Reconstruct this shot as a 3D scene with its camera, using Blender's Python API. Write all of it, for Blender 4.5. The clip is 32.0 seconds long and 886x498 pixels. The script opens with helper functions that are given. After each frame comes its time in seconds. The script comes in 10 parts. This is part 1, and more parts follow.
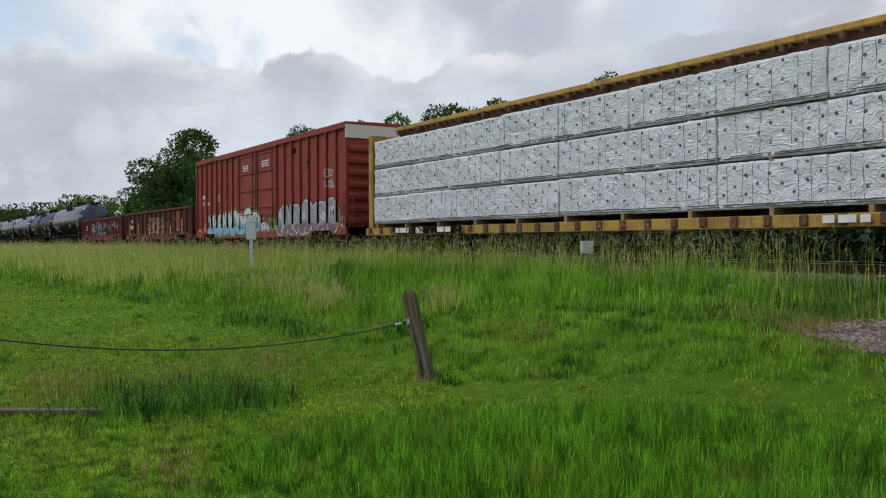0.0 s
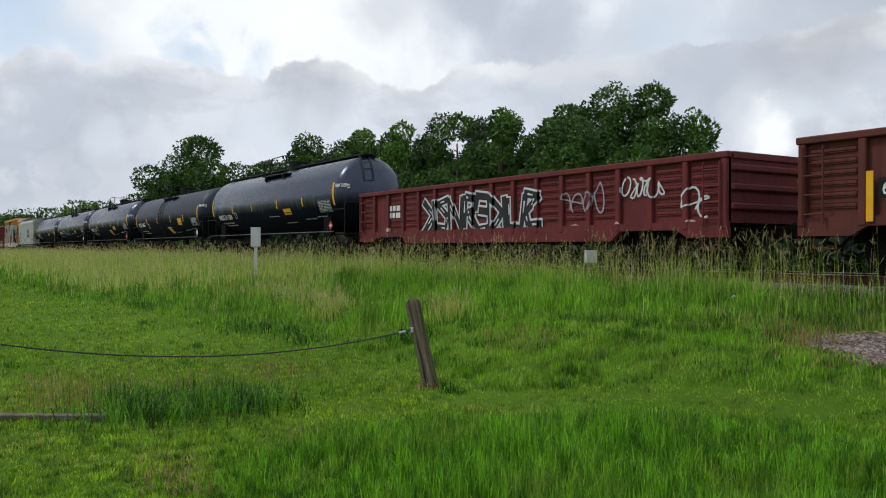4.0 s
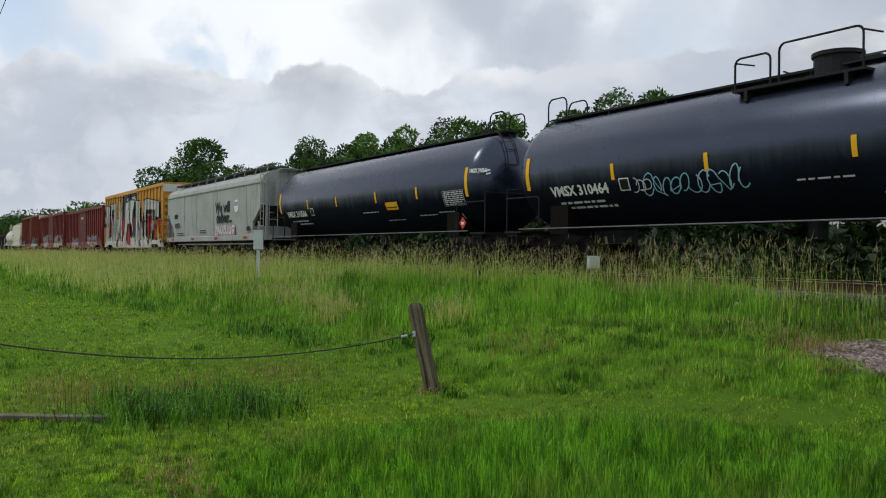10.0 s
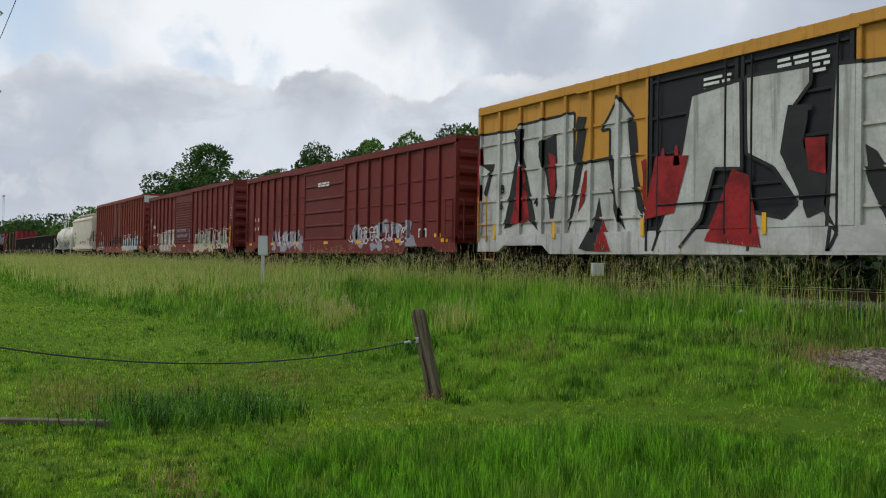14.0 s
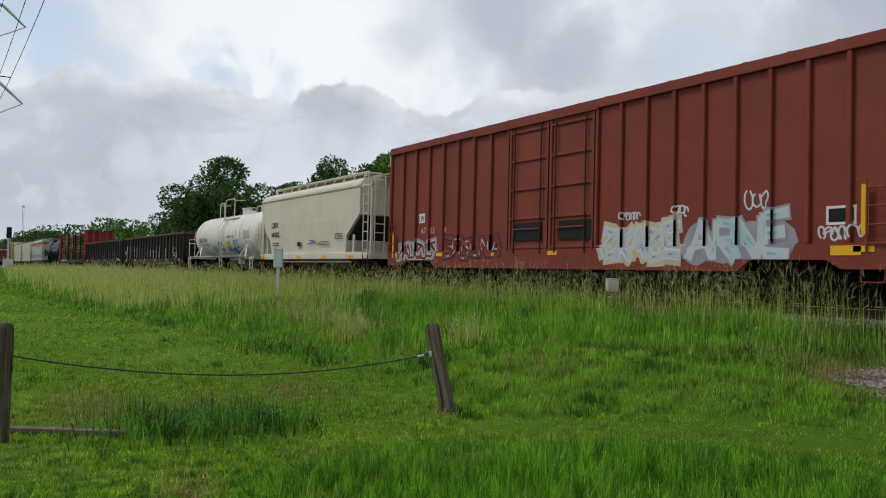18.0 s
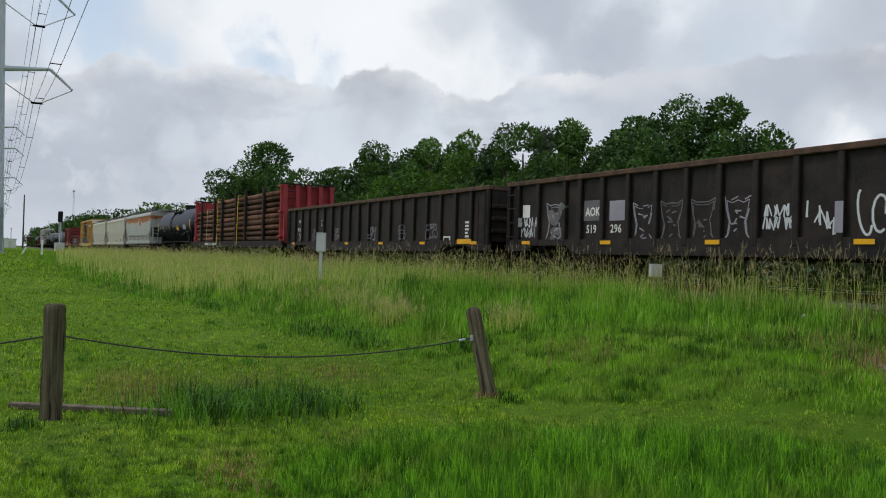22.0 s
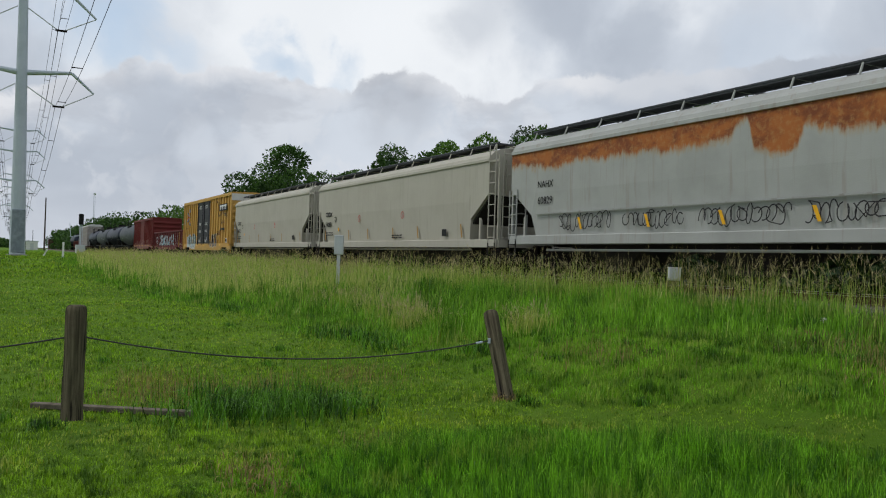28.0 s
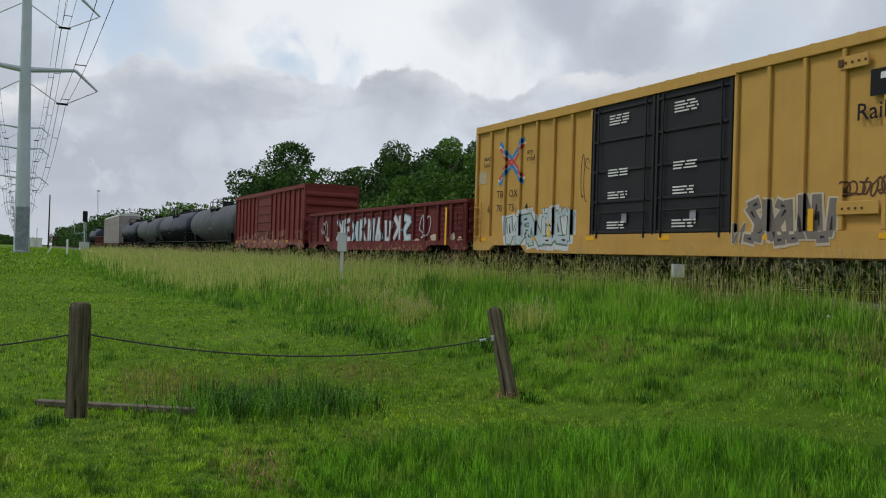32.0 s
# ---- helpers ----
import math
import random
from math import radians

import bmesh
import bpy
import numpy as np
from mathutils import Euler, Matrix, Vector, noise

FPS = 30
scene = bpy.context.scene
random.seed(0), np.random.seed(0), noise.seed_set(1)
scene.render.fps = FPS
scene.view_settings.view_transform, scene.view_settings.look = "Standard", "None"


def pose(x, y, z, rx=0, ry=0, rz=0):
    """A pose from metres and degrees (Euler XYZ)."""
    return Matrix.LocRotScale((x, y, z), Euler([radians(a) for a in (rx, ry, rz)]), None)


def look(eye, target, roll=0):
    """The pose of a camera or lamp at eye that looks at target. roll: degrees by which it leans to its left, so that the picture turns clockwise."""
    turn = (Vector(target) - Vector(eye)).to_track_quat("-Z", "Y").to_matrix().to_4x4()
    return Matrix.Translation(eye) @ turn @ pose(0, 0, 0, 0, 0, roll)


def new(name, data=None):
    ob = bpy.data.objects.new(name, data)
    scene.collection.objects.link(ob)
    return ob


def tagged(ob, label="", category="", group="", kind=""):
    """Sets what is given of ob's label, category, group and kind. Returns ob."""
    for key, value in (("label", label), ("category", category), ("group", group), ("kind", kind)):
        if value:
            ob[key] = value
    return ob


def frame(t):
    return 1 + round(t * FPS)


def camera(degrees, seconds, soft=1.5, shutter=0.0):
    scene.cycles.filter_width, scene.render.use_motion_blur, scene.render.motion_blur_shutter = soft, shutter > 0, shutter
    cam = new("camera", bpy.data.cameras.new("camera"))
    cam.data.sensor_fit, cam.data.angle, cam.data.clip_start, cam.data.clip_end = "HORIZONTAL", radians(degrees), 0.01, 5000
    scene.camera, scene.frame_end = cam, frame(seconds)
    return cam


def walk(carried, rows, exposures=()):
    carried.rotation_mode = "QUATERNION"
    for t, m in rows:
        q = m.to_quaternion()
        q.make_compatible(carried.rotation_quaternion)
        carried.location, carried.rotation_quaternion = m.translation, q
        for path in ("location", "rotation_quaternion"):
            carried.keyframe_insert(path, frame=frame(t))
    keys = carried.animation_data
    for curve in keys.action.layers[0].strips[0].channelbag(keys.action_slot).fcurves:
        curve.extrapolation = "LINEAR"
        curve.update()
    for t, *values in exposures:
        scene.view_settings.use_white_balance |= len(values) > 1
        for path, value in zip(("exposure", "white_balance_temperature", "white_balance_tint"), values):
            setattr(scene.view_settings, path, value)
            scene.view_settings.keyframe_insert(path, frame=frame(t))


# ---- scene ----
# World: x along the railway (the train runs towards +x), y away from the camera, z up; the lawn at the camera is z = 0.
SPEED = 13.788
SECONDS = 32.0
RAIL = 1.13          # top of the rails
TRACK_Y = 15.7       # middle of the track
HALF = 1.6           # half the width of a car

cam = camera(55.8, SECONDS, 1.1)
# time, where the eye is (a few centimetres of sway), how it is turned
PATH = [
    (0, -0.031, 0.013, 1.603, 89.439, 0.287, 56.984), (0.5, -0.035, 0.008, 1.603, 89.437, 0.292, 56.943),
    (1, -0.032, 0.006, 1.607, 89.541, 0.123, 57.019), (1.5, -0.024, 0.006, 1.605, 89.622, -0.004, 57.109),
    (2, -0.018, 0.009, 1.607, 89.676, 0.008, 57.224), (2.5, -0.018, 0.007, 1.609, 89.705, -0.087, 57.257),
    (3, -0.018, 0.002, 1.602, 89.842, -0.032, 57.281), (3.5, -0.015, 0.003, 1.607, 89.944, -0.068, 57.275),
    (5.5, -0.020, -0.001, 1.607, 90.125, -0.226, 57.232), (6, -0.020, -0.001, 1.607, 90.241, -0.233, 57.253),
    (6.5, -0.019, -0.002, 1.609, 90.261, -0.316, 57.303), (7, -0.023, 0.002, 1.602, 90.276, -0.369, 57.299),
    (7.5, -0.023, -0.005, 1.604, 90.279, -0.376, 57.294), (8, -0.027, 0.002, 1.603, 90.319, -0.389, 57.294),
    (8.5, -0.029, 0.003, 1.602, 90.324, -0.399, 57.267), (9, -0.026, 0.003, 1.601, 90.278, -0.366, 57.355),
    (9.5, -0.020, -0.003, 1.601, 90.286, -0.506, 57.371), (10, -0.025, -0.001, 1.604, 90.308, -0.605, 57.418),
    (10.5, -0.024, -0.002, 1.603, 90.415, -0.677, 57.478), (11, -0.016, 0.001, 1.604, 90.551, -0.750, 57.583),
    (11.5, -0.017, -0.003, 1.604, 90.549, -0.745, 57.600), (12, -0.017, -0.004, 1.604, 90.508, -0.813, 57.597),
    (12.5, -0.011, 0.000, 1.606, 90.560, -0.821, 57.640), (13, -0.011, -0.000, 1.613, 90.576, -0.852, 57.640),
    (13.5, -0.013, 0.002, 1.608, 90.703, -0.908, 57.692), (14, -0.001, 0.003, 1.603, 90.743, -0.866, 57.743),
    (14.5, 0.003, 0.011, 1.603, 90.802, -0.866, 57.859), (16.5, 0.004, 0.008, 1.603, 91.283, -1.226, 58.195),
    (17, 0.012, 0.009, 1.601, 91.446, -1.266, 58.384), (17.5, 0.013, 0.003, 1.600, 91.611, -1.304, 58.563),
    (18, 0.017, 0.004, 1.603, 91.680, -1.390, 58.755), (18.5, 0.019, 0.004, 1.595, 91.757, -1.381, 59.053),
    (19, 0.010, 0.000, 1.595, 91.407, -1.458, 59.588), (19.5, 0.011, 0.004, 1.598, 90.962, -1.463, 60.170),
    (20, 0.018, 0.004, 1.597, 90.776, -1.511, 60.637), (20.5, 0.024, 0.005, 1.594, 90.740, -1.518, 60.978),
    (21, 0.019, -0.000, 1.596, 90.664, -1.574, 61.258), (21.5, 0.021, -0.004, 1.597, 90.587, -1.580, 61.472),
    (22, 0.021, -0.000, 1.595, 90.582, -1.652, 61.596), (22.5, 0.020, -0.000, 1.600, 90.648, -1.669, 61.701),
    (23, 0.026, -0.004, 1.599, 90.800, -1.724, 61.803), (23.5, 0.024, 0.000, 1.595, 90.790, -1.639, 61.844),
    (24, 0.020, -0.007, 1.591, 90.806, -1.746, 61.865), (24.5, 0.018, -0.004, 1.597, 90.748, -1.779, 61.955),
    (25, 0.023, -0.008, 1.598, 90.791, -1.811, 62.185), (25.5, 0.020, -0.007, 1.594, 90.820, -1.792, 62.449),
    (27.5, 0.019, -0.005, 1.590, 90.835, -1.755, 62.657), (28, 0.024, -0.007, 1.591, 90.750, -1.775, 62.777),
    (28.5, 0.020, -0.009, 1.593, 90.667, -1.790, 62.921), (29, 0.026, -0.012, 1.595, 90.581, -1.802, 63.027),
    (29.5, 0.024, -0.005, 1.593, 90.580, -1.815, 63.083), (30, 0.024, -0.003, 1.591, 90.708, -1.809, 63.117),
    (30.5, 0.027, -0.001, 1.594, 90.637, -1.823, 63.112), (31, 0.020, -0.008, 1.592, 90.526, -1.810, 63.054),
    (31.5, 0.019, -0.007, 1.592, 90.469, -1.810, 63.056), (32, 0.021, -0.006, 1.596, 90.528, -1.745, 63.009),
]
EXPOSURE = [(0, 0.0), (1, 0.08), (2, 0.14), (3.5, 0.13), (6, 0.08), (10, 0.08), (14, 0.0), (24, 0.0), (28, -0.05), (32, -0.08)]
walk(cam, [(t, pose(*where)) for t, *where in PATH], EXPOSURE)

# ---- light ----
SUN_DIR = Vector((-0.35, -0.62, 0.92)).normalized()
sun = new("sun", bpy.data.lights.new("sun", "SUN"))
sun.data.energy, sun.data.angle, sun.data.color = 1.3, radians(14), (1.0, 0.97, 0.92)
sun.matrix_world = look(SUN_DIR * 50, (0, 0, 0))


class Nodes:
    """A short way to write node trees."""

    def __init__(self, tree):
        self.tree = tree
        tree.nodes.clear()

    def add(self, kind):
        return self.tree.nodes.new(kind)

    def put(self, socket, value):
        if hasattr(value, "is_output"):
            self.tree.links.new(value, socket)
        elif isinstance(value, (tuple, list)) and len(value) == 3 and socket.type == "RGBA":
            socket.default_value = (*value, 1)
        else:
            socket.default_value = value

    def math(self, op, a, b=0.0, c=None, clamp=False):
        n = self.add("ShaderNodeMath")
        n.operation, n.use_clamp = op, clamp
        self.put(n.inputs[0], a), self.put(n.inputs[1], b)
        if c is not None:
            self.put(n.inputs[2], c)
        return n.outputs[0]

    def mix(self, fac, a, b, blend="MIX"):
        n = self.add("ShaderNodeMix")
        n.data_type, n.blend_type = "RGBA", blend
        self.put(n.inputs[0], fac), self.put(n.inputs[6], a), self.put(n.inputs[7], b)
        return n.outputs[2]

    def noise(self, vector, scale, detail=4.0, rough=0.55, distort=0.0):
        n = self.add("ShaderNodeTexNoise")
        if vector is not None:
            self.tree.links.new(vector, n.inputs["Vector"])
        n.inputs["Scale"].default_value, n.inputs["Detail"].default_value = scale, detail
        n.inputs["Roughness"].default_value, n.inputs["Distortion"].default_value = rough, distort
        return n.outputs["Fac"]

    def step(self, value, low, high):
        n = self.add("ShaderNodeMapRange")
        n.interpolation_type = "SMOOTHSTEP"
        self.put(n.inputs[0], value)
        n.inputs[1].default_value, n.inputs[2].default_value = low, high
        return n.outputs[0]

    def mapping(self, vector, scale, place=(0, 0, 0)):
        n = self.add("ShaderNodeMapping")
        self.tree.links.new(vector, n.inputs[0])
        n.inputs["Scale"].default_value, n.inputs["Location"].default_value = scale, place
        return n.outputs[0]


def make_sky():
    world = bpy.data.worlds.new("sky")
    scene.world = world
    world.use_nodes = True
    k = Nodes(world.node_tree)
    sky = k.add("ShaderNodeTexSky")
    sky.sky_type, sky.sun_disc = "NISHITA", False
    sky.sun_elevation = math.asin(SUN_DIR.z)
    sky.sun_rotation = math.atan2(SUN_DIR.x, SUN_DIR.y)
    sky.air_density, sky.dust_density = 1.0, 2.0
    blue = k.mix(1.0, sky.outputs[0], (0.12, 0.12, 0.12), "MULTIPLY")
    blue = k.mix(0.62, blue, (0.62, 0.76, 0.92))
    way = k.add("ShaderNodeTexCoord").outputs["Generated"]
    part_ = k.add("ShaderNodeSeparateXYZ")
    k.tree.links.new(way, part_.inputs[0])
    z = k.math("MAXIMUM", part_.outputs[2], 0.0)
    # clouds lie on a layer, so they crowd together towards the horizon
    up = k.math("ADD", z, 0.16)
    flat = k.add("ShaderNodeCombineXYZ")
    k.put(flat.inputs[0], k.math("DIVIDE", part_.outputs[0], up))
    k.put(flat.inputs[1], k.math("DIVIDE", part_.outputs[1], up))
    k.put(flat.inputs[2], k.math("MULTIPLY", z, 3.0))
    broad = k.noise(k.mapping(flat.outputs[0], (0.55, 0.55, 0.55), (3.1, 1.7, 0)), 1.0, 5, 0.5, 0.3)
    fine = k.noise(way, 9.0, 7, 0.55, 0.25)
    puff = k.noise(way, 4.2, 6, 0.5, 0.4)
    blend = k.math("ADD", k.math("MULTIPLY", broad, 0.5), k.math("MULTIPLY", puff, 0.5))

    def lobe(place, inner, outer, ragged=0.02):
        d = k.add("ShaderNodeVectorMath")
        d.operation = "DISTANCE"
        k.tree.links.new(way, d.inputs[0])
        d.inputs[1].default_value = Vector(place).normalized()
        r = k.math("ADD", d.outputs["Value"], k.math("MULTIPLY", k.math("SUBTRACT", fine, 0.5), ragged * 10))
        n = k.step(r, inner, outer)
        return k.math("SUBTRACT", 1.0, n)

    white, light, grey = (0.92, 0.95, 0.985), (0.665, 0.72, 0.80), (0.455, 0.505, 0.585)
    tones = {"white": white, "light": light, "grey": grey, "dark": (0.40, 0.425, 0.475), "blue": blue}
    # the high layer: bright, with thin veils and blue gaps
    col = k.mix(k.step(blend, 0.36, 0.60), grey, light)
    col = k.mix(k.math("MULTIPLY", k.step(puff, 0.50, 0.62), 0.6), col, white)
    for place, inner, outer, amount, tint in HIGH_LOBES:
        col = k.mix(k.math("MULTIPLY", lobe(place, inner, outer), amount), col, tones[tint])
    # the low cumulus: a heaped upper edge that follows the bearing, lit along its top
    bearing = k.math("DIVIDE", k.math("ARCTAN2", part_.outputs[1], k.math("MULTIPLY", part_.outputs[0], -1.0)), 1.0472, clamp=True)
    crest = k.add("ShaderNodeValToRGB")
    k.put(crest.inputs[0], bearing)
    stops = crest.color_ramp.elements
    for i, (at, v) in enumerate(CREST):
        e = stops[i] if i < 2 else stops.new(at / 60)
        e.position, e.color = at / 60, (v * 3, v * 3, v * 3, 1)
    heap = k.noise(way, 13.0, 7, 0.52, 0.3)
    over = k.math("SUBTRACT", k.math("DIVIDE", crest.outputs[0], 3.0), z)
    knob = k.noise(way, 30.0, 5, 0.55, 0.6)
    over = k.math("ADD", over, k.math("ADD", k.math("MULTIPLY", k.math("SUBTRACT", heap, 0.5), 0.042), k.math("MULTIPLY", k.math("SUBTRACT", knob, 0.5), 0.030)))
    shade = k.math("ADD", over, k.math("MULTIPLY", k.math("SUBTRACT", puff, 0.5), 0.12))
    low = k.mix(k.step(blend, 0.38, 0.60), grey, light)
    low = k.mix(k.math("SUBTRACT", 1.0, k.step(shade, 0.002, 0.034)), low, (0.78, 0.80, 0.84))
    low = k.mix(k.math("MULTIPLY", k.step(k.math("ADD", heap, k.math("MULTIPLY", knob, 0.5)), 0.74, 0.86), 0.45), low, (0.74, 0.77, 0.82))
    low = k.mix(k.math("MULTIPLY", k.step(k.noise(k.mapping(way, (1, 1, 2.2), (4, 2, 1)), 7.0, 6, 0.55, 0.2), 0.50, 0.64), 0.45), low, (0.45, 0.48, 0.54))
    for place, inner, outer, amount, tint in LOW_LOBES:
        low = k.mix(k.math("MULTIPLY", lobe(place, inner, outer, 0.013), amount), low, tones[tint])
    col = k.mix(k.step(over, -0.001, 0.007), col, low)
    # haze along the horizon
    col = k.mix(k.math("MULTIPLY", k.math("SUBTRACT", 1.0, k.step(z, 0.0, 0.10)), 0.65), col, (0.60, 0.64, 0.71))
    out = k.add("ShaderNodeBackground")
    k.put(out.inputs[0], col)
    out.inputs[1].default_value = 1.0
    k.tree.links.new(out.outputs[0], k.add("ShaderNodeOutputWorld").inputs[0])


# the large forms of the cloud cover: direction, inner and outer radius, strength, tone
HIGH_LOBES = [
    ((-0.945, 0.32, 0.27), 0.08, 0.26, 0.9, "white"), ((-0.84, 0.50, 0.215), 0.02, 0.10, 0.8, "white"), ((-0.868, 0.428, 0.252), 0.03, 0.12, 0.7, "white"),
    ((-0.969, 0.049, 0.241), 0.0, 0.09, 0.9, "blue"), ((-0.969, 0.100, 0.226), 0.0, 0.06, 0.65, "blue"), ((-0.963, 0.165, 0.213), 0.0, 0.045, 0.5, "blue"),
    ((-0.943, 0.250, 0.219), 0.0, 0.035, 0.5, "blue"), ((-0.932, 0.290, 0.206), 0.0, 0.035, 0.5, "blue"), ((-0.925, 0.328, 0.193), 0.0, 0.035, 0.45, "blue"), ((-0.646, 0.726, 0.236), 0.01, 0.06, 0.35, "blue"),
    ((-0.843, 0.467, 0.268), 0.0, 0.06, 0.5, "grey"), ((-0.788, 0.555, 0.282), 0.02, 0.075, 0.75, "grey"), ((-0.739, 0.624, 0.268), 0.01, 0.065, 0.65, "grey"),
    ((-0.62, 0.74, 0.30), 0.02, 0.12, 0.5, "light"), ((-0.52, 0.83, 0.26), 0.03, 0.12, 0.6, "grey"),
]
LOW_LOBES = [
    ((-0.899, 0.401, 0.178), 0.015, 0.075, 0.42, "dark"), ((-0.915, 0.365, 0.195), 0.0, 0.04, 0.25, "dark"), ((-0.97, 0.17, 0.12), 0.02, 0.12, 0.45, "grey"), ((-0.981, 0.124, 0.148), 0.0, 0.07, 0.4, "grey"),
    ((-0.60, 0.77, 0.20), 0.02, 0.09, 0.7, "grey"), ((-0.64, 0.75, 0.165), 0.02, 0.10, 0.5, "grey"), ((-0.72, 0.66, 0.19), 0.02, 0.12, 0.45, "grey"), ((-0.52, 0.826, 0.218), 0.01, 0.09, 0.6, "dark"),
    ((-0.59, 0.795, 0.13), 0.0, 0.06, 0.5, "white"), ((-0.582, 0.803, 0.126), 0.008, 0.036, 0.9, "white"), ((-0.974, 0.194, 0.119), 0.0, 0.03, 0.6, "light"), ((-0.902, 0.402, 0.150), 0.0, 0.028, 0.55, "light"),
]
CREST = ((0, 0.170), (60, 0.25), (3.5, 0.184), (6.5, 0.213), (8.1, 0.218), (10.7, 0.205), (11.2, 0.213), (13.1, 0.217), (14.5, 0.211), (17.4, 0.199), (20.6, 0.190), (21.2, 0.210), (23.2, 0.224), (27.4, 0.206), (28.0, 0.190),
         (31.3, 0.188), (33.2, 0.213), (37.3, 0.230), (39.4, 0.220), (44.7, 0.225), (51.9, 0.232))
make_sky()


# ---- materials ----
def surface(name, colour, rough=0.7, second=None, scale=3.0, amount=0.5, fine=40.0, metal=0.0, bump=0.15, streak=None, coat=0.0,
            random_hue=0.0, island=False, spec=0.22, streak_scale=1.0, tint=None):
    """Colour with broad stains, fine grain and relief. streak: a colour that runs down in stripes."""
    m = bpy.data.materials.new(name)
    m.use_nodes = True
    k = Nodes(m.node_tree)
    at = k.add("ShaderNodeTexCoord").outputs["Object"]
    second = second or tuple(c * 0.6 for c in colour)
    broad, grain = k.noise(at, scale, 5, 0.6, 0.2), k.noise(at, fine, 3, 0.6)
    col = k.mix(k.math("MULTIPLY", k.step(broad, 0.35, 0.72), amount), colour, second)
    col = k.mix(k.math("MULTIPLY", k.step(grain, 0.4, 0.75), amount * 0.5), col, second)
    if streak:
        s = k.noise(k.mapping(at, (6.0, 6.0, 0.35)), streak_scale, 4, 0.6)
        col = k.mix(k.math("MULTIPLY", k.step(s, 0.52, 0.72), 0.65), col, streak)
    if random_hue:
        r = k.add("ShaderNodeNewGeometry").outputs["Random Per Island"] if island else k.add("ShaderNodeObjectInfo").outputs["Random"]
        h = k.add("ShaderNodeHueSaturation")
        k.put(h.inputs["Value"], k.math("ADD", 1 - random_hue, k.math("MULTIPLY", r, 2 * random_hue)))
        k.put(h.inputs["Color"], col)
        col = h.outputs[0]
    b = k.add("ShaderNodeBsdfPrincipled")
    k.put(b.inputs["Base Color"], col)
    k.put(b.inputs["Roughness"], k.math("ADD", rough - 0.1, k.math("MULTIPLY", broad, 0.2), clamp=True))
    b.inputs["Metallic"].default_value = metal
    b.inputs["Coat Weight"].default_value = coat
    b.inputs["Specular IOR Level"].default_value = spec
    if tint:
        b.inputs["Specular Tint"].default_value = (*tint, 1)
    if bump:
        n = k.add("ShaderNodeBump")
        n.inputs["Strength"].default_value, n.inputs["Distance"].default_value = bump, 0.02
        k.put(n.inputs["Height"], k.math("ADD", k.math("MULTIPLY", broad, 0.6), k.math("MULTIPLY", grain, 0.4)))
        k.tree.links.new(n.outputs[0], b.inputs["Normal"])
    k.tree.links.new(b.outputs[0], k.add("ShaderNodeOutputMaterial").inputs[0])
    return m


def foliage(name, low, high, scale=0.25, glow=0.25, dry=None, single=0.45, tuft=0.0, deep=0.6):
    """Leaves and blades: colour differs from piece to piece, from plant to plant (tuft: plants to a metre) and in patches; some light shines through."""
    m = bpy.data.materials.new(name)
    m.use_nodes = True
    k = Nodes(m.node_tree)
    at = k.add("ShaderNodeTexCoord").outputs["Object"]
    r = k.add("ShaderNodeNewGeometry").outputs["Random Per Island"]
    patch = k.noise(at, scale, 5, 0.6)
    col = k.mix(k.math("ADD", k.math("MULTIPLY", r, single), k.math("MULTIPLY", k.step(patch, 0.3, 0.7), 1.0 - single)), low, high)
    if dry:
        second = k.noise(k.mapping(at, (1, 1, 1), (31, 17, 0)), scale * 1.7, 4, 0.6)
        col = k.mix(k.math("MULTIPLY", k.step(k.math("ADD", second, k.math("MULTIPLY", r, 0.25)), 0.66, 0.84), 0.8), col, dry)
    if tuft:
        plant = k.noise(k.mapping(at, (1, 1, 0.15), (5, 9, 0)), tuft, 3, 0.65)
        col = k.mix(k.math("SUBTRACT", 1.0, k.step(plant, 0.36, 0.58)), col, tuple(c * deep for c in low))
    d, s = k.add("ShaderNodeBsdfPrincipled"), k.add("ShaderNodeBsdfTranslucent")
    k.put(d.inputs["Base Color"], col)
    d.inputs["Roughness"].default_value = 0.6
    d.inputs["Specular IOR Level"].default_value = 0.25
    k.put(s.inputs[0], k.mix(1.0, col, (1.1, 1.15, 0.6), "MULTIPLY"))
    both = k.add("ShaderNodeMixShader")
    both.inputs[0].default_value = glow
    k.tree.links.new(d.outputs[0], both.inputs[1]), k.tree.links.new(s.outputs[0], both.inputs[2])
    k.tree.links.new(both.outputs[0], k.add("ShaderNodeOutputMaterial").inputs[0])
    return m


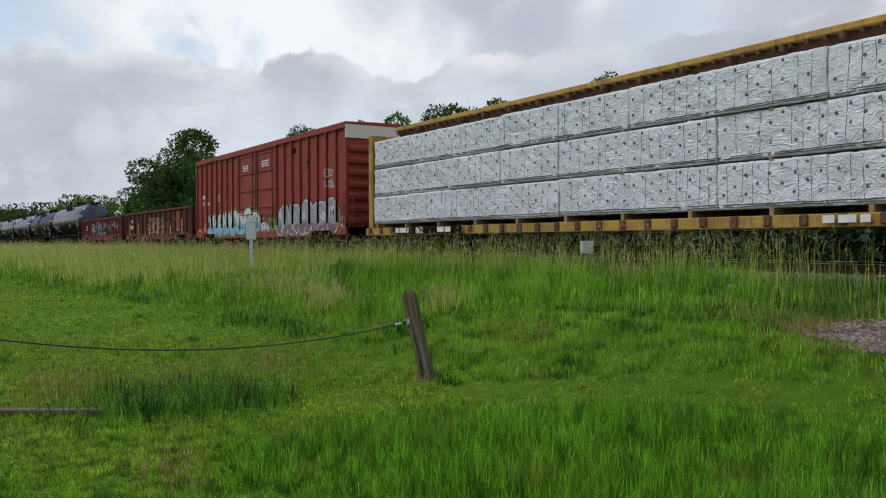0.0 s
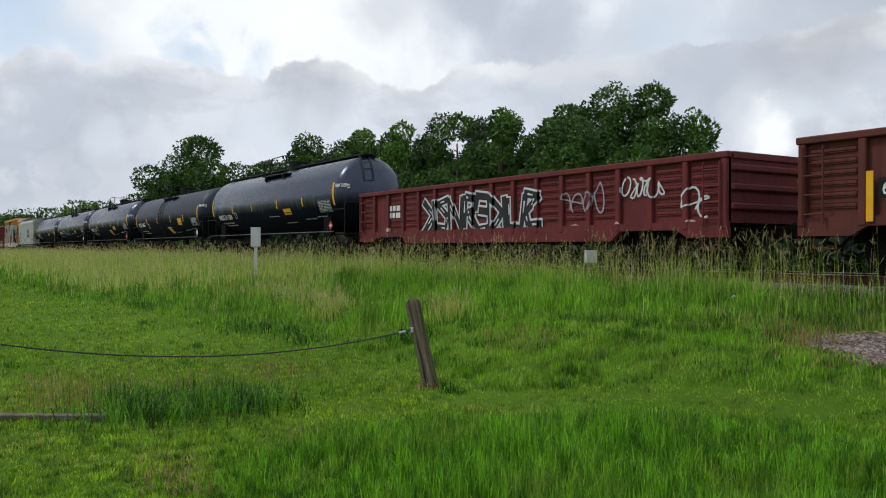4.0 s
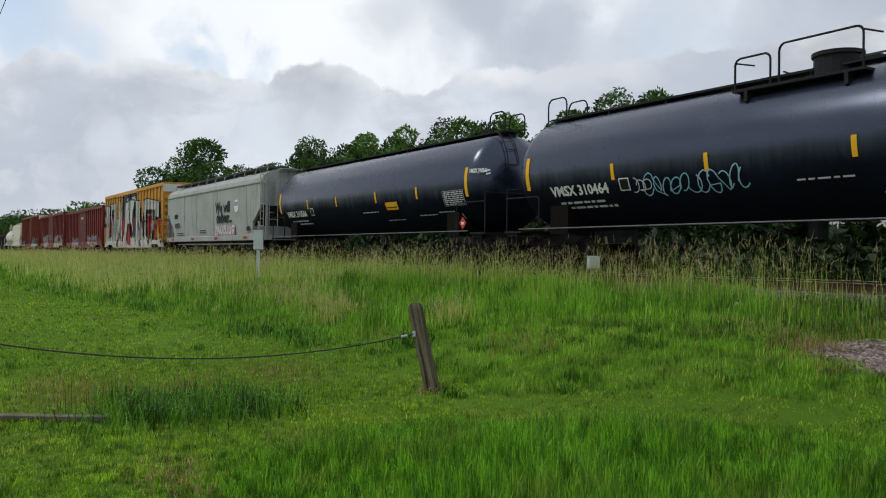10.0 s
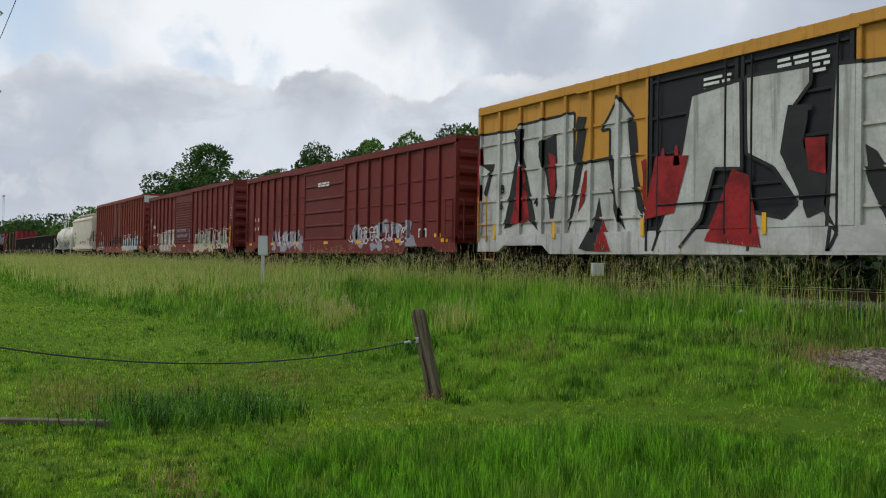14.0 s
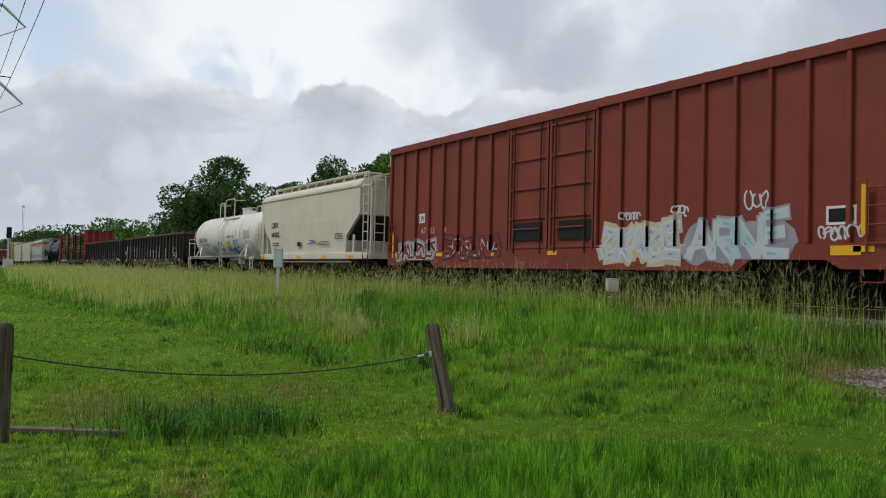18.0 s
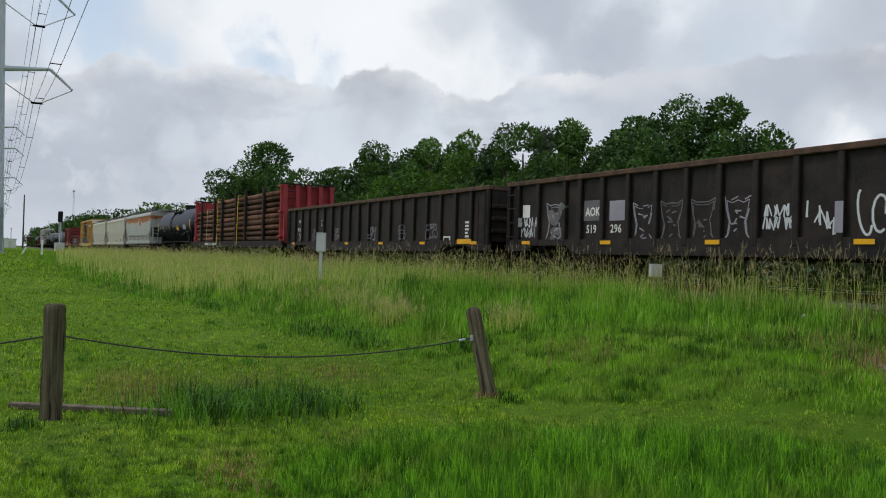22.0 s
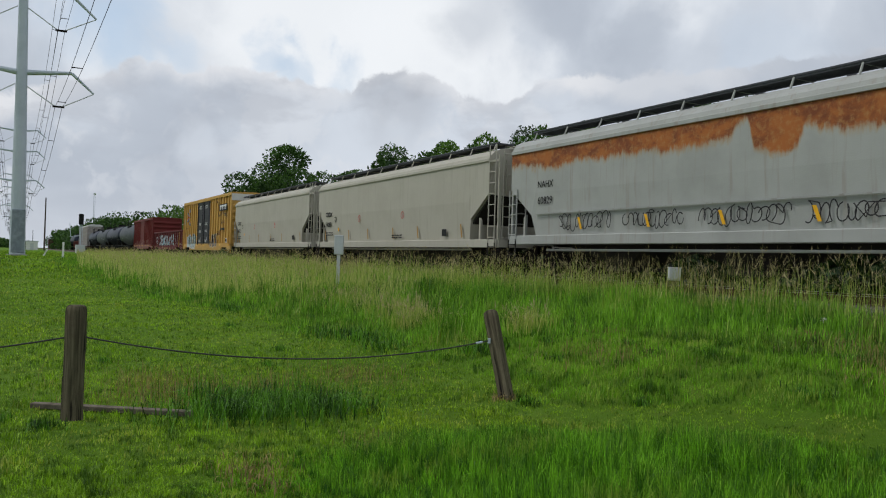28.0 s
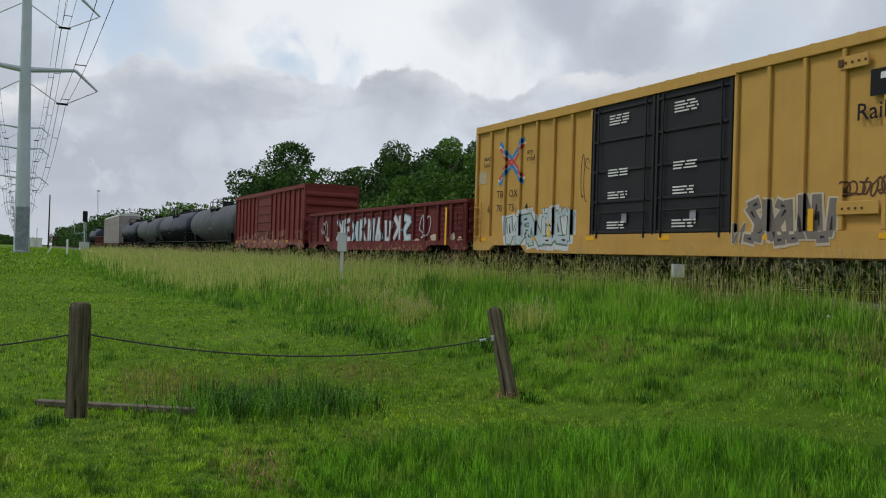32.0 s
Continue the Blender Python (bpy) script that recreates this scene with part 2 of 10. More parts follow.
def soil_material():
    m = bpy.data.materials.new("turf")
    m.use_nodes = True
    k = Nodes(m.node_tree)
    at = k.add("ShaderNodeTexCoord").outputs["Object"]
    broad, mid, fine = k.noise(at, 0.22, 5, 0.6), k.noise(at, 2.5, 5, 0.65), k.noise(at, 45, 4, 0.7)
    col = k.mix(k.step(broad, 0.35, 0.7), (0.080, 0.165, 0.010), (0.130, 0.235, 0.018))
    col = k.mix(k.math("MULTIPLY", k.step(mid, 0.5, 0.75), 0.5), col, (0.15, 0.18, 0.030))
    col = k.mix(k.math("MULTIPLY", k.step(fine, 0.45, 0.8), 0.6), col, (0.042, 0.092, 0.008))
    b = k.add("ShaderNodeBsdfPrincipled")
    k.put(b.inputs["Base Color"], col)
    b.inputs["Roughness"].default_value = 0.95
    b.inputs["Specular IOR Level"].default_value = 0.1
    n = k.add("ShaderNodeBump")
    n.inputs["Strength"].default_value, n.inputs["Distance"].default_value = 0.8, 0.05
    k.put(n.inputs["Height"], fine)
    k.tree.links.new(n.outputs[0], b.inputs["Normal"])
    k.tree.links.new(b.outputs[0], k.add("ShaderNodeOutputMaterial").inputs[0])
    return m


TURF = soil_material()
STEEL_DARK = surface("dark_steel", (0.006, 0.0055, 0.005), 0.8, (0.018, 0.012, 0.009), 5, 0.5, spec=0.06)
RAIL_HEAD = surface("polished_rail_steel", (0.55, 0.54, 0.53), 0.3, (0.35, 0.32, 0.30), 8, 0.5, metal=0.9, bump=0.02)
RAIL_RUST = surface("rusty_rail_steel", (0.070, 0.030, 0.021), 0.85, (0.035, 0.019, 0.014), 6, 0.6)
TIE = surface("creosoted_timber", (0.055, 0.042, 0.034), 0.9, (0.11, 0.09, 0.075), 9, 0.6)
STONE = surface("crushed_stone", (0.255, 0.205, 0.18), 0.9, (0.085, 0.058, 0.045), 1.2, 0.8, random_hue=0.6, island=True)
BALLAST = surface("grimy_ballast_stone", (0.20, 0.172, 0.155), 0.9, (0.060, 0.046, 0.038), 1.5, 0.7, random_hue=0.6, island=True)
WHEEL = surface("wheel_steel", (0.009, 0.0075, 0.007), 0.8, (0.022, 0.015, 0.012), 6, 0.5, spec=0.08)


def old_wood(name):
    """Grey sun-bleached timber with upright grain, dark checks and stains."""
    m = bpy.data.materials.new(name)
    m.use_nodes = True
    k = Nodes(m.node_tree)
    at = k.add("ShaderNodeTexCoord").outputs["Object"]
    grain = k.noise(k.mapping(at, (38, 38, 1.6)), 1.0, 5, 0.65, 0.3)
    check = k.noise(k.mapping(at, (17, 17, 0.9), (3, 1, 2)), 1.0, 4, 0.6, 0.5)
    stain = k.noise(at, 3.5, 5, 0.65)
    col = k.mix(k.step(grain, 0.34, 0.68), (0.048, 0.042, 0.024), (0.150, 0.132, 0.082))
    col = k.mix(k.math("MULTIPLY", k.step(stain, 0.42, 0.72), 0.65), col, (0.062, 0.046, 0.031))
    col = k.mix(k.math("SUBTRACT", 1.0, k.step(check, 0.33, 0.42)), col, (0.016, 0.013, 0.011))
    p = k.add("ShaderNodeBsdfPrincipled")
    k.put(p.inputs["Base Color"], col)
    p.inputs["Roughness"].default_value, p.inputs["Specular IOR Level"].default_value = 0.92, 0.15
    n = k.add("ShaderNodeBump")
    n.inputs["Strength"].default_value, n.inputs["Distance"].default_value = 1.0, 0.012
    k.put(n.inputs["Height"], k.math("ADD", grain, k.step(check, 0.30, 0.44)))
    k.tree.links.new(n.outputs[0], p.inputs["Normal"])
    k.tree.links.new(p.outputs[0], k.add("ShaderNodeOutputMaterial").inputs[0])
    return m


WEATHERED = old_wood("weathered_timber")
CABLE = surface("cable_steel", (0.03, 0.03, 0.03), 0.5, (0.06, 0.05, 0.04), 30, 0.5)
GALV = surface("galvanised_steel", (0.48, 0.53, 0.58), 0.55, (0.36, 0.41, 0.46), 0.6, 0.5, metal=0.2)
GREY_BOX = surface("pale_grey_enamel", (0.56, 0.58, 0.59), 0.5, (0.42, 0.43, 0.43), 4, 0.4)
WHITE_PAINT = surface("white_paint", (0.74, 0.74, 0.72), 0.6, (0.5, 0.49, 0.46), 4, 0.4)
BLACK_PAINT = surface("black_paint", (0.008, 0.008, 0.009), 0.6, (0.016, 0.015, 0.014), 4, 0.4)
YELLOW_STRIP = surface("yellow_reflective_strip", (0.80, 0.42, 0.015), 0.5, (0.55, 0.28, 0.02), 6, 0.3)
SPRAY_WHITE = surface("white_spray_paint", (0.62, 0.64, 0.66), 0.7, (0.42, 0.45, 0.48), 1.2, 0.6)
SPRAY_SILVER = surface("silver_spray_paint", (0.56, 0.56, 0.535), 0.6, (0.34, 0.335, 0.31), 1.1, 0.85, fine=12, streak=(0.20, 0.185, 0.165))
SPRAY_PALE = surface("pale_blue_spray_paint", (0.52, 0.54, 0.55), 0.7, (0.32, 0.46, 0.52), 1.1, 0.7)
SPRAY_BLACK = surface("black_spray_paint", (0.02, 0.02, 0.022), 0.7, (0.05, 0.045, 0.045), 2, 0.5)
SPRAY_RED = surface("red_spray_paint", (0.36, 0.022, 0.024), 0.7, (0.12, 0.012, 0.012), 1.8, 0.9, fine=10)
SPRAY_BLUE = surface("light_blue_spray_paint", (0.17, 0.42, 0.52), 0.7, (0.40, 0.55, 0.60), 1.5, 0.6)
SPRAY_GREY = surface("grey_spray_paint", (0.26, 0.25, 0.30), 0.7, (0.40, 0.38, 0.42), 1.4, 0.6)
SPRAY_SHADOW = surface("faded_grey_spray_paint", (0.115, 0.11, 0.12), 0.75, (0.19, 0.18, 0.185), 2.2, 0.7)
SPRAY_CREAM = surface("cream_spray_paint", (0.56, 0.47, 0.34), 0.7, (0.42, 0.36, 0.30), 1.4, 0.6)
PLACARD_RED = surface("red_placard", (0.55, 0.06, 0.05), 0.5, (0.45, 0.05, 0.04), 4, 0.3)


# ---- mesh helpers ----
def part(name, bm, material, parent=None, label="", smooth=False):
    """Links a bmesh as one mesh object under a thing or a part."""
    me = bpy.data.meshes.new(name)
    if smooth:
        for f in bm.faces:
            f.smooth = True
    bm.to_mesh(me)
    bm.free()
    me.materials.append(material)
    ob = new(name, me)
    ob.parent = parent
    if label:
        ob["label"] = label
    return ob


def again(ob, place, parent=None, turn=0.0):
    """One more piece on the same mesh."""
    o = new(ob.name.split(".")[0], ob.data)
    o.parent = parent or ob.parent
    o.location = place
    o.rotation_euler.z = turn
    return o


def box(bm, x0, x1, y0, y1, z0, z1, bevel=0.0):
    made = bmesh.ops.create_cube(bm, size=1.0, matrix=Matrix.LocRotScale(((x0 + x1) / 2, (y0 + y1) / 2, (z0 + z1) / 2), None, (abs(x1 - x0), abs(y1 - y0), abs(z1 - z0))))
    if bevel:
        edges = list({e for v in made["verts"] for e in v.link_edges})
        bmesh.ops.bevel(bm, geom=edges, offset=bevel, segments=1, affect="EDGES")
    return bm


def boxed(*size, bevel=0.0):
    return box(bmesh.new(), *size, bevel=bevel)


def tube(bm, a, b, r, n=8, r2=None):
    a, b = Vector(a), Vector(b)
    d = b - a
    m = Matrix.Translation((a + b) / 2) @ d.to_track_quat("Z", "Y").to_matrix().to_4x4()
    bmesh.ops.create_cone(bm, cap_ends=True, segments=n, radius1=r, radius2=r if r2 is None else r2, depth=d.length, matrix=m)
    return bm


def rod(bm, points, r, n=6):
    """A bent round rod through the points, in one piece."""
    pts = [Vector(p) for p in points]
    closed = len(pts) > 3 and (pts[0] - pts[-1]).length < 1e-6
    rings, side = [], None
    for i, p in enumerate(pts):
        a = pts[i] - pts[i - 1] if i else (pts[0] - pts[-2] if closed else pts[1] - pts[0])
        b = pts[i + 1] - pts[i] if i + 1 < len(pts) else (pts[1] - pts[0] if closed else a)
        d = (a.normalized() + b.normalized()).normalized()
        if side is None:
            side = d.orthogonal().normalized()
        side = (side - d * side.dot(d)).normalized()
        other = d.cross(side)
        rings.append([bm.verts.new(p + side * (r * math.cos(6.28318 * k / n)) + other * (r * math.sin(6.28318 * k / n))) for k in range(n)])
    for a, b in zip(rings, rings[1:]):
        for k in range(n):
            bm.faces.new((a[k], a[(k + 1) % n], b[(k + 1) % n], b[k]))
    bm.faces.new(rings[0][::-1]), bm.faces.new(rings[-1])
    return bm


def extrude(bm, outline, x0, x1, closed=True):
    """A body with a constant outline of (y, z), from x0 to x1."""
    a = [bm.verts.new((x0, y, z)) for y, z in outline]
    b = [bm.verts.new((x1, y, z)) for y, z in outline]
    n = len(outline)
    for i in range(n if closed else n - 1):
        j = (i + 1) % n
        bm.faces.new((a[i], b[i], b[j], a[j]))
    if closed:
        bm.faces.new(a), bm.faces.new(b[::-1])
        bmesh.ops.recalc_face_normals(bm, faces=bm.faces)
    return bm


def slab_xz(bm, outline, y0, y1):
    """A plate with an outline of (x, z) between y0 and y1."""
    a = [bm.verts.new((x, y0, z)) for x, z in outline]
    b = [bm.verts.new((x, y1, z)) for x, z in outline]
    n = len(outline)
    for i in range(n):
        j = (i + 1) % n
        bm.faces.new((a[i], b[i], b[j], a[j]))
    bm.faces.new(a), bm.faces.new(b[::-1])
    bmesh.ops.recalc_face_normals(bm, faces=bm.faces)
    return bm


def thing(name, label, category, place=(0, 0, 0), group=""):
    ob = new(name)
    ob.location = place
    return tagged(ob, label, category, group)


def lettering(text, size, parent, x, y, z, material, bold=0.0, squeeze=1.0, name="lettering", label="", rx=90.0):
    """Words on the near side of a car: the left end of the line stands at x, its foot at z."""
    c = bpy.data.curves.new(name, "FONT")
    c.body, c.size, c.offset, c.resolution_u = text, size, bold, 2
    o = bpy.data.objects.new(name, c)
    scene.collection.objects.link(o)
    me = bpy.data.meshes.new_from_object(o.evaluated_get(bpy.context.evaluated_depsgraph_get()))
    bpy.data.objects.remove(o)
    me.materials.clear()
    me.materials.append(material)
    ob = new(name, me)
    ob.parent = parent
    ob.matrix_basis = Matrix.Translation((x, y, z)) @ Euler((radians(rx), 0, 0)).to_matrix().to_4x4() @ Matrix.Diagonal((squeeze, 1, 1, 1))
    ob["label"] = label or "stencilled lettering"
    return ob


def bars(parent, x, y, z, width, rows, material, height=0.05, gap=0.05, seed=1, name="small_lettering"):
    """Lines of small writing as plain bars."""
    r = random.Random(seed)
    bm = bmesh.new()
    for i in range(rows):
        x0 = x
        while x0 < x + width - 0.05:
            w = min(r.uniform(0.15, 0.5), x + width - x0)
            box(bm, x0, x0 + w, y - 0.003, y + 0.001, z - i * (height + gap), z - i * (height + gap) + height)
            x0 += w + 0.07
    return part(name, bm, material, parent)


# ---- ground ----
def smooth(v, a, b):
    v = min(1.0, max(0.0, (v - a) / (b - a)))
    return v * v * (3 - 2 * v)


def ground_z(x, y):
    lawn = 0.70 * smooth(-x, 14, 95)
    bank = smooth(y, 4.2, 11.8)
    z = lawn + (0.80 - lawn) * bank
    z -= 0.10 * smooth(y, 12.0, 12.8) * (1 - smooth(y, 18.4, 19.5))
    z -= 0.35 * smooth(y, 19.5, 23)
    near = 1 - smooth(abs(x) + abs(y), 60, 200)
    z += 0.10 * near * noise.noise(Vector((x * 0.16, y * 0.28, 3.7))) * (1 - smooth(y, 11.0, 12.5))
    z += 0.16 * math.exp(-((x + 7.5) / 4.0) ** 2 - ((y - 7.6) / 1.1) ** 2)
    return z


def axis(near, step, far):
    out, v, s = [0.0], 0.0, step
    while v < far:
        s = step if v < near else s * 1.22
        v += s
        out.append(v)
    return out


def make_ground():
    left, right = axis(34, 0.5, 3000), axis(12, 0.5, 3000)
    xs = [-v for v in left[:0:-1]] + right
    back = axis(6, 0.8, 3000)
    ys = [-v for v in back[:0:-1]] + axis(22, 0.4, 3000)
    verts = [(x, y, ground_z(x, y)) for y in ys for x in xs]
    n = len(xs)
    faces = [(j * n + i, j * n + i + 1, (j + 1) * n + i + 1, (j + 1) * n + i) for j in range(len(ys) - 1) for i in range(n - 1)]
    me = bpy.data.meshes.new("ground")
    me.from_pydata(verts, [], faces)
    me.polygons.foreach_set("use_smooth", [True] * len(faces))
    me.materials.append(TURF)
    tagged(new("ground", me), "green mown lawn rising to a railway bank", "ground", kind="structure")


make_ground()


def make_track():
    track = tagged(new("railway_track"), "single railway track with rusty rails on timber ties", "railway track", kind="structure")
    for y in (-0.75, 0.75):
        bm = bmesh.new()
        extrude(bm, [(y - 0.07, -0.18), (y + 0.07, -0.18), (y + 0.07, -0.165), (y + 0.012, -0.14), (y + 0.012, -0.04), (y + 0.036, -0.028),
                     (y + 0.036, -0.004), (y - 0.036, -0.004), (y - 0.036, -0.028), (y - 0.012, -0.04), (y - 0.012, -0.14), (y - 0.07, -0.165)], -900, 480)
        rail = part("rail", bm, RAIL_RUST, track, "rusty steel rail")
        rail.location = (0, TRACK_Y, RAIL)
        part("rail_head", boxed(-900, 480, y - 0.032, y + 0.032, -0.0035, 0), RAIL_HEAD, rail, "bright worn running surface")
    first = part("tie", boxed(-0.115, 0.115, -1.3, 1.3, -0.17, 0, bevel=0.015), TIE, track)
    first.location = (-40, TRACK_Y, RAIL - 0.182)
    for i in range(1, 170):
        again(first, (-40 + i * 0.52, TRACK_Y + random.uniform(-0.03, 0.03), RAIL - 0.182), track, random.uniform(-0.015, 0.015))
    bm = bmesh.new()
    extrude(bm, [(TRACK_Y - 3.7, RAIL - 0.50), (TRACK_Y - 3.3, RAIL - 0.37), (TRACK_Y - 1.8, RAIL - 0.20), (TRACK_Y + 1.8, RAIL - 0.20), (TRACK_Y + 3.3, RAIL - 0.37), (TRACK_Y + 3.7, RAIL - 0.50)], -900, 480)
    tagged(part("ballast_bed", bm, BALLAST), "bed of crushed grey-brown stone", "ballast", kind="structure")


make_track()


# the gravel patch: its middle and its half-widths
GRAVEL = (-3.55, 9.0, 2.3, 1.25)


def stones(name, label, spots, low, high, seed, material, sheet=None):
    """Loose stones, each a rough lump, as one piece of stuff."""
    r = random.Random(seed)
    verts, faces = [], []
    for x, y, z in spots:
        s, k = r.uniform(low, high), len(verts)
        q = Euler((r.uniform(0, 6), r.uniform(0, 6), r.uniform(0, 6))).to_matrix()
        for v in ((1, 0, 0), (-1, 0, 0), (0, 1, 0), (0, -1, 0), (0, 0, 1), (0, 0, -1)):
            p = q @ (Vector(v) * s * r.uniform(0.6, 1.1))
            verts.append((x + p.x, y + p.y, z + s * 0.3 + p.z * 0.7))
        faces += [(k + a, k + b, k + c) for a, b, c in ((0, 2, 4), (2, 1, 4), (1, 3, 4), (3, 0, 4), (2, 0, 5), (1, 2, 5), (3, 1, 5), (0, 3, 5))]
    if sheet:
        # packed grit below the loose stones, sinking into the soil at its edge
        k, rings, spokes = len(verts), 7, 36
        for i in range(rings):
            for j in range(spokes):
                a, d = j * 6.2832 / spokes, (0.04 + i / (rings - 1)) * (1 + 0.12 * math.sin(j * 1.7) + 0.08 * math.sin(j * 2.9 + 1))
                x, y = sheet[0] + sheet[2] * d * math.cos(a), sheet[1] + sheet[3] * d * math.sin(a)
                verts.append((x, y, ground_z(x, y) + 0.022 * (1 - 1.8 * (i / (rings - 1)) ** 4)))
        faces += [(k + i * spokes + j, k + (i + 1) * spokes + j, k + (i + 1) * spokes + (j + 1) % spokes, k + i * spokes + (j + 1) % spokes) for i in range(rings - 1) for j in range(spokes)]
        faces.append(tuple(k + j for j in range(spokes)))
    me = bpy.data.meshes.new(name)
    me.from_pydata(verts, [], faces)
    me.materials.append(material)
    return tagged(new(name, me), label, "gravel", kind="stuff")


def make_stones():
    r = random.Random(5)
    spots = []
    for _ in range(13000):
        x, d = r.uniform(-16, 8), r.uniform(1.3, 3.7)
        spots.append((x, TRACK_Y - d, RAIL - 0.20 - 0.17 * max(0, min(d, 3.3) - 1.8) / 1.5 - 0.32 * max(0, d - 3.3)))
    for _ in range(2500):
        spots.append((r.uniform(-16, 8), TRACK_Y + r.uniform(-1.3, 1.3), RAIL - 0.20))
    stones("ballast_stones", "loose crushed ballast stones beside the rails", spots, 0.025, 0.055, 6, BALLAST)
    spots = []
    for _ in range(9000):
        a, d = r.uniform(0, 6.283), math.sqrt(r.random())
        x, y = GRAVEL[0] + GRAVEL[2] * d * math.cos(a) * r.uniform(0.85, 1.1), GRAVEL[1] + GRAVEL[3] * d * math.sin(a) * r.uniform(0.85, 1.1)
        spots.append((x, y, ground_z(x, y)))
    stones("gravel_patch", "bare patch of pinkish-grey gravel in the grass", spots, 0.014, 0.038, 7, STONE, GRAVEL)


make_stones()


def pale_stone(x, y, size):
    bm = bmesh.new()
    bmesh.ops.create_icosphere(bm, subdivisions=2, radius=size)
    for v in bm.verts:
        v.co *= 1 + 0.35 * noise.noise(v.co * 9 + Vector((x, y, 0)))
        v.co.z *= 0.7
    ob = part("pale_stone", bm, surface("pale_limestone", (0.62, 0.60, 0.56), 0.8, (0.40, 0.38, 0.34), 14, 0.6))
    ob.location = (x, y, ground_z(x, y) + size * 0.45)
    tagged(ob, "small pale stone lying in the rough grass", "stone")


pale_stone(-8.72, 11.12, 0.075)


# ---- railway cars ----
RAIL_DULL = surface("dull_steel_rod", (0.16, 0.165, 0.17), 0.6, (0.08, 0.08, 0.08), 6, 0.5)

CARS, WHEELS = [], []


def train_thing(name, label, category, left, right, group="cars of the freight train"):
    """A car of the train: its base lies on the rails, halfway between its two ends as they stand at 0 s."""
    ob = thing(name, label, category, ((left + right) / 2, TRACK_Y, RAIL), group)
    CARS.append(ob)
    return ob


def truck_meshes():
    bm = bmesh.new()
    for y in (-1.0, 1.0):
        outline = [(-1.15, 0.38), (-1.05, 0.58), (-0.62, 0.66), (-0.40, 0.80), (0.40, 0.80), (0.62, 0.66), (1.05, 0.58), (1.15, 0.38), (0.72, 0.34), (0.45, 0.17), (-0.45, 0.17), (-0.72, 0.34)]
        slab_xz(bm, outline, y - 0.09, y + 0.09)
        for x in (-0.88, 0.88):
            tube(bm, (x, y - 0.16, 0.457), (x, y + 0.16, 0.457), 0.15, 12)
        for x in (-0.2, 0.0, 0.2):
            tube(bm, (x, y - 0.13, 0.24), (x, y - 0.13, 0.58), 0.075, 8)
    box(bm, -0.22, 0.22, -1.15, 1.15, 0.50, 0.76, bevel=0.03)
    wheel = bmesh.new()
    for y in (-0.75, 0.75):
        s = 1 if y > 0 else -1
        tube(wheel, (0, y - 0.06, 0), (0, y + 0.07, 0), 0.457, 28)
        tube(wheel, (0, y - s * 0.10, 0), (0, y - s * 0.055, 0), 0.485, 28)
        for i in range(5):
            a = i * 1.2566
            tube(wheel, (0.27 * math.cos(a), y - 0.085, 0.27 * math.sin(a)), (0.27 * math.cos(a), y + 0.085, 0.27 * math.sin(a)), 0.05, 8)
    tube(wheel, (0, -1.1, 0), (0, 1.1, 0), 0.085, 10)
    out = []
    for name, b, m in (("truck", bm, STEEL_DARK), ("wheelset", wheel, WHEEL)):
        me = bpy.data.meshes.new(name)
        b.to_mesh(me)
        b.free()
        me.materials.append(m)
        out.append(me)
    return out


TRUCK_MESH, WHEEL_MESH = truck_meshes()


def running_gear(car, length, bolster=None):
    """Two trucks with their wheelsets, couplers and the sill between them."""
    b = bolster or length / 2 - 2.3
    for x in (-b, b):
        t = new("truck", TRUCK_MESH)
        t.parent, t.location = car, (x, 0, 0)
        t["label"] = "dark grimy two-axle truck"
        for dx in (-0.88, 0.88):
            w = new("wheelset", WHEEL_MESH)
            w.parent = t
            w.matrix_parent_inverse = Matrix.Translation((dx, 0, 0.457))
            WHEELS.append(w)
    for s in (-1, 1):
        bm = bmesh.new()
        e = s * length / 2
        box(bm, e, e + s * 0.55, -0.10, 0.10, 0.76, 0.98, bevel=0.02)
        box(bm, e + s * 0.45, e + s * 0.72, -0.17, 0.17, 0.70, 1.04, bevel=0.05)
        rod(bm, [(e, 0.3, 0.85), (e + s * 0.3, 0.32, 0.55), (e + s * 0.6, 0.3, 0.62)], 0.03)
        part("coupler", bm, STEEL_DARK, car, "dark steel knuckle coupler")


def ladder(car, x, y, z0, z1, rungs, material, width=0.42, axis_x=True, name="ladder"):
    """A ladder on the side (axis_x) or on an end of a car."""
    bm = bmesh.new()
    for s in (-1, 1):
        p = (x + s * width / 2, y) if axis_x else (x, y + s * width / 2)
        tube(bm, (*p, z0), (*p, z1), 0.022)
    for i in range(rungs):
        z = z0 + (i + 0.5) * (z1 - z0) / rungs
        a, b = ((x - width / 2, y, z), (x + width / 2, y, z)) if axis_x else ((x, y - width / 2, z), (x, y + width / 2, z))
        tube(bm, a, b, 0.016)
    return part(name, bm, material, car)


def stirrups(car, length, material):
    for s in (-1, 1):
        x = s * (length / 2 - 0.5)
        bm = bmesh.new()
        rod(bm, [(x - 0.22, -1.45, 1.0), (x - 0.22, -1.5, 0.5), (x + 0.22, -1.5, 0.5), (x + 0.22, -1.45, 1.0)], 0.02)
        part("step", bm, material, car)


def strip_patch(car, x, z, width, height, material=None, y=-HALF - 0.012, label="yellow reflective strip"):
    return part("reflective_strip", boxed(x, x + width, y, y + 0.006, z, z + height), material or YELLOW_STRIP, car, label)


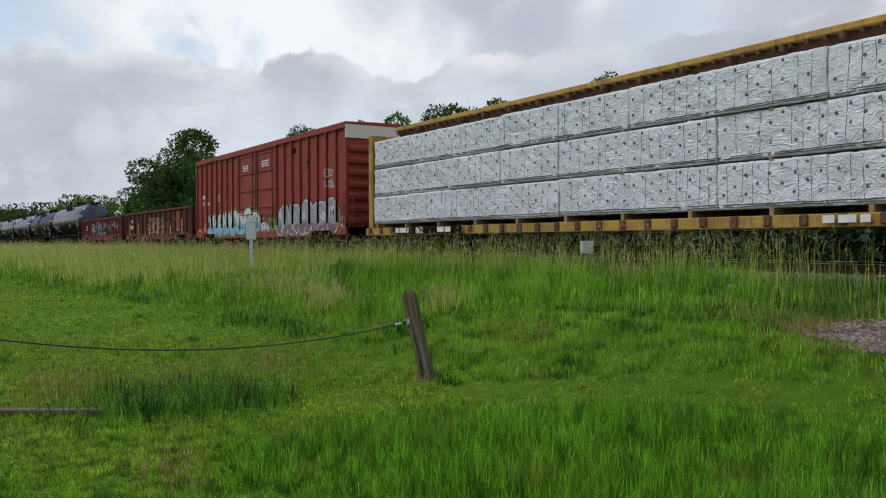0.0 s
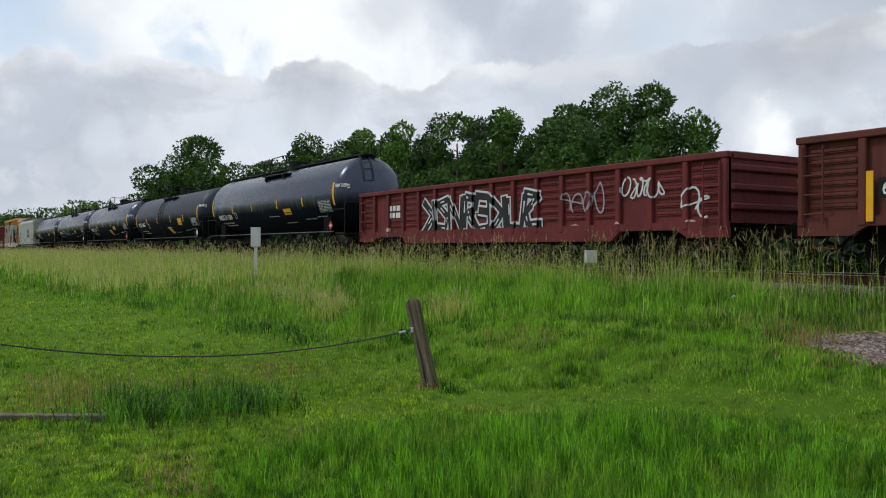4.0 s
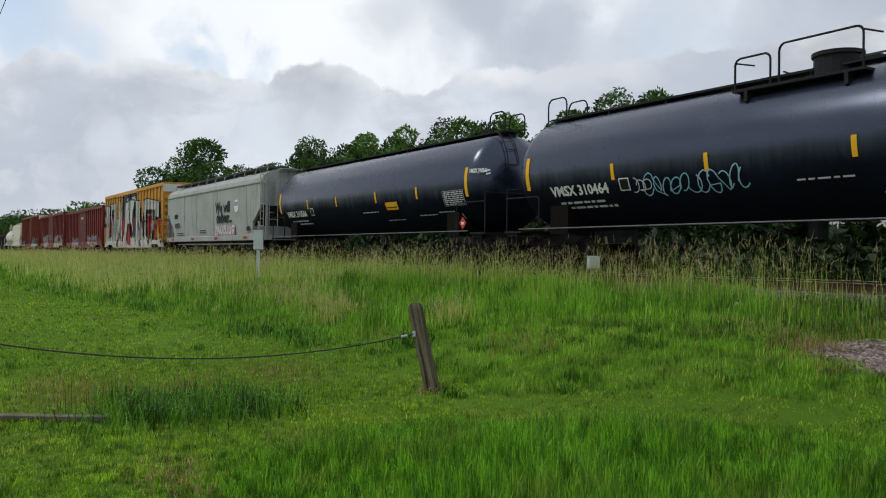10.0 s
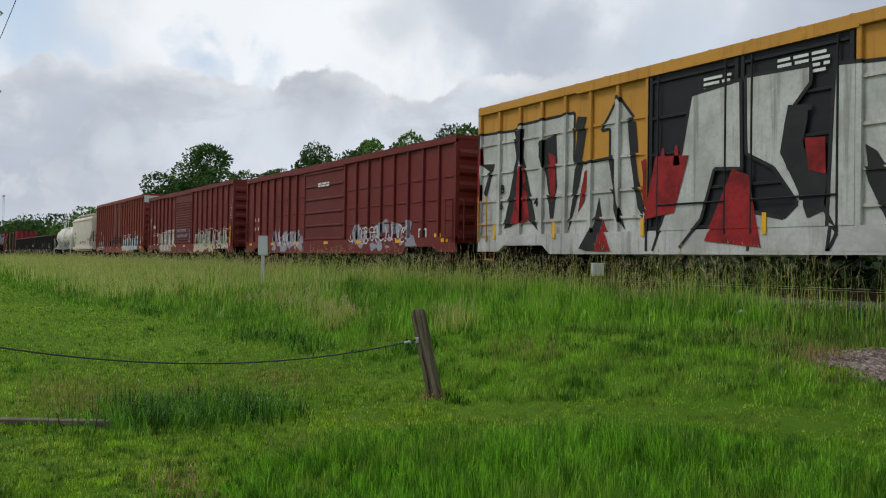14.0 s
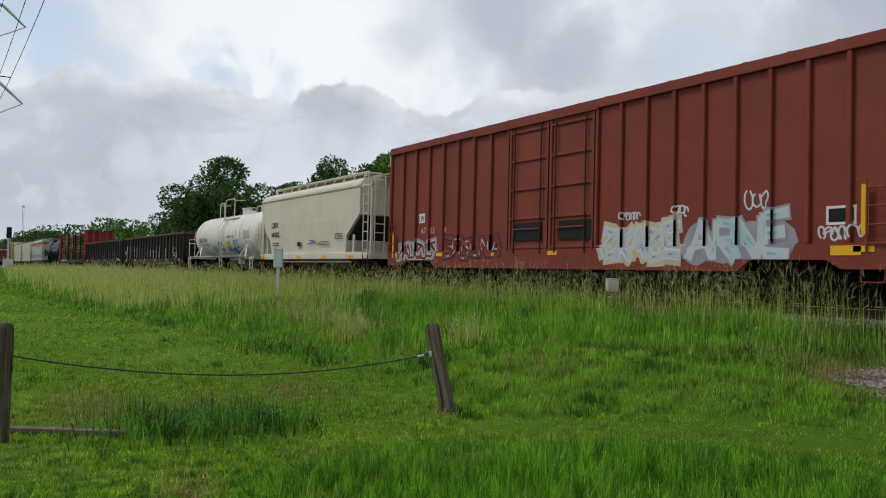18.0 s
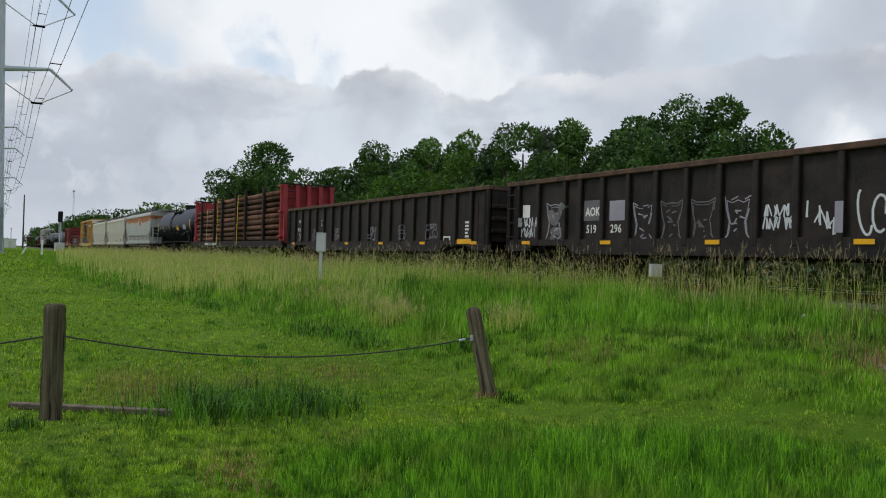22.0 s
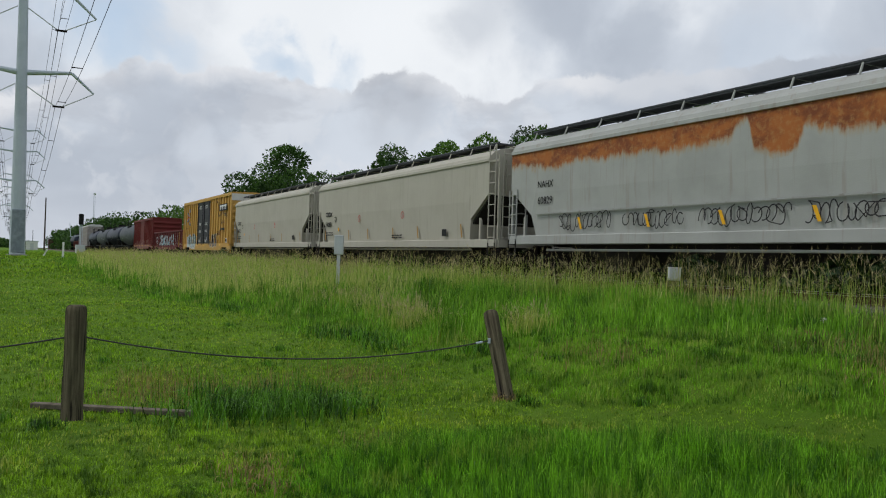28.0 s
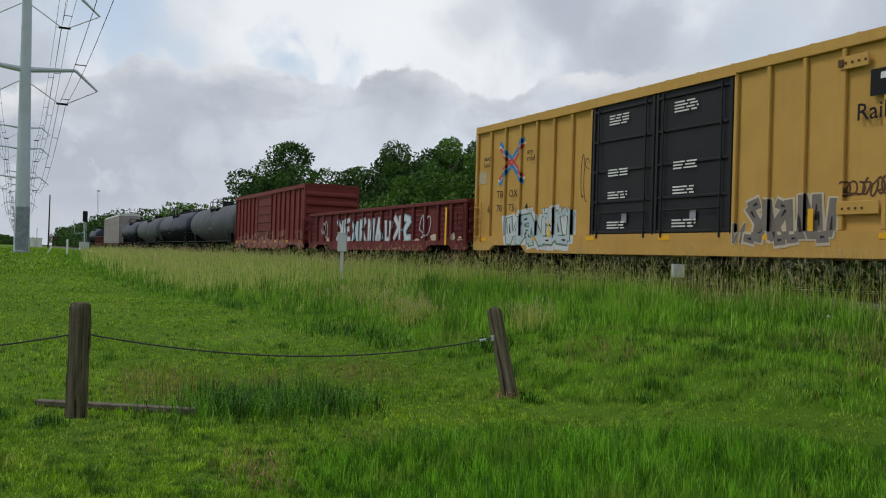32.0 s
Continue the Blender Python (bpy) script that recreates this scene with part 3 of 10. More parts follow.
class Side:
    """The near side of a car: flat panels with ribs that stand proud, a door, a sill and cross bars."""

    def __init__(self, panel, ribs=(), width=0.1, proud=-HALF, door=None, sill=None, seams=(), low=0.0, high=9.0, notches=()):
        self.panel, self.ribs, self.width, self.proud = panel, ribs, width, proud
        self.door, self.sill, self.seams, self.low, self.high, self.notches = door, sill, seams, low, high, notches

    def levels(self, x):
        """The bands (z from, z to, y) up the side at x."""
        on_rib = any(abs(x - r) <= self.width / 2 + 0.012 for r in self.ribs)
        low = max([self.low] + [z for a, b, z in self.notches if a < x < b])
        y, foot = (self.proud if on_rib else self.panel), low
        out = []
        if self.sill:
            out.append((low, self.sill, min(y, self.proud)))
            foot = self.sill
        if self.door and self.door[0] < x < self.door[1]:
            return out + [(foot, self.high, self.panel - 0.1)]
        for z in sorted(self.seams) if not on_rib else ():
            if z > foot + 0.04:
                out += [(foot, z - 0.032, y), (z - 0.032, z + 0.032, self.panel - 0.037)]
                foot = z + 0.032
        return out + [(foot, self.high, y)]

    def cuts(self, a, b, step=0.08):
        xs = {a, b}
        for r in self.ribs:
            for e in (-self.width / 2 - 0.013, self.width / 2 + 0.013):
                if a < r + e < b:
                    xs.add(r + e)
        for e in list(self.door or ()) + [v for p in self.notches for v in p[:2]]:
            if a < e < b:
                xs.add(e)
        n = max(1, int((b - a) / step))
        xs.update(a + i * (b - a) / n for i in range(1, n))
        return sorted(xs)


def spray(car, side, shapes, material, lift, name="graffiti", label="sprayed graffiti"):
    """Paint on a ribbed side: each shape is an outline of (x, z); the paint follows ribs, door, sill and panels."""
    bm = bmesh.new()
    for index, outline in enumerate(shapes):
        xs = side.cuts(min(p[0] for p in outline), max(p[0] for p in outline))
        if len(outline) < 7:
            xs = sorted(set(xs) | {p[0] for p in outline})
        n = len(outline)
        rise = lift + 0.0003 * (index % 11)

        def spans(x):
            z = []
            for i in range(n):
                (ax, az), (bx, bz) = outline[i], outline[(i + 1) % n]
                if (ax <= x) != (bx <= x):
                    z.append(az + (bz - az) * (x - ax) / (bx - ax))
            z.sort()
            return list(zip(z[::2], z[1::2]))

        for a, b in zip(xs, xs[1:]):
            w = (b - a) * 0.02
            left, right = spans(a + w), spans(b - w)
            if len(left) != len(right):
                left = right = spans((a + b) / 2)
            bands = side.levels((a + b) / 2)
            for (l0, l1), (r0, r1) in zip(left, right):
                for low, high, y in bands:
                    q = [min(max(v, low), high) for v in (l0, r0, r1, l1)]
                    if q[3] - q[0] + q[2] - q[1] > 0.004:
                        y -= rise
                        bm.faces.new([bm.verts.new(p) for p in ((a, y, q[0]), (b, y, q[1]), (b, y, q[2]), (a, y, q[3]))])
        for a, b, c in zip(xs, xs[1:], xs[2:]):
            before, after = side.levels((a + b) / 2), side.levels((b + c) / 2)
            for z0, z1 in spans(b):
                for l0, l1, ly in before:
                    for r0, r1, ry in after:
                        low, high = max(z0, l0, r0), min(z1, l1, r1)
                        if high - low > 0.01 and abs(ly - ry) > 0.01:
                            bm.faces.new([bm.verts.new(p) for p in ((b, ly - rise, low), (b, ry - rise, low), (b, ry - rise, high), (b, ly - rise, high))])
    bmesh.ops.remove_doubles(bm, verts=bm.verts, dist=0.0001)
    ob = part(name, bm, material, car, label)
    ob["kind"] = "stuff"
    return ob


def stroke(x0, z0, x1, z1, w0, w1=None):
    """A brush stroke as a four-sided outline."""
    w1 = w0 if w1 is None else w1
    d = Vector((x1 - x0, z1 - z0)).normalized()
    n = Vector((-d.y, d.x))
    return [(x0 + n.x * w0 / 2, z0 + n.y * w0 / 2), (x1 + n.x * w1 / 2, z1 + n.y * w1 / 2), (x1 - n.x * w1 / 2, z1 - n.y * w1 / 2), (x0 - n.x * w0 / 2, z0 - n.y * w0 / 2)]


def blob(x, z, w, h, r, n=18, wave=0.16):
    p, q = r.uniform(0, 6), r.uniform(0, 6)
    return [(x + w / 2 * math.cos(a) * (1 + wave * math.sin(3 * a + p)), z + h / 2 * math.sin(a) * (1 + wave * math.sin(2 * a + q)))
            for a in (i * 6.2832 / n for i in range(n))]


def grown(outline, d):
    cx, cz = sum(p[0] for p in outline) / len(outline), sum(p[1] for p in outline) / len(outline)
    out = []
    for x, z in outline:
        v = Vector((x - cx, z - cz))
        v = v + v.normalized() * d
        out.append((cx + v.x, cz + v.y))
    return out


GLYPHS = (
    ((0.02, 0, 0.5, 1), (0.98, 0.05, 0.45, 1), (0.1, 0.32, 0.8, 0.42)),
    ((0.12, 0, 0.05, 1), (0.08, 0.95, 0.82, 0.05), (0.85, 0, 0.95, 1)),
    ((0.15, 0.02, 0.1, 1), (0.1, 0.92, 0.95, 1.0), (0.15, 0.5, 0.8, 0.56), (0.12, 0.06, 1.0, 0)),
    ((0.95, 0.95, 0.12, 0.82), (0.12, 0.86, 0.88, 0.42), (0.88, 0.46, 0.7, 0.06), (0.75, 0.06, 0, 0.1)),
    ((0.05, 1, 0.18, 0.08), (0.15, 0.08, 0.88, 0.12), (0.82, 0.1, 0.98, 0.95)),
    ((0.1, 0, 0.14, 1), (0.18, 0.5, 0.95, 1), (0.25, 0.56, 1.0, 0)),
    ((0.12, 0, 0.08, 1), (0.1, 0.94, 0.86, 0.86), (0.86, 0.9, 0.8, 0.5), (0.8, 0.5, 0.2, 0.46), (0.42, 0.46, 1.0, 0)),
)


def letters(car, side, x0, x1, z0, z1, fill, edge, seed, inner=None, rim=None, fat=0.30, count=None):
    """A run of fat sprayed forms with an outline, an inner colour and a rim behind."""
    r = random.Random(seed)
    h = z1 - z0
    n = count or max(1, round((x1 - x0) / (h * 0.78)))
    w = (x1 - x0) / n
    fills, edges, lines, rims = [], [], [], []
    u = min(1.0, h * 0.85)
    for i in range(n):
        flip, tilt, lift = r.random() < 0.5, r.uniform(-0.12, 0.12) * w, r.uniform(-0.06, 0.1) * h
        for a, b, c, d in r.choice(GLYPHS):
            if flip:
                a, c = 1 - a, 1 - c
            p = (x0 + (i - 0.04 + 1.08 * a) * w + tilt * b, z0 + h * b + lift, x0 + (i - 0.04 + 1.08 * c) * w + tilt * d, z0 + h * d + lift)
            k = w * fat * r.uniform(0.8, 1.15)
            q = k * r.uniform(0.7, 1.25)
            fills.append(stroke(*p, k, q)), edges.append(grown(stroke(*p, k + 0.10 * u, q + 0.10 * u), 0.05 * u)), rims.append(grown(stroke(*p, k + 0.34 * u, q + 0.34 * u), 0.16 * u))
            if inner and r.random() < 0.75:
                v = r.uniform(0.1, 0.5)
                m = (p[0] + (p[2] - p[0]) * v, p[1] + (p[3] - p[1]) * v)
                lines.append(stroke(*m, m[0] + (p[2] - p[0]) * 0.35, m[1] + (p[3] - p[1]) * 0.35, k * 0.32, k * 0.12))
    if rim:
        spray(car, side, rims, rim, 0.004)
    spray(car, side, edges, edge, 0.009)
    spray(car, side, fills, fill, 0.014)
    if lines:
        spray(car, side, lines, inner or edge, 0.019)


def round_letter(x, z, w, h, r):
    """An outline like a fat rounded letter: a swollen block with one notch."""
    n, p = 26, r.uniform(0, 6.28)
    dent, deep = r.uniform(0, 6.28), r.uniform(0.10, 0.28)
    out = []
    for i in range(n):
        a = 6.2832 * i / n
        c, q = math.cos(a), math.sin(a)
        k = 1.0 / (abs(c) ** 3.2 + abs(q) ** 3.2) ** (1 / 3.2)
        gap = (a - dent + math.pi) % 6.2832 - math.pi
        k *= 1 + 0.06 * math.sin(3 * a + p) - deep * math.exp(-(gap / 0.3) ** 2)
        out.append((x + w / 2 * k * c, z + h / 2 * k * q))
    return out


def bubble_letters(car, side, x0, x1, z0, z1, upper, lower, edge, seed, rim=None, count=None, tide=0.45):
    """A run of fat rounded letters: an upper and a lower colour, a dark outline with loops, and a rim behind."""
    r = random.Random(seed)
    h = z1 - z0
    n = count or max(2, round((x1 - x0) / (h * 0.8)))
    w = (x1 - x0) / n
    tops, feet, edges, rims, loops = [], [], [], [], []
    for i in range(n):
        lh = h * r.uniform(0.82, 1.02)
        o = round_letter(x0 + (i + 0.5) * w, z0 + lh / 2 + r.uniform(0, 0.06) * h, w * 1.04, lh, r)
        tops.append(o), edges.append(grown(o, 0.055)), rims.append(grown(o, 0.10))
        level = z0 + h * (tide + r.uniform(-0.08, 0.08))
        feet.append([(px, min(pz, level + 0.05 * math.sin(px * 5))) for px, pz in o])
        cx, cz = x0 + (i + r.uniform(0.4, 0.6)) * w, z0 + h * r.uniform(0.42, 0.6)
        tall, lean = h * r.uniform(0.14, 0.26), r.uniform(-0.5, 0.5)
        arc = [(cx + w * 0.13 * math.cos(a) + lean * (math.sin(a) * tall) * 0.4, cz + tall * math.sin(a)) for a in (j * 0.5236 for j in range(r.choice((8, 13))))]
        loops += [stroke(*a, *b, 0.055) for a, b in zip(arc, arc[1:])]
        for _ in range(2):
            px, pz = x0 + (i + r.uniform(0.15, 0.85)) * w, z0 + h * r.uniform(0.15, 0.75)
            bow = [(px + 0.16 * w * math.cos(a), pz + 0.10 * h * math.sin(a)) for a in (r.uniform(0, 6) + j * 0.5 for j in range(6))]
            loops += [stroke(*a, *b, 0.045) for a, b in zip(bow, bow[1:]) if abs(a[0] - b[0]) + abs(a[1] - b[1]) > 0.01 and abs(a[0] - b[0]) < 0.2]
        loops.append(stroke(x0 + (i + r.uniform(0.1, 0.9)) * w, z0 + h * 0.05, x0 + (i + r.uniform(0.2, 0.8)) * w, z0 + h * r.uniform(0.3, 0.5), 0.06, 0.03))
    if rim:
        spray(car, side, rims, rim, 0.003, "graffiti", "sprayed rim behind graffiti letters")
    spray(car, side, edges, edge, 0.007, "graffiti", "sprayed dark outlines of graffiti letters")
    spray(car, side, tops, upper, 0.011, "graffiti", "fat sprayed graffiti letters")
    spray(car, side, feet, lower, 0.015, "graffiti", "second colour low on the graffiti letters")
    spray(car, side, loops, edge, 0.019, "graffiti", "sprayed dark loops on the letters")


def scrawl_strokes(x, z, w, h, seed, width):
    """Running loops and hooks as a list of strokes."""
    r = random.Random(seed)
    out, last = [], None
    loops = max(2, int(w / (h * 0.42)))
    for i in range(loops):
        cx, rx, rz, lean = x + w * (i + 0.5) / loops, w / loops * r.uniform(0.35, 0.8), h * r.uniform(0.3, 0.52), r.uniform(-0.2, 0.35)
        a0, turn = r.uniform(0, 6.28), r.choice((-1, 1)) * r.uniform(3.2, 6.0)
        cz = z + h * r.uniform(0.4, 0.6)
        pts = []
        for j in range(10):
            a = a0 + turn * j / 9
            pts.append((cx + rx * math.cos(a) + lean * rz * math.sin(a), cz + rz * math.sin(a)))
        if last:
            out.append(stroke(*last, *pts[0], width * 0.8))
        out += [stroke(*p, *q, width) for p, q in zip(pts, pts[1:])]
        last = pts[-1] if r.random() < 0.7 else None
    return out


def tag_scrawl(car, side, x, z, w, h, material, seed, width=0.045):
    """A thin hand-sprayed scrawl on a flat side."""
    spray(car, side, scrawl_strokes(x, z, w, h, seed, width), material, 0.006, "graffiti_tag", "thin sprayed scrawl")


def hand_tag(car, side, x0, x1, z0, z1, material, seed, rows=1, width=0.035, slope=0.0):
    """Small cramped angular writing, in rows that may slope."""
    r = random.Random(seed)
    out, tall = [], (z1 - z0) / rows
    for row in range(rows):
        x = x0 + r.uniform(0, 0.06)
        while x < x1 - 0.06:
            w = tall * r.uniform(0.32, 0.5)
            low = z0 + row * tall + slope * (x - x0) + r.uniform(-0.03, 0.03)
            pts = [(x + w * r.choice((0.0, 0.1, 0.5, 0.9)), low + tall * 0.92 * h_) for h_ in r.choice(((0, 1, 0, 0.5), (1, 0, 1, 0.1), (0.9, 0, 0.5, 1), (0, 1, 0.55, 0)))]
            out += [stroke(*p, *q, width, width * 0.7) for p, q in zip(pts, pts[1:]) if p != q]
            x += w * 0.95
    spray(car, side, out, material, 0.006, "graffiti_tag", "small cramped sprayed writing")


def pillar_tag(car, side, x0, x1, z0, z1, material, seed):
    """A waisted figure of thin faded lines that fills one bay."""
    r = random.Random(seed)
    w, h, lines = x1 - x0, z1 - z0, []
    rim = [(0.02, 1.0), (0.25, 0.93), (0.5, 0.90 + r.uniform(-0.02, 0.1)), (0.75, 0.93), (0.98, 1.0), (0.92, 0.75), (0.80, 0.5), (0.86, 0.25), (0.98, 0.08), (0.7, 0.0), (0.3, 0.0), (0.02, 0.08), (0.14, 0.25), (0.2, 0.5), (0.08, 0.75), (0.02, 1.0)]
    for d in (0.0, 0.07):
        path = [(x0 + w * (0.5 + (u - 0.5) * (1 - 2 * d)), z0 + h * (0.5 + (v - 0.5) * (1 - 2 * d))) for u, v in rim]
        lines += [stroke(*p, *q, 0.030 - d * 0.15) for p, q in zip(path, path[1:]) if r.random() > 0.18]
    for _ in range(7):
        u, v = r.uniform(0.25, 0.6), r.uniform(0.15, 0.8)
        lines.append(stroke(x0 + w * u, z0 + h * v, x0 + w * (u + r.uniform(0.05, 0.25)), z0 + h * (v + r.uniform(-0.1, 0.1)), 0.045, 0.025))
    spray(car, side, lines, material, 0.006, "graffiti_tag", "faded thin-lined graffiti figure")


def shell_scrawl(car, x, w, a0, a1, r, zc, material, seed, width=0.05):
    """A thin hand-sprayed scrawl on the near side of a tank, between two angles."""
    bm = bmesh.new()
    for k, shape in enumerate(scrawl_strokes(x, radians(a0) * r, w, radians(a1 - a0) * r, seed, width)):
        q = r + 0.008 + 0.0004 * (k % 9)
        bm.faces.new([bm.verts.new((px, -q * math.cos(s / r), zc + q * math.sin(s / r))) for px, s in shape])
    bmesh.ops.recalc_face_normals(bm, faces=bm.faces)
    ob = part("graffiti_tag", bm, material, car, "thin sprayed scrawl")
    ob["kind"] = "stuff"
    return ob


def fade_wash(car, side, x0, x1, z0, z1, material, seed, n=40, size=1.0):
    """Old worn paint low on a side, in ragged upright patches."""
    r = random.Random(seed)
    spray(car, side, [blob(r.uniform(x0, x1), z0 + (z1 - z0) * r.random() ** 1.6, r.uniform(0.15, 0.6) * size, r.uniform(0.12, 0.5) * size, r, 10) for _ in range(n)],
          material, 0.004, "worn_paint", "patches of worn old paint")


SKIRT = 0.67         # foot of the side sills of box and gondola cars, over the rails
NOTCH = 0.90         # top of the cut-outs over the trucks


def skirt_outline(e, bolster, top):
    """A side sill that hangs low between the trucks and is cut away over the wheels."""
    low = [(-e, SKIRT + 0.06)]
    for c in (-bolster, bolster):
        low += [(c - 1.15, SKIRT + (0.06 if c < 0 else 0)), (c - 0.85, NOTCH), (c + 0.85, NOTCH), (c + 1.15, SKIRT + (0 if c < 0 else 0.06))]
    return low + [(e, SKIRT + 0.06), (e, top), (-e, top)]


def skirt_notches(bolster):
    return [(c - 1.2, c + 1.2, NOTCH + 0.01) for c in (-bolster, bolster)]


# -- box cars --
def boxcar(label, left, right, height, paint, roof, ribs, door, cap=None, floor=1.02, seams=(), rib_width=0.1, sill=0.28, dashes=(), foot=None):
    """door: (x from, x to, kind, material); ribs: how many on each side of the door; seams: heights of cross bars between the ribs."""
    L = right - left
    car = train_thing("boxcar", label, "boxcar", left, right)
    e, inner = L / 2, HALF - 0.09
    top = height - 0.22
    part("body", boxed(-e + 0.03, e - 0.03, -inner, inner, floor, top), paint, car)
    bm = bmesh.new()
    extrude(bm, [(-HALF - 0.01, top), (HALF + 0.01, top), (HALF + 0.01, top + 0.10), (0.25, height - 0.08), (-0.25, height - 0.08), (-HALF - 0.01, top + 0.10)], -e, e)
    part("roof", bm, roof, car, "shallow pitched metal roof")
    first = None
    n = int(L / 1.05)
    for i in range(n + 1):
        x = -e + 0.1 + i * (L - 0.2) / n
        if first is None:
            bm = bmesh.new()
            extrude(bm, [(-HALF - 0.005, top + 0.115), (-0.25, height - 0.06), (0.25, height - 0.06), (HALF + 0.005, top + 0.115), (HALF, top + 0.05), (-HALF, top + 0.05)], -0.04, 0.04)
            first = part("roof_rib", bm, roof, car)
            first.location.x = x
        else:
            again(first, (x, 0, 0))
    for y in (-1, 1):
        part("top_chord", boxed(-e, e, y * inner, y * (HALF + 0.015), top - 0.13, top + 0.004, bevel=0.012), paint, car)
        part("side_sill", slab_xz(bmesh.new(), skirt_outline(e, e - 2.2, floor + sill * 0.65), y * inner, y * HALF), foot or paint, car)
    d0, d1, kind, door_paint = door
    xs = []
    for a, b, count in ((-e + 0.07, d0 - 0.08, ribs[0]), (d1 + 0.08, e - 0.07, ribs[1])):
        xs += [a + i * (b - a) / (count - 1) for i in range(count)]
    bm = boxed(-rib_width / 2, rib_width / 2, -0.045, 0.045, floor + sill * 0.65, top - 0.13, bevel=0.015)
    rib = part("side_post", bm, paint, car)
    rib.location = (xs[0], -inner - 0.045, 0)
    for x in xs[1:]:
        again(rib, (x, -inner - 0.045, 0))
    for x in xs:
        again(rib, (x, inner + 0.045, 0))
    for z in seams:
        for a, b in zip(xs, xs[1:]):
            if b - a < 1.6:
                part("cross_bar", boxed(a + rib_width / 2, b - rib_width / 2, -inner - 0.035, -inner, z - 0.03, z + 0.03), paint, car)
    for z in dashes:
        for a, b in zip(xs, xs[1:]):
            if b - a < 1.6:
                part("pressed_dash", boxed(a + 0.24, b - 0.20, -inner - 0.03, -inner, z - 0.03, z + 0.03, bevel=0.012), paint, car)
    # ends with stacked horizontal ribs
    bm = bmesh.new()
    slab = [(0.0, 0.0), (0.10, 0.10), (0.10, 0.22), (0.0, 0.34)]
    ys = [bm.verts.new((x, -HALF + 0.12, z)) for x, z in slab] + [bm.verts.new((x, HALF - 0.12, z)) for x, z in slab]
    for i in range(3):
        bm.faces.new((ys[i], ys[i + 4], ys[i + 5], ys[i + 1]))
    bm.faces.new(ys[:4][::-1]), bm.faces.new(ys[4:])
    first = part("end_rib", bm, paint, car)
    lo, hi = floor + 0.05, top - (0.62 if cap else 0.15)
    m = int((hi - lo) / 0.44)
    first.location = (e - 0.03, 0, lo)
    for i in range(m):
        z = lo + i * (hi - lo) / m
        if i:
            again(first, (e - 0.03, 0, z))
        again(first, (-e + 0.03, 0, z), turn=math.pi)
    for s in (-1, 1):
        part("end_frame", boxed(s * (e - 0.04), s * e, -HALF, -HALF + 0.12, floor, top), paint, car)
        part("end_frame", boxed(s * (e - 0.04), s * e, HALF - 0.12, HALF, floor, top), paint, car)
        if cap:
            part("end_panel", boxed(s * (e - 0.03), s * (e + 0.02), -HALF, HALF, top - 0.50, top + 0.005), cap, car, "pale painted top panel of the end")
    # the doors
    if kind == "plain":
        leaf = part("door", boxed(d0, d1, -inner - 0.05, -inner, floor + 0.12, top - 0.16), door_paint, car, "sliding door with cross ribs")
        for i in range(6):
            z = floor + 0.2 + i * (top - floor - 0.5) / 5
            part("door_rib", boxed(d0 + 0.02, d1 - 0.02, -inner - 0.095, -inner - 0.05, z, z + 0.09, bevel=0.02), door_paint, leaf)
    elif kind == "louvre":
        leaf = part("door", boxed(d0, d1, -inner - 0.05, -inner, floor + 0.12, top - 0.16), door_paint, car, "sliding door with many close ribs")
        for i in range(17):
            z = floor + 0.25 + i * (top - floor - 0.9) / 16
            part("door_rib", boxed(d0 + 0.15, d1 - 0.1, -inner - 0.09, -inner - 0.05, z, z + 0.08, bevel=0.02), door_paint, leaf)
    else:
        mid = (d0 + d1) / 2
        for a, b in ((d0, mid - 0.02), (mid + 0.02, d1)):
            leaf = part("door", boxed(a, b, -inner - 0.04, -inner, floor + 0.12, top - 0.16), door_paint, car, "plug door with lock rods")
            # dark strips drawn in for the shaded gaps beside each leaf
            for x in (a - 0.012, b + 0.012):
                part("door_gap_strip", boxed(x - 0.012, x + 0.012, -inner - 0.092, -inner, floor + 0.14, top - 0.18), STEEL_DARK, leaf, "dark strip along the door gap")
            for x in (a + 0.05, b - 0.05):
                part("door_stile", boxed(x - 0.05, x + 0.05, -inner - 0.085, -inner - 0.04, floor + 0.14, top - 0.18, bevel=0.01), door_paint, leaf)
            for i in range(5):
                z = floor + 0.2 + i * (top - floor - 0.55) / 4
                part("door_rib", boxed(a + 0.1, b - 0.1, -inner - 0.088, -inner - 0.04, z, z + 0.07, bevel=0.012), door_paint, leaf)
            for x in (a + 0.30, b - 0.30):
                part("lock_rod", tube(bmesh.new(), (x, -inner - 0.11, floor + 0.08), (x, -inner - 0.11, top - 0.2), 0.022), RAIL_RUST if door_paint == paint else door_paint, leaf)
            part("door_crank", rod(bmesh.new(), [(a + 0.3, -inner - 0.13, floor + 0.75), (b - 0.3, -inner - 0.13, floor + 0.75)], 0.02), door_paint, leaf)
    for z, m, y in ((floor - 0.02, foot or paint, 0.003), (top - 0.16, paint, 0.03)):
        part("door_track", boxed(d0 - (d1 - d0) * 0.5, d1 + 0.1, -HALF - y, -inner, z, z + 0.07), m, car)
    # ladders, steps, gear under the floor
    ladder(car, e - 0.32, -HALF - 0.04, floor, 2.35, 4, paint)
    ladder(car, -e + 0.32, -HALF - 0.04, floor, 2.35, 4, paint)
    for s in (-1, 1):
        ladder(car, s * (e + 0.13), -HALF + 0.45, floor, 2.35, 4, paint, axis_x=False)
    part("end_platform", boxed(e, e + 0.25, -0.8, 0.8, 1.0, 1.05), STEEL_DARK, car)
    bm = bmesh.new()
    bmesh.ops.create_circle(bm, segments=16, radius=0.28)
    hoop = [v.co.copy() for v in bm.verts]
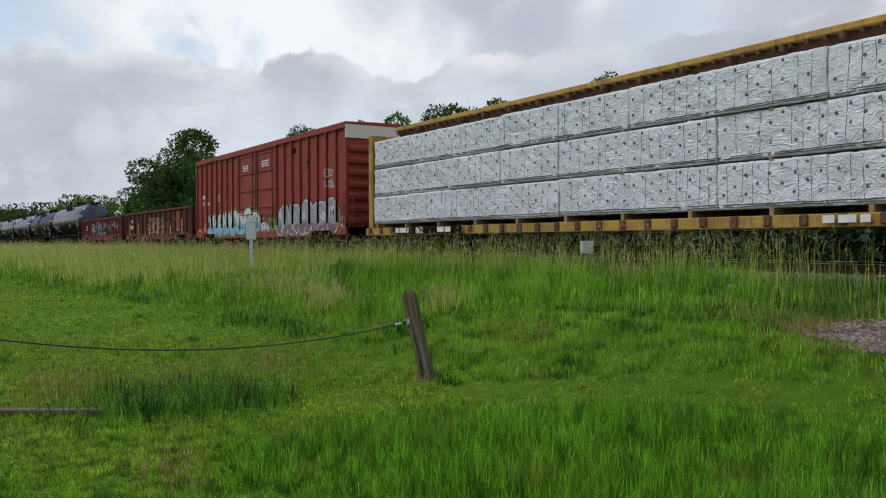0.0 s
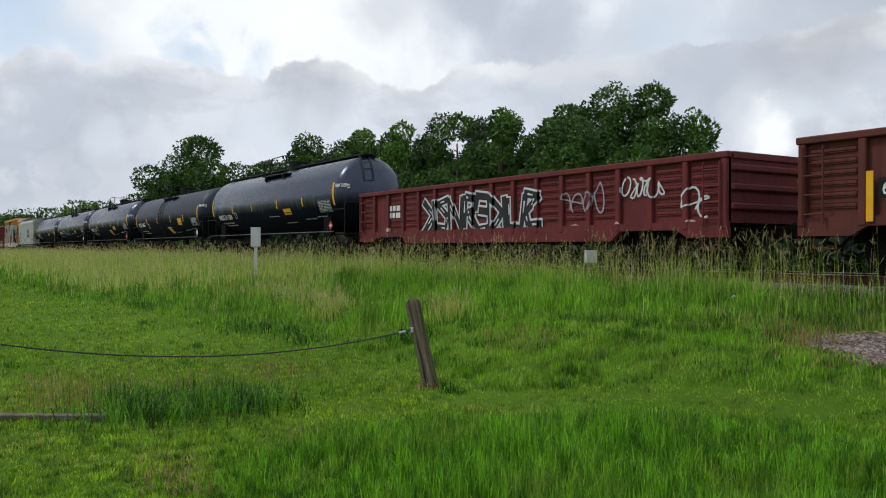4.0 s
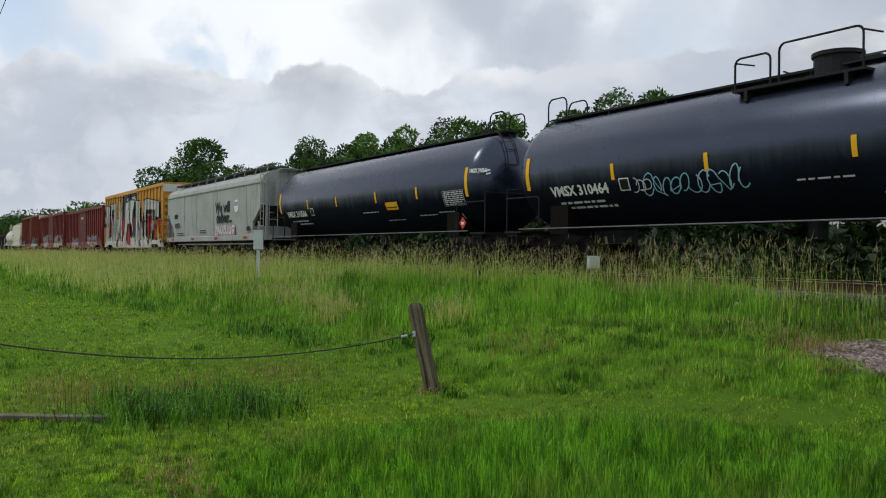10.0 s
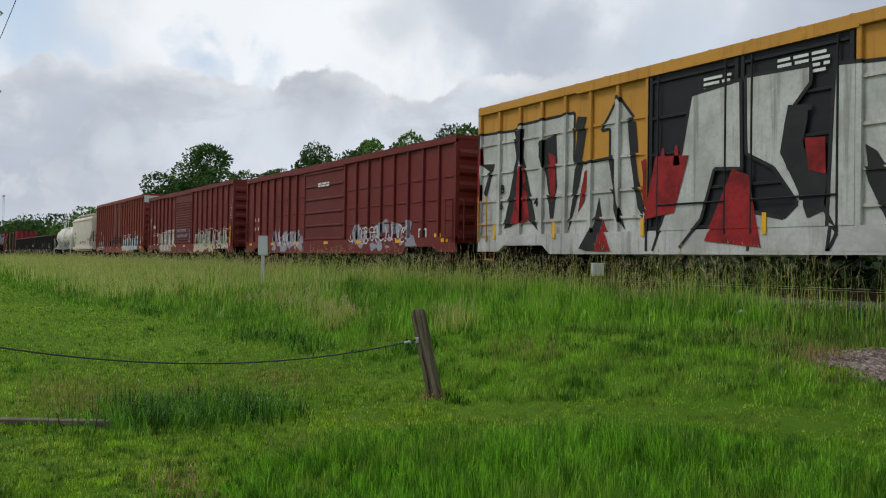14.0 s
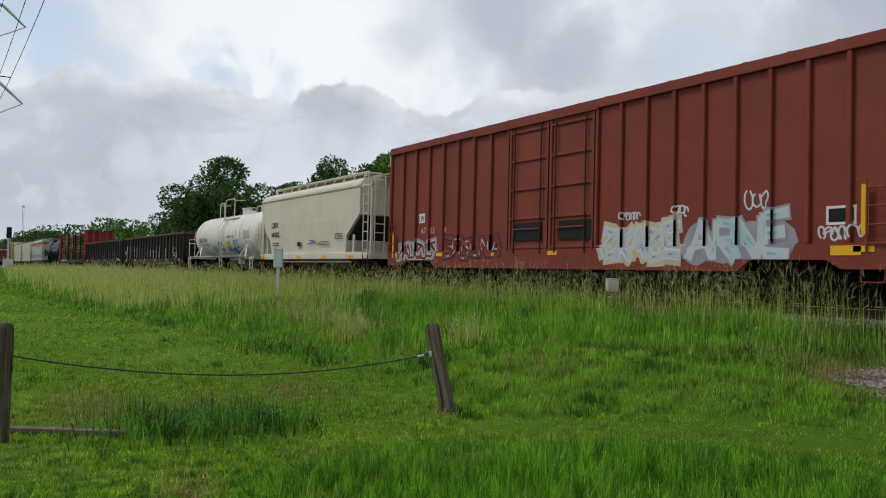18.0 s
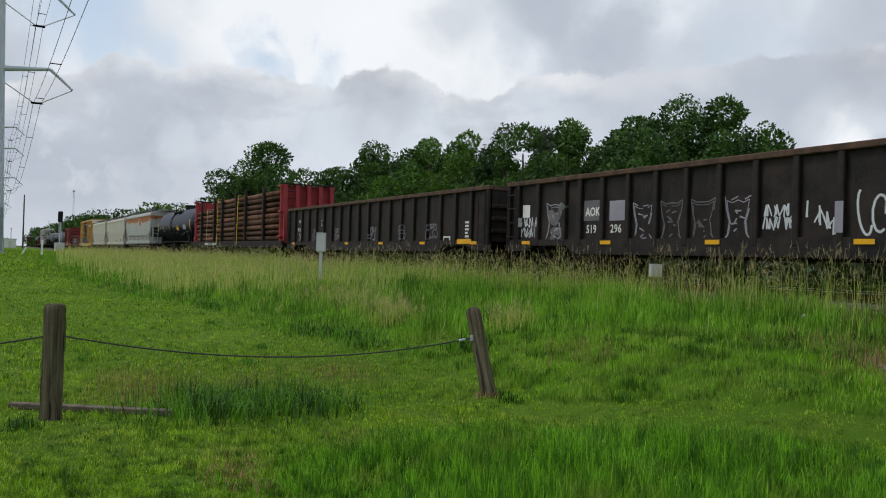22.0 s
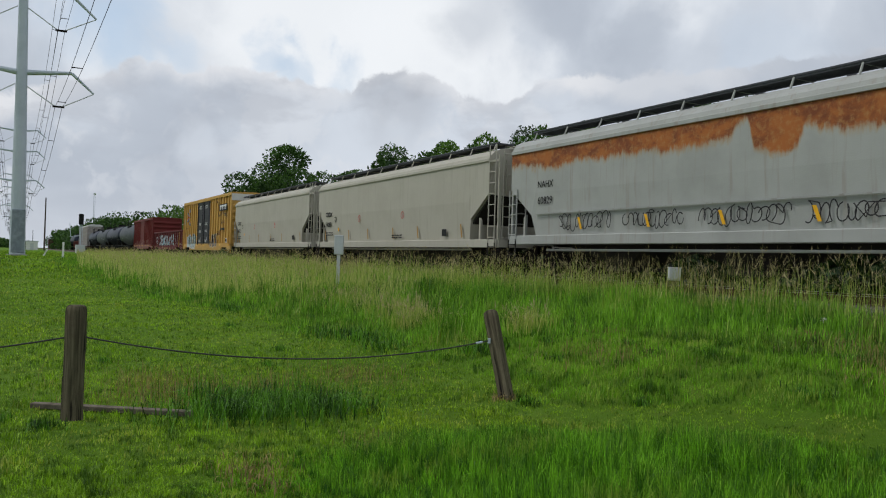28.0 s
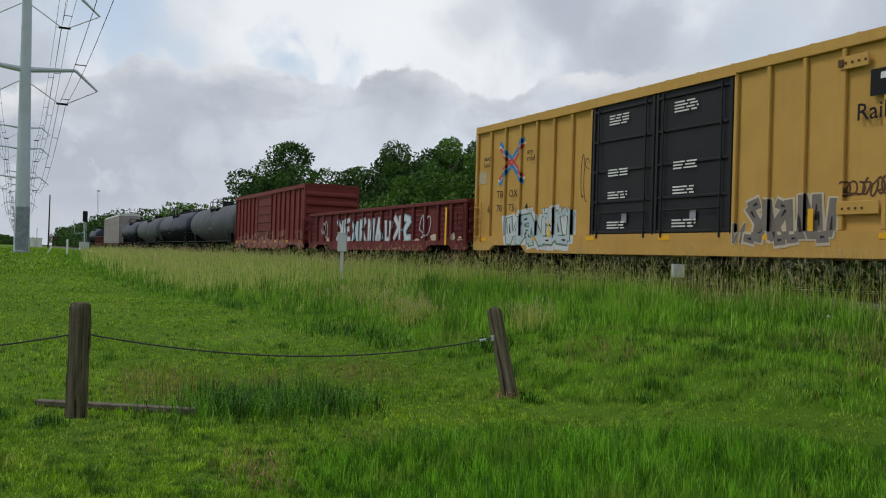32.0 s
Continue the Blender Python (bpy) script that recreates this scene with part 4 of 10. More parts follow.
    bm.free()
    ring = [(e + 0.22, 0.55 + p.x, 2.2 + p.y) for p in hoop]
    part("brake_wheel", rod(rod(rod(bmesh.new(), ring + ring[:1], 0.018), [ring[0], ring[8]], 0.014), [ring[4], ring[12]], 0.014), paint, car)
    stirrups(car, L, paint)
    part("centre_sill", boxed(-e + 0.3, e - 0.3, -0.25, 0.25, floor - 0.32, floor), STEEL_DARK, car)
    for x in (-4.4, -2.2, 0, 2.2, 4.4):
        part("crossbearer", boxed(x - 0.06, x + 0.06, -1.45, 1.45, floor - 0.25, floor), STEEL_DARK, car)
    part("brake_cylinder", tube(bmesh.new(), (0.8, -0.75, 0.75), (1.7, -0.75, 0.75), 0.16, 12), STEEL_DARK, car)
    running_gear(car, L, e - 2.2)
    car_side = Side(-inner, xs, rib_width, door=(d0 - 0.03, d1 + 0.03), sill=floor + sill * 0.65, seams=seams, low=SKIRT + 0.07, high=top - 0.14, notches=skirt_notches(e - 2.2))
    for i in range(0 if foot else 7):
        x = -e + 0.5 + i * (L - 1.3) / 6
        strip_patch(car, x, floor + 0.02, 0.4, 0.11)
    return car, car_side, xs


# -- gondolas --
def gondola(label, left, right, height, paint, ribs, corrugated=False, rim=None, floor=0.95):
    L = right - left
    car = train_thing("gondola_car", label, "gondola car", left, right)
    e, inner = L / 2, HALF - 0.11
    part("floor", boxed(-e, e, -inner, inner, floor, floor + 0.08), STEEL_DARK, car)
    for s in (-1, 1):
        part("side_wall", boxed(-e, e, s * inner, s * (inner - 0.03), floor, height - 0.1), paint, car)
        part("end_wall", boxed(s * e, s * (e - 0.05), -inner, inner, floor, height - 0.1), paint, car)
        part("top_rail", boxed(-e - 0.03, e + 0.03, s * (inner - 0.05), s * (HALF + 0.01), height - 0.14, height, bevel=0.02), rim or paint, car)
        part("end_rail", boxed(s * (e - 0.08), s * (e + 0.05), -inner + 0.06, inner - 0.06, height - 0.14, height - 0.003), rim or paint, car)
        part("side_sill", slab_xz(bmesh.new(), skirt_outline(e, e - 2.2, floor + 0.12), s * (inner - 0.02), s * (HALF - 0.02)), paint, car)
        for z in (floor + 0.35, floor + 0.75, floor + 1.15):
            if z < height - 0.25:
                part("end_rib", boxed(s * (e - 0.01), s * (e + 0.09), -inner, inner, z, z + 0.14, bevel=0.03), paint, car)
    xs = [-e + 0.09 + i * (L - 0.18) / (ribs - 1) for i in range(ribs)] if isinstance(ribs, int) else list(ribs)
    rib = part("side_post", boxed(-0.075, 0.075, -0.055, 0.055, NOTCH, height - 0.14, bevel=0.02), paint, car)
    rib.location = (xs[0], -inner - 0.055, 0)
    for x in xs[1:]:
        again(rib, (x, -inner - 0.055, 0))
    for x in xs:
        again(rib, (x, inner + 0.055, 0))
    if corrugated:
        bm = boxed(-(xs[1] - xs[0]) / 2 + 0.12, (xs[1] - xs[0]) / 2 - 0.12, -0.035, 0.0, 0, 0.10, bevel=0.03)
        first = part("panel_rib", bm, paint, car)
        count = 0
        for i, (a, b) in enumerate(zip(xs, xs[1:])):
            if i in (1, ribs - 4):
                continue
            for j in range(6):
                z = floor + 0.28 + j * (height - floor - 0.62) / 5
                if count:
                    again(first, ((a + b) / 2, -inner, z))
                else:
                    first.location = ((a + b) / 2, -inner, z)
                count += 1
    ladder(car, e - 0.35, -HALF - 0.05, floor, height - 0.2, 4, paint)
    ladder(car, -e + 0.35, -HALF - 0.05, floor, height - 0.2, 4, paint)
    stirrups(car, L, paint)
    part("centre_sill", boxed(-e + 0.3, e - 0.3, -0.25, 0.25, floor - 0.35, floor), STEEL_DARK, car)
    running_gear(car, L, e - 2.2)
    for i in range(0 if corrugated else 6):
        strip_patch(car, -e + 0.9 + i * (L - 2.0) / 5, floor - 0.02, 0.42, 0.10)
    return car, Side(-inner - (0.036 if corrugated else 0), xs, 0.15, low=floor + 0.125, high=height - 0.15), xs


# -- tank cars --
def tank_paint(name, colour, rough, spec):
    """Black enamel, glossy above; gloss fades by height to paint the lower reflection dark."""
    m = bpy.data.materials.new(name)
    m.use_nodes = True
    k = Nodes(m.node_tree)
    at = k.add("ShaderNodeTexCoord").outputs["Object"]
    part_ = k.add("ShaderNodeSeparateXYZ")
    k.tree.links.new(at, part_.inputs[0])
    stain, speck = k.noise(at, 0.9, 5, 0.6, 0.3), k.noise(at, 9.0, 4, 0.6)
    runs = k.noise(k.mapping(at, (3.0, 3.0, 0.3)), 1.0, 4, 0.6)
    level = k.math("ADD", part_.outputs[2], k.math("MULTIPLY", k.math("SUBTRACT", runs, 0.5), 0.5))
    # matte from mid-height down, so the shell does not mirror the bright lawn
    low_matte = k.math("SUBTRACT", 1.0, k.step(level, 2.15, 2.75))
    col = k.mix(k.step(stain, 0.4, 0.75), colour, tuple(c * 1.7 for c in colour))
    col = k.mix(k.math("MULTIPLY", low_matte, k.math("MULTIPLY", k.step(speck, 0.35, 0.7), 0.55)), col, (0.011, 0.0105, 0.010))
    p = k.add("ShaderNodeBsdfPrincipled")
    k.put(p.inputs["Base Color"], col)
    k.put(p.inputs["Roughness"], k.math("ADD", k.math("ADD", rough + 0.05, k.math("MULTIPLY", stain, 0.12)), k.math("MULTIPLY", low_matte, 0.70 - rough)))
    k.put(p.inputs["Specular IOR Level"], k.math("SUBTRACT", spec, k.math("MULTIPLY", low_matte, spec - 0.05)))
    p.inputs["Specular Tint"].default_value = (0.66, 0.76, 1.0, 1)
    n = k.add("ShaderNodeBump")
    n.inputs["Strength"].default_value, n.inputs["Distance"].default_value = 0.02, 0.02
    k.put(n.inputs["Height"], stain)
    k.tree.links.new(n.outputs[0], p.inputs["Normal"])
    k.tree.links.new(p.outputs[0], k.add("ShaderNodeOutputMaterial").inputs[0])
    return m


def shell(bm, half, r, z, head=0.75, n=40, x0=0.0):
    """A tank with domed heads, lying along x."""
    rows = []
    steps = 7
    for i in range(steps + 1):
        a = math.pi / 2 * i / steps
        rows.append((-half + head * (1 - math.sin(a)), r * math.cos(a) if i < steps else 0.02))
    rows = [(-half + head * (1 - math.cos(a)), r * math.sin(a)) for a in (math.pi / 2 * i / steps for i in range(steps + 1))]
    rows = rows + [(-x, q) for x, q in rows[::-1]]
    rows[0], rows[-1] = (rows[0][0], 0.02), (rows[-1][0], 0.02)
    rings = [[bm.verts.new((x0 + x, q * math.cos(6.28318 * j / n), z + q * math.sin(6.28318 * j / n))) for j in range(n)] for x, q in rows]
    for a, b in zip(rings, rings[1:]):
        for j in range(n):
            bm.faces.new((a[j], a[(j + 1) % n], b[(j + 1) % n], b[j]))
    bm.faces.new(rings[0][::-1]), bm.faces.new(rings[-1])
    bmesh.ops.recalc_face_normals(bm, faces=bm.faces)
    return bm


def on_shell(x0, x1, a0, a1, r, z, n=6):
    """A patch that hugs the near side of a tank between two angles (degrees above the middle)."""
    bm = bmesh.new()
    rows = []
    for i in range(n + 1):
        a = radians(a0 + (a1 - a0) * i / n)
        y, h = -(r + 0.008) * math.cos(a), z + (r + 0.008) * math.sin(a)
        rows.append((bm.verts.new((x0, y, h)), bm.verts.new((x1, y, h))))
    for (a, b), (c, d) in zip(rows, rows[1:]):
        bm.faces.new((a, b, d, c))
    return bm


def hoop_rod(a, b, y, low, high, bend, r):
    """A handrail from x = a to x = b with rounded upper corners."""
    s = 1 if b > a else -1
    pts = [(a, y, low)]
    pts += [(a + s * bend * (1 - math.cos(q)), y, high - bend * (1 - math.sin(q))) for q in (0, 0.4, 0.8, 1.2, 1.5708)]
    pts += [(b - s * bend * (1 - math.cos(q)), y, high - bend * (1 - math.sin(q))) for q in (1.5708, 1.2, 0.8, 0.4, 0)]
    return rod(bmesh.new(), pts + [(b, y, low)], r)


def tank_car(label, left, right, r, paint, rail_paint, zc=2.70, strips=True, platform=0.4, walkway=True, bands=(), plain=False, side_ladder=False):
    L = right - left
    car = train_thing("tank_car", label, "tank car", left, right)
    e, half = L / 2, L / 2 - 0.15
    part("tank", shell(bmesh.new(), half, r, zc), paint, car, smooth=True)
    for x in bands:
        bm = bmesh.new()
        tube(bm, (x - 0.04, 0, zc), (x + 0.04, 0, zc), r + 0.015, 40)
        part("tank_band", bm, paint, car)
    zt = zc + r
    if walkway:
        part("running_board", boxed(-half + 0.5, half - 0.5, -0.34, 0.34, zt + 0.05, zt + 0.10), rail_paint, car, "narrow walkway along the top")
        for i in range(9):
            x = -half + 0.8 + i * (2 * half - 1.6) / 8
            part("bracket", boxed(x - 0.03, x + 0.03, -0.3, 0.3, zt - 0.03, zt + 0.05), rail_paint, car)
        for s in (-1, 1):
            x = s * (half - 0.38)
            for y in (-0.38, 0.38):
                part("end_rail", hoop_rod(x, x - s * 0.78, y, zt, zt + 0.66, 0.2, 0.022), rail_paint, car, "rounded hoop rail")
            head = [(s * (half - 0.75 + 0.79 * math.cos(radians(a))), 0, zc + (r + 0.05) * math.sin(radians(a))) for a in range(88, 8, -10)]
            for y in (-0.52, -0.12):
                part("head_ladder_rail", rod(bmesh.new(), [(px, y, pz) for px, _, pz in head], 0.016), rail_paint, car)
            for px, _, pz in head[1::2]:
                part("head_ladder_rung", tube(bmesh.new(), (px, -0.52, pz), (px, -0.12, pz), 0.013), rail_paint, car)
    if platform:
        m, zp = platform, zt - 0.30
        wide, grow = (0.26, 1.35) if plain else (0.46, 1.0)
        part("manway", tube(tube(bmesh.new(), (m, 0, zt - 0.1), (m, 0, zt + 0.34), wide, 20), (m, 0, zt + 0.30), (m, 0, zt + 0.38), wide + 0.04, 20), rail_paint, car, "round manway housing")
        for y in (-0.88, 0.88):
            part("platform", boxed(m - 1.65, m + 1.25, y - (0.06 if plain else 0.28), y + 0.28, zp, zp + 0.05), rail_paint, car)
            for x in (m - 1.3, m + 0.9):
                part("platform_bracket", boxed(x - 0.04, x + 0.04, y - (0.06 if plain else 0.3), y + 0.12, zp - 0.22, zp), rail_paint, car)
            yy = y * 1.28
            for a, b, t in ((m - 1.6, m - 0.75, 0.70 * grow), (m - 0.55, m + 1.2, 0.82 * grow)):
                part("platform_rail", hoop_rod(a, b, yy, zp, zp + t, 0.14, 0.024), rail_paint, car)
        for x, t in ((m - 1.6, 0.62 * grow), (m + 1.2, 0.74 * grow)):
            part("platform_rail", rod(bmesh.new(), [(x, -1.12, zp + t), (x, -0.5, zp + t + 0.04)], 0.02), rail_paint, car)
            part("platform_rail", rod(bmesh.new(), [(x, 0.5, zp + t + 0.04), (x, 1.12, zp + t)], 0.02), rail_paint, car)
        part("valve_box", boxed(m + 0.62, m + 0.95, -0.2, 0.25, zt - 0.02, zt + 0.2, bevel=0.03), rail_paint, car)
        if side_ladder:
            q = m - (0.40 if plain else 1.15)
            last = -5 if plain else -50
            for x in (q - 0.22, q + 0.22):
                part("ladder_rail", rod(bmesh.new(), [(x, -(r + 0.07) * math.cos(radians(a)), zc + (r + 0.07) * math.sin(radians(a))) for a in range(62, last, -12)] + ([(x, -r - 0.10, 0.55)] if plain else []), 0.02), rail_paint, car)
            if plain:
                for k in range(7):
                    part("rung", tube(bmesh.new(), (q - 0.22, -r - 0.085, 0.62 + k * 0.29), (q + 0.22, -r - 0.085, 0.62 + k * 0.29), 0.015), rail_paint, car)
                for x in (q - 0.22, q + 0.22):
                    part("ladder_brace", rod(bmesh.new(), [(x + 0.1, -r - 0.10, 0.58), (x + 0.42, -HALF + 0.02, 1.16)], 0.02), rail_paint, car)
            for a in range(56, last, -12):
                y, z = -(r + 0.07) * math.cos(radians(a)), zc + (r + 0.07) * math.sin(radians(a))
                part("rung", tube(bmesh.new(), (q - 0.22, y, z), (q + 0.22, y, z), 0.015), rail_paint, car)
    for s in (-1, 1):
        x = s * (half - 1.9)
        bm = bmesh.new()
        w = 0.14 if plain else 0.35
        box(bm, x - w, x + w, -1.25, 1.25, 1.02, zc - r * 0.62)
        if plain:
            for q in (-1, 1):
                rod(bm, [(x + q * 0.1, -1.2, 1.75), (x + q * 0.55, -1.42, 1.1)], 0.05)
        part("saddle", bm, rail_paint if plain else STEEL_DARK, car)
        part("stub_sill", boxed(s * (e - 3.4), s * e, -0.28, 0.28, 0.78, 1.12), STEEL_DARK if plain else rail_paint, car)
        part("end_platform", boxed(s * (e - 0.75), s * e, -1.5, 1.5, 1.06, 1.12), rail_paint, car)
        part("end_handrail", rod(bmesh.new(), [(s * (e - 0.04), -1.45, 1.1), (s * (e - 0.04), -1.45, 2.3), (s * (e - 0.04), 1.45, 2.3), (s * (e - 0.04), 1.45, 1.1)], 0.022), rail_paint, car)
        part("corner_handrail", rod(bmesh.new(), [(s * (e - 1.5), -1.48, 1.1), (s * (e - 1.5), -1.48, 1.95), (s * (e - 1.42), -1.48, 2.03), (s * (e - 0.04), -1.48, 2.03)], 0.022), rail_paint, car)
        ladder(car, s * (e - 0.35), -1.5, 0.45, 1.1, 3, rail_paint)
    part("side_handrail", rod(bmesh.new(), [(-e + 0.75, -HALF + 0.02, 1.16), (e - 0.75, -HALF + 0.02, 1.16)], 0.016), RAIL_DULL if not plain else rail_paint, car, "long thin handrail")
    bm = bmesh.new()
    tube(bm, (0, 0, zc - r + 0.05), (0, 0, zc - r - 0.35), 0.2, 12)
    part("bottom_outlet", bm, rail_paint, car)
    running_gear(car, L, L / 2 - (1.65 if not plain else 2.1))
    ts = half - 0.78
    if strips:
        for x in (-ts, ts - 0.14):
            part("reflective_strip", on_shell(x, x + 0.15, -19, 15, r, zc), YELLOW_STRIP, car, "yellow reflective strip")
        for x in (-4.5, -1.7, 1.6, 4.5):
            part("reflective_strip", on_shell(x, x + 0.11, -16, -1, r, zc), YELLOW_STRIP, car, "yellow reflective strip")
    return car, zc, r, half


# -- covered hoppers --
RUST_FOOT = ((-9.0, 3.50), (-8.4, 3.42), (-6.6, 3.26), (-5.0, 3.34), (-3.0, 3.30), (-0.7, 3.25), (0.2, 3.34), (0.6, 3.62), (0.8, 3.62), (0.95, 3.05), (1.2, 2.92), (1.6, 2.88),
             (2.1, 2.95), (2.3, 3.36), (2.5, 3.38), (2.65, 3.22), (4.1, 3.18), (6.0, 3.24), (8.5, 3.48))


def rusty_paint(name):
    """Weathered grey paint with a broad stain of orange rust that hangs from the eave, ragged and paler at its foot."""
    m = bpy.data.materials.new(name)
    m.use_nodes = True
    k = Nodes(m.node_tree)
    at = k.add("ShaderNodeTexCoord").outputs["Object"]
    part_ = k.add("ShaderNodeSeparateXYZ")
    k.tree.links.new(at, part_.inputs[0])
    broad, grain = k.noise(at, 0.7, 5, 0.6, 0.2), k.noise(at, 30, 3, 0.6)
    runs = k.noise(k.mapping(at, (6.0, 6.0, 0.35)), 1.0, 4, 0.6)
    col = k.mix(k.math("MULTIPLY", k.step(broad, 0.35, 0.72), 0.5), (0.38, 0.39, 0.37), (0.27, 0.275, 0.255))
    col = k.mix(k.math("MULTIPLY", k.step(runs, 0.52, 0.72), 0.5), col, (0.28, 0.245, 0.20))
    foot = k.add("ShaderNodeValToRGB")
    k.put(foot.inputs[0], k.math("DIVIDE", k.math("ADD", part_.outputs[0], 9.0), 18.0, clamp=True))
    stops = foot.color_ramp.elements
    for i, (x, z) in enumerate((RUST_FOOT[0], RUST_FOOT[-1], *RUST_FOOT[1:-1])):
        e = stops[i] if i < 2 else stops.new((x + 9) / 18)
        e.position, e.color = (x + 9) / 18, ((z - 2.8), (z - 2.8), (z - 2.8), 1)
    smear = k.noise(k.mapping(at, (2.2, 2.2, 1.1)), 1.0, 6, 0.62, 0.6)
    drip = k.noise(k.mapping(at, (9.0, 9.0, 1.6), (4, 2, 7)), 1.0, 4, 0.6)
    over = k.math("SUBTRACT", k.math("SUBTRACT", part_.outputs[2], 2.8), foot.outputs[0])
    over = k.math("ADD", over, k.math("MULTIPLY", k.math("SUBTRACT", smear, 0.53), 0.60))
    over = k.math("ADD", over, k.math("MULTIPLY", k.math("SUBTRACT", drip, 0.53), 0.34))
    below = k.math("SUBTRACT", 1.0, k.step(part_.outputs[2], 3.85, 3.88))
    stain, speck = k.noise(k.mapping(at, (1.4, 1.4, 2.0), (3, 3, 3)), 1.0, 6, 0.65, 0.4), k.noise(at, 7.0, 5, 0.65)
    rust = k.mix(k.step(stain, 0.38, 0.62), (0.38, 0.125, 0.032), (0.19, 0.058, 0.024))
    rust = k.mix(k.math("MULTIPLY", k.step(speck, 0.46, 0.70), 0.65), rust, (0.42, 0.22, 0.085))
    col = k.mix(k.math("MULTIPLY", k.math("MULTIPLY", k.step(over, -0.14, 0.06), 0.6), below), col, (0.40, 0.26, 0.11))
    col = k.mix(k.math("MULTIPLY", k.step(over, -0.03, 0.13), below), col, rust)
    p = k.add("ShaderNodeBsdfPrincipled")
    k.put(p.inputs["Base Color"], col)
    p.inputs["Roughness"].default_value, p.inputs["Specular IOR Level"].default_value = 0.65, 0.2
    n = k.add("ShaderNodeBump")
    n.inputs["Strength"].default_value, n.inputs["Distance"].default_value = 0.15, 0.02
    k.put(n.inputs["Height"], k.math("ADD", broad, grain))
    k.tree.links.new(n.outputs[0], p.inputs["Normal"])
    k.tree.links.new(p.outputs[0], k.add("ShaderNodeOutputMaterial").inputs[0])
    return m


def hopper_outline(zmin, eave, top, r=1.57):
    """Half outline of (y, z): the side from zmin up to the eave, then the curved roof."""
    pts = [(r - 0.10 * max(0, 1.9 - z) / 0.9, z) for z in (zmin, zmin + (eave - zmin) * 0.5, eave)]
    rise = top - eave
    for a in (18, 36, 54, 72):
        c = radians(a)
        pts.append((0.62 + (r - 0.62) * math.cos(c), eave + rise * math.sin(c)))
    return pts + [(0.3, top)]


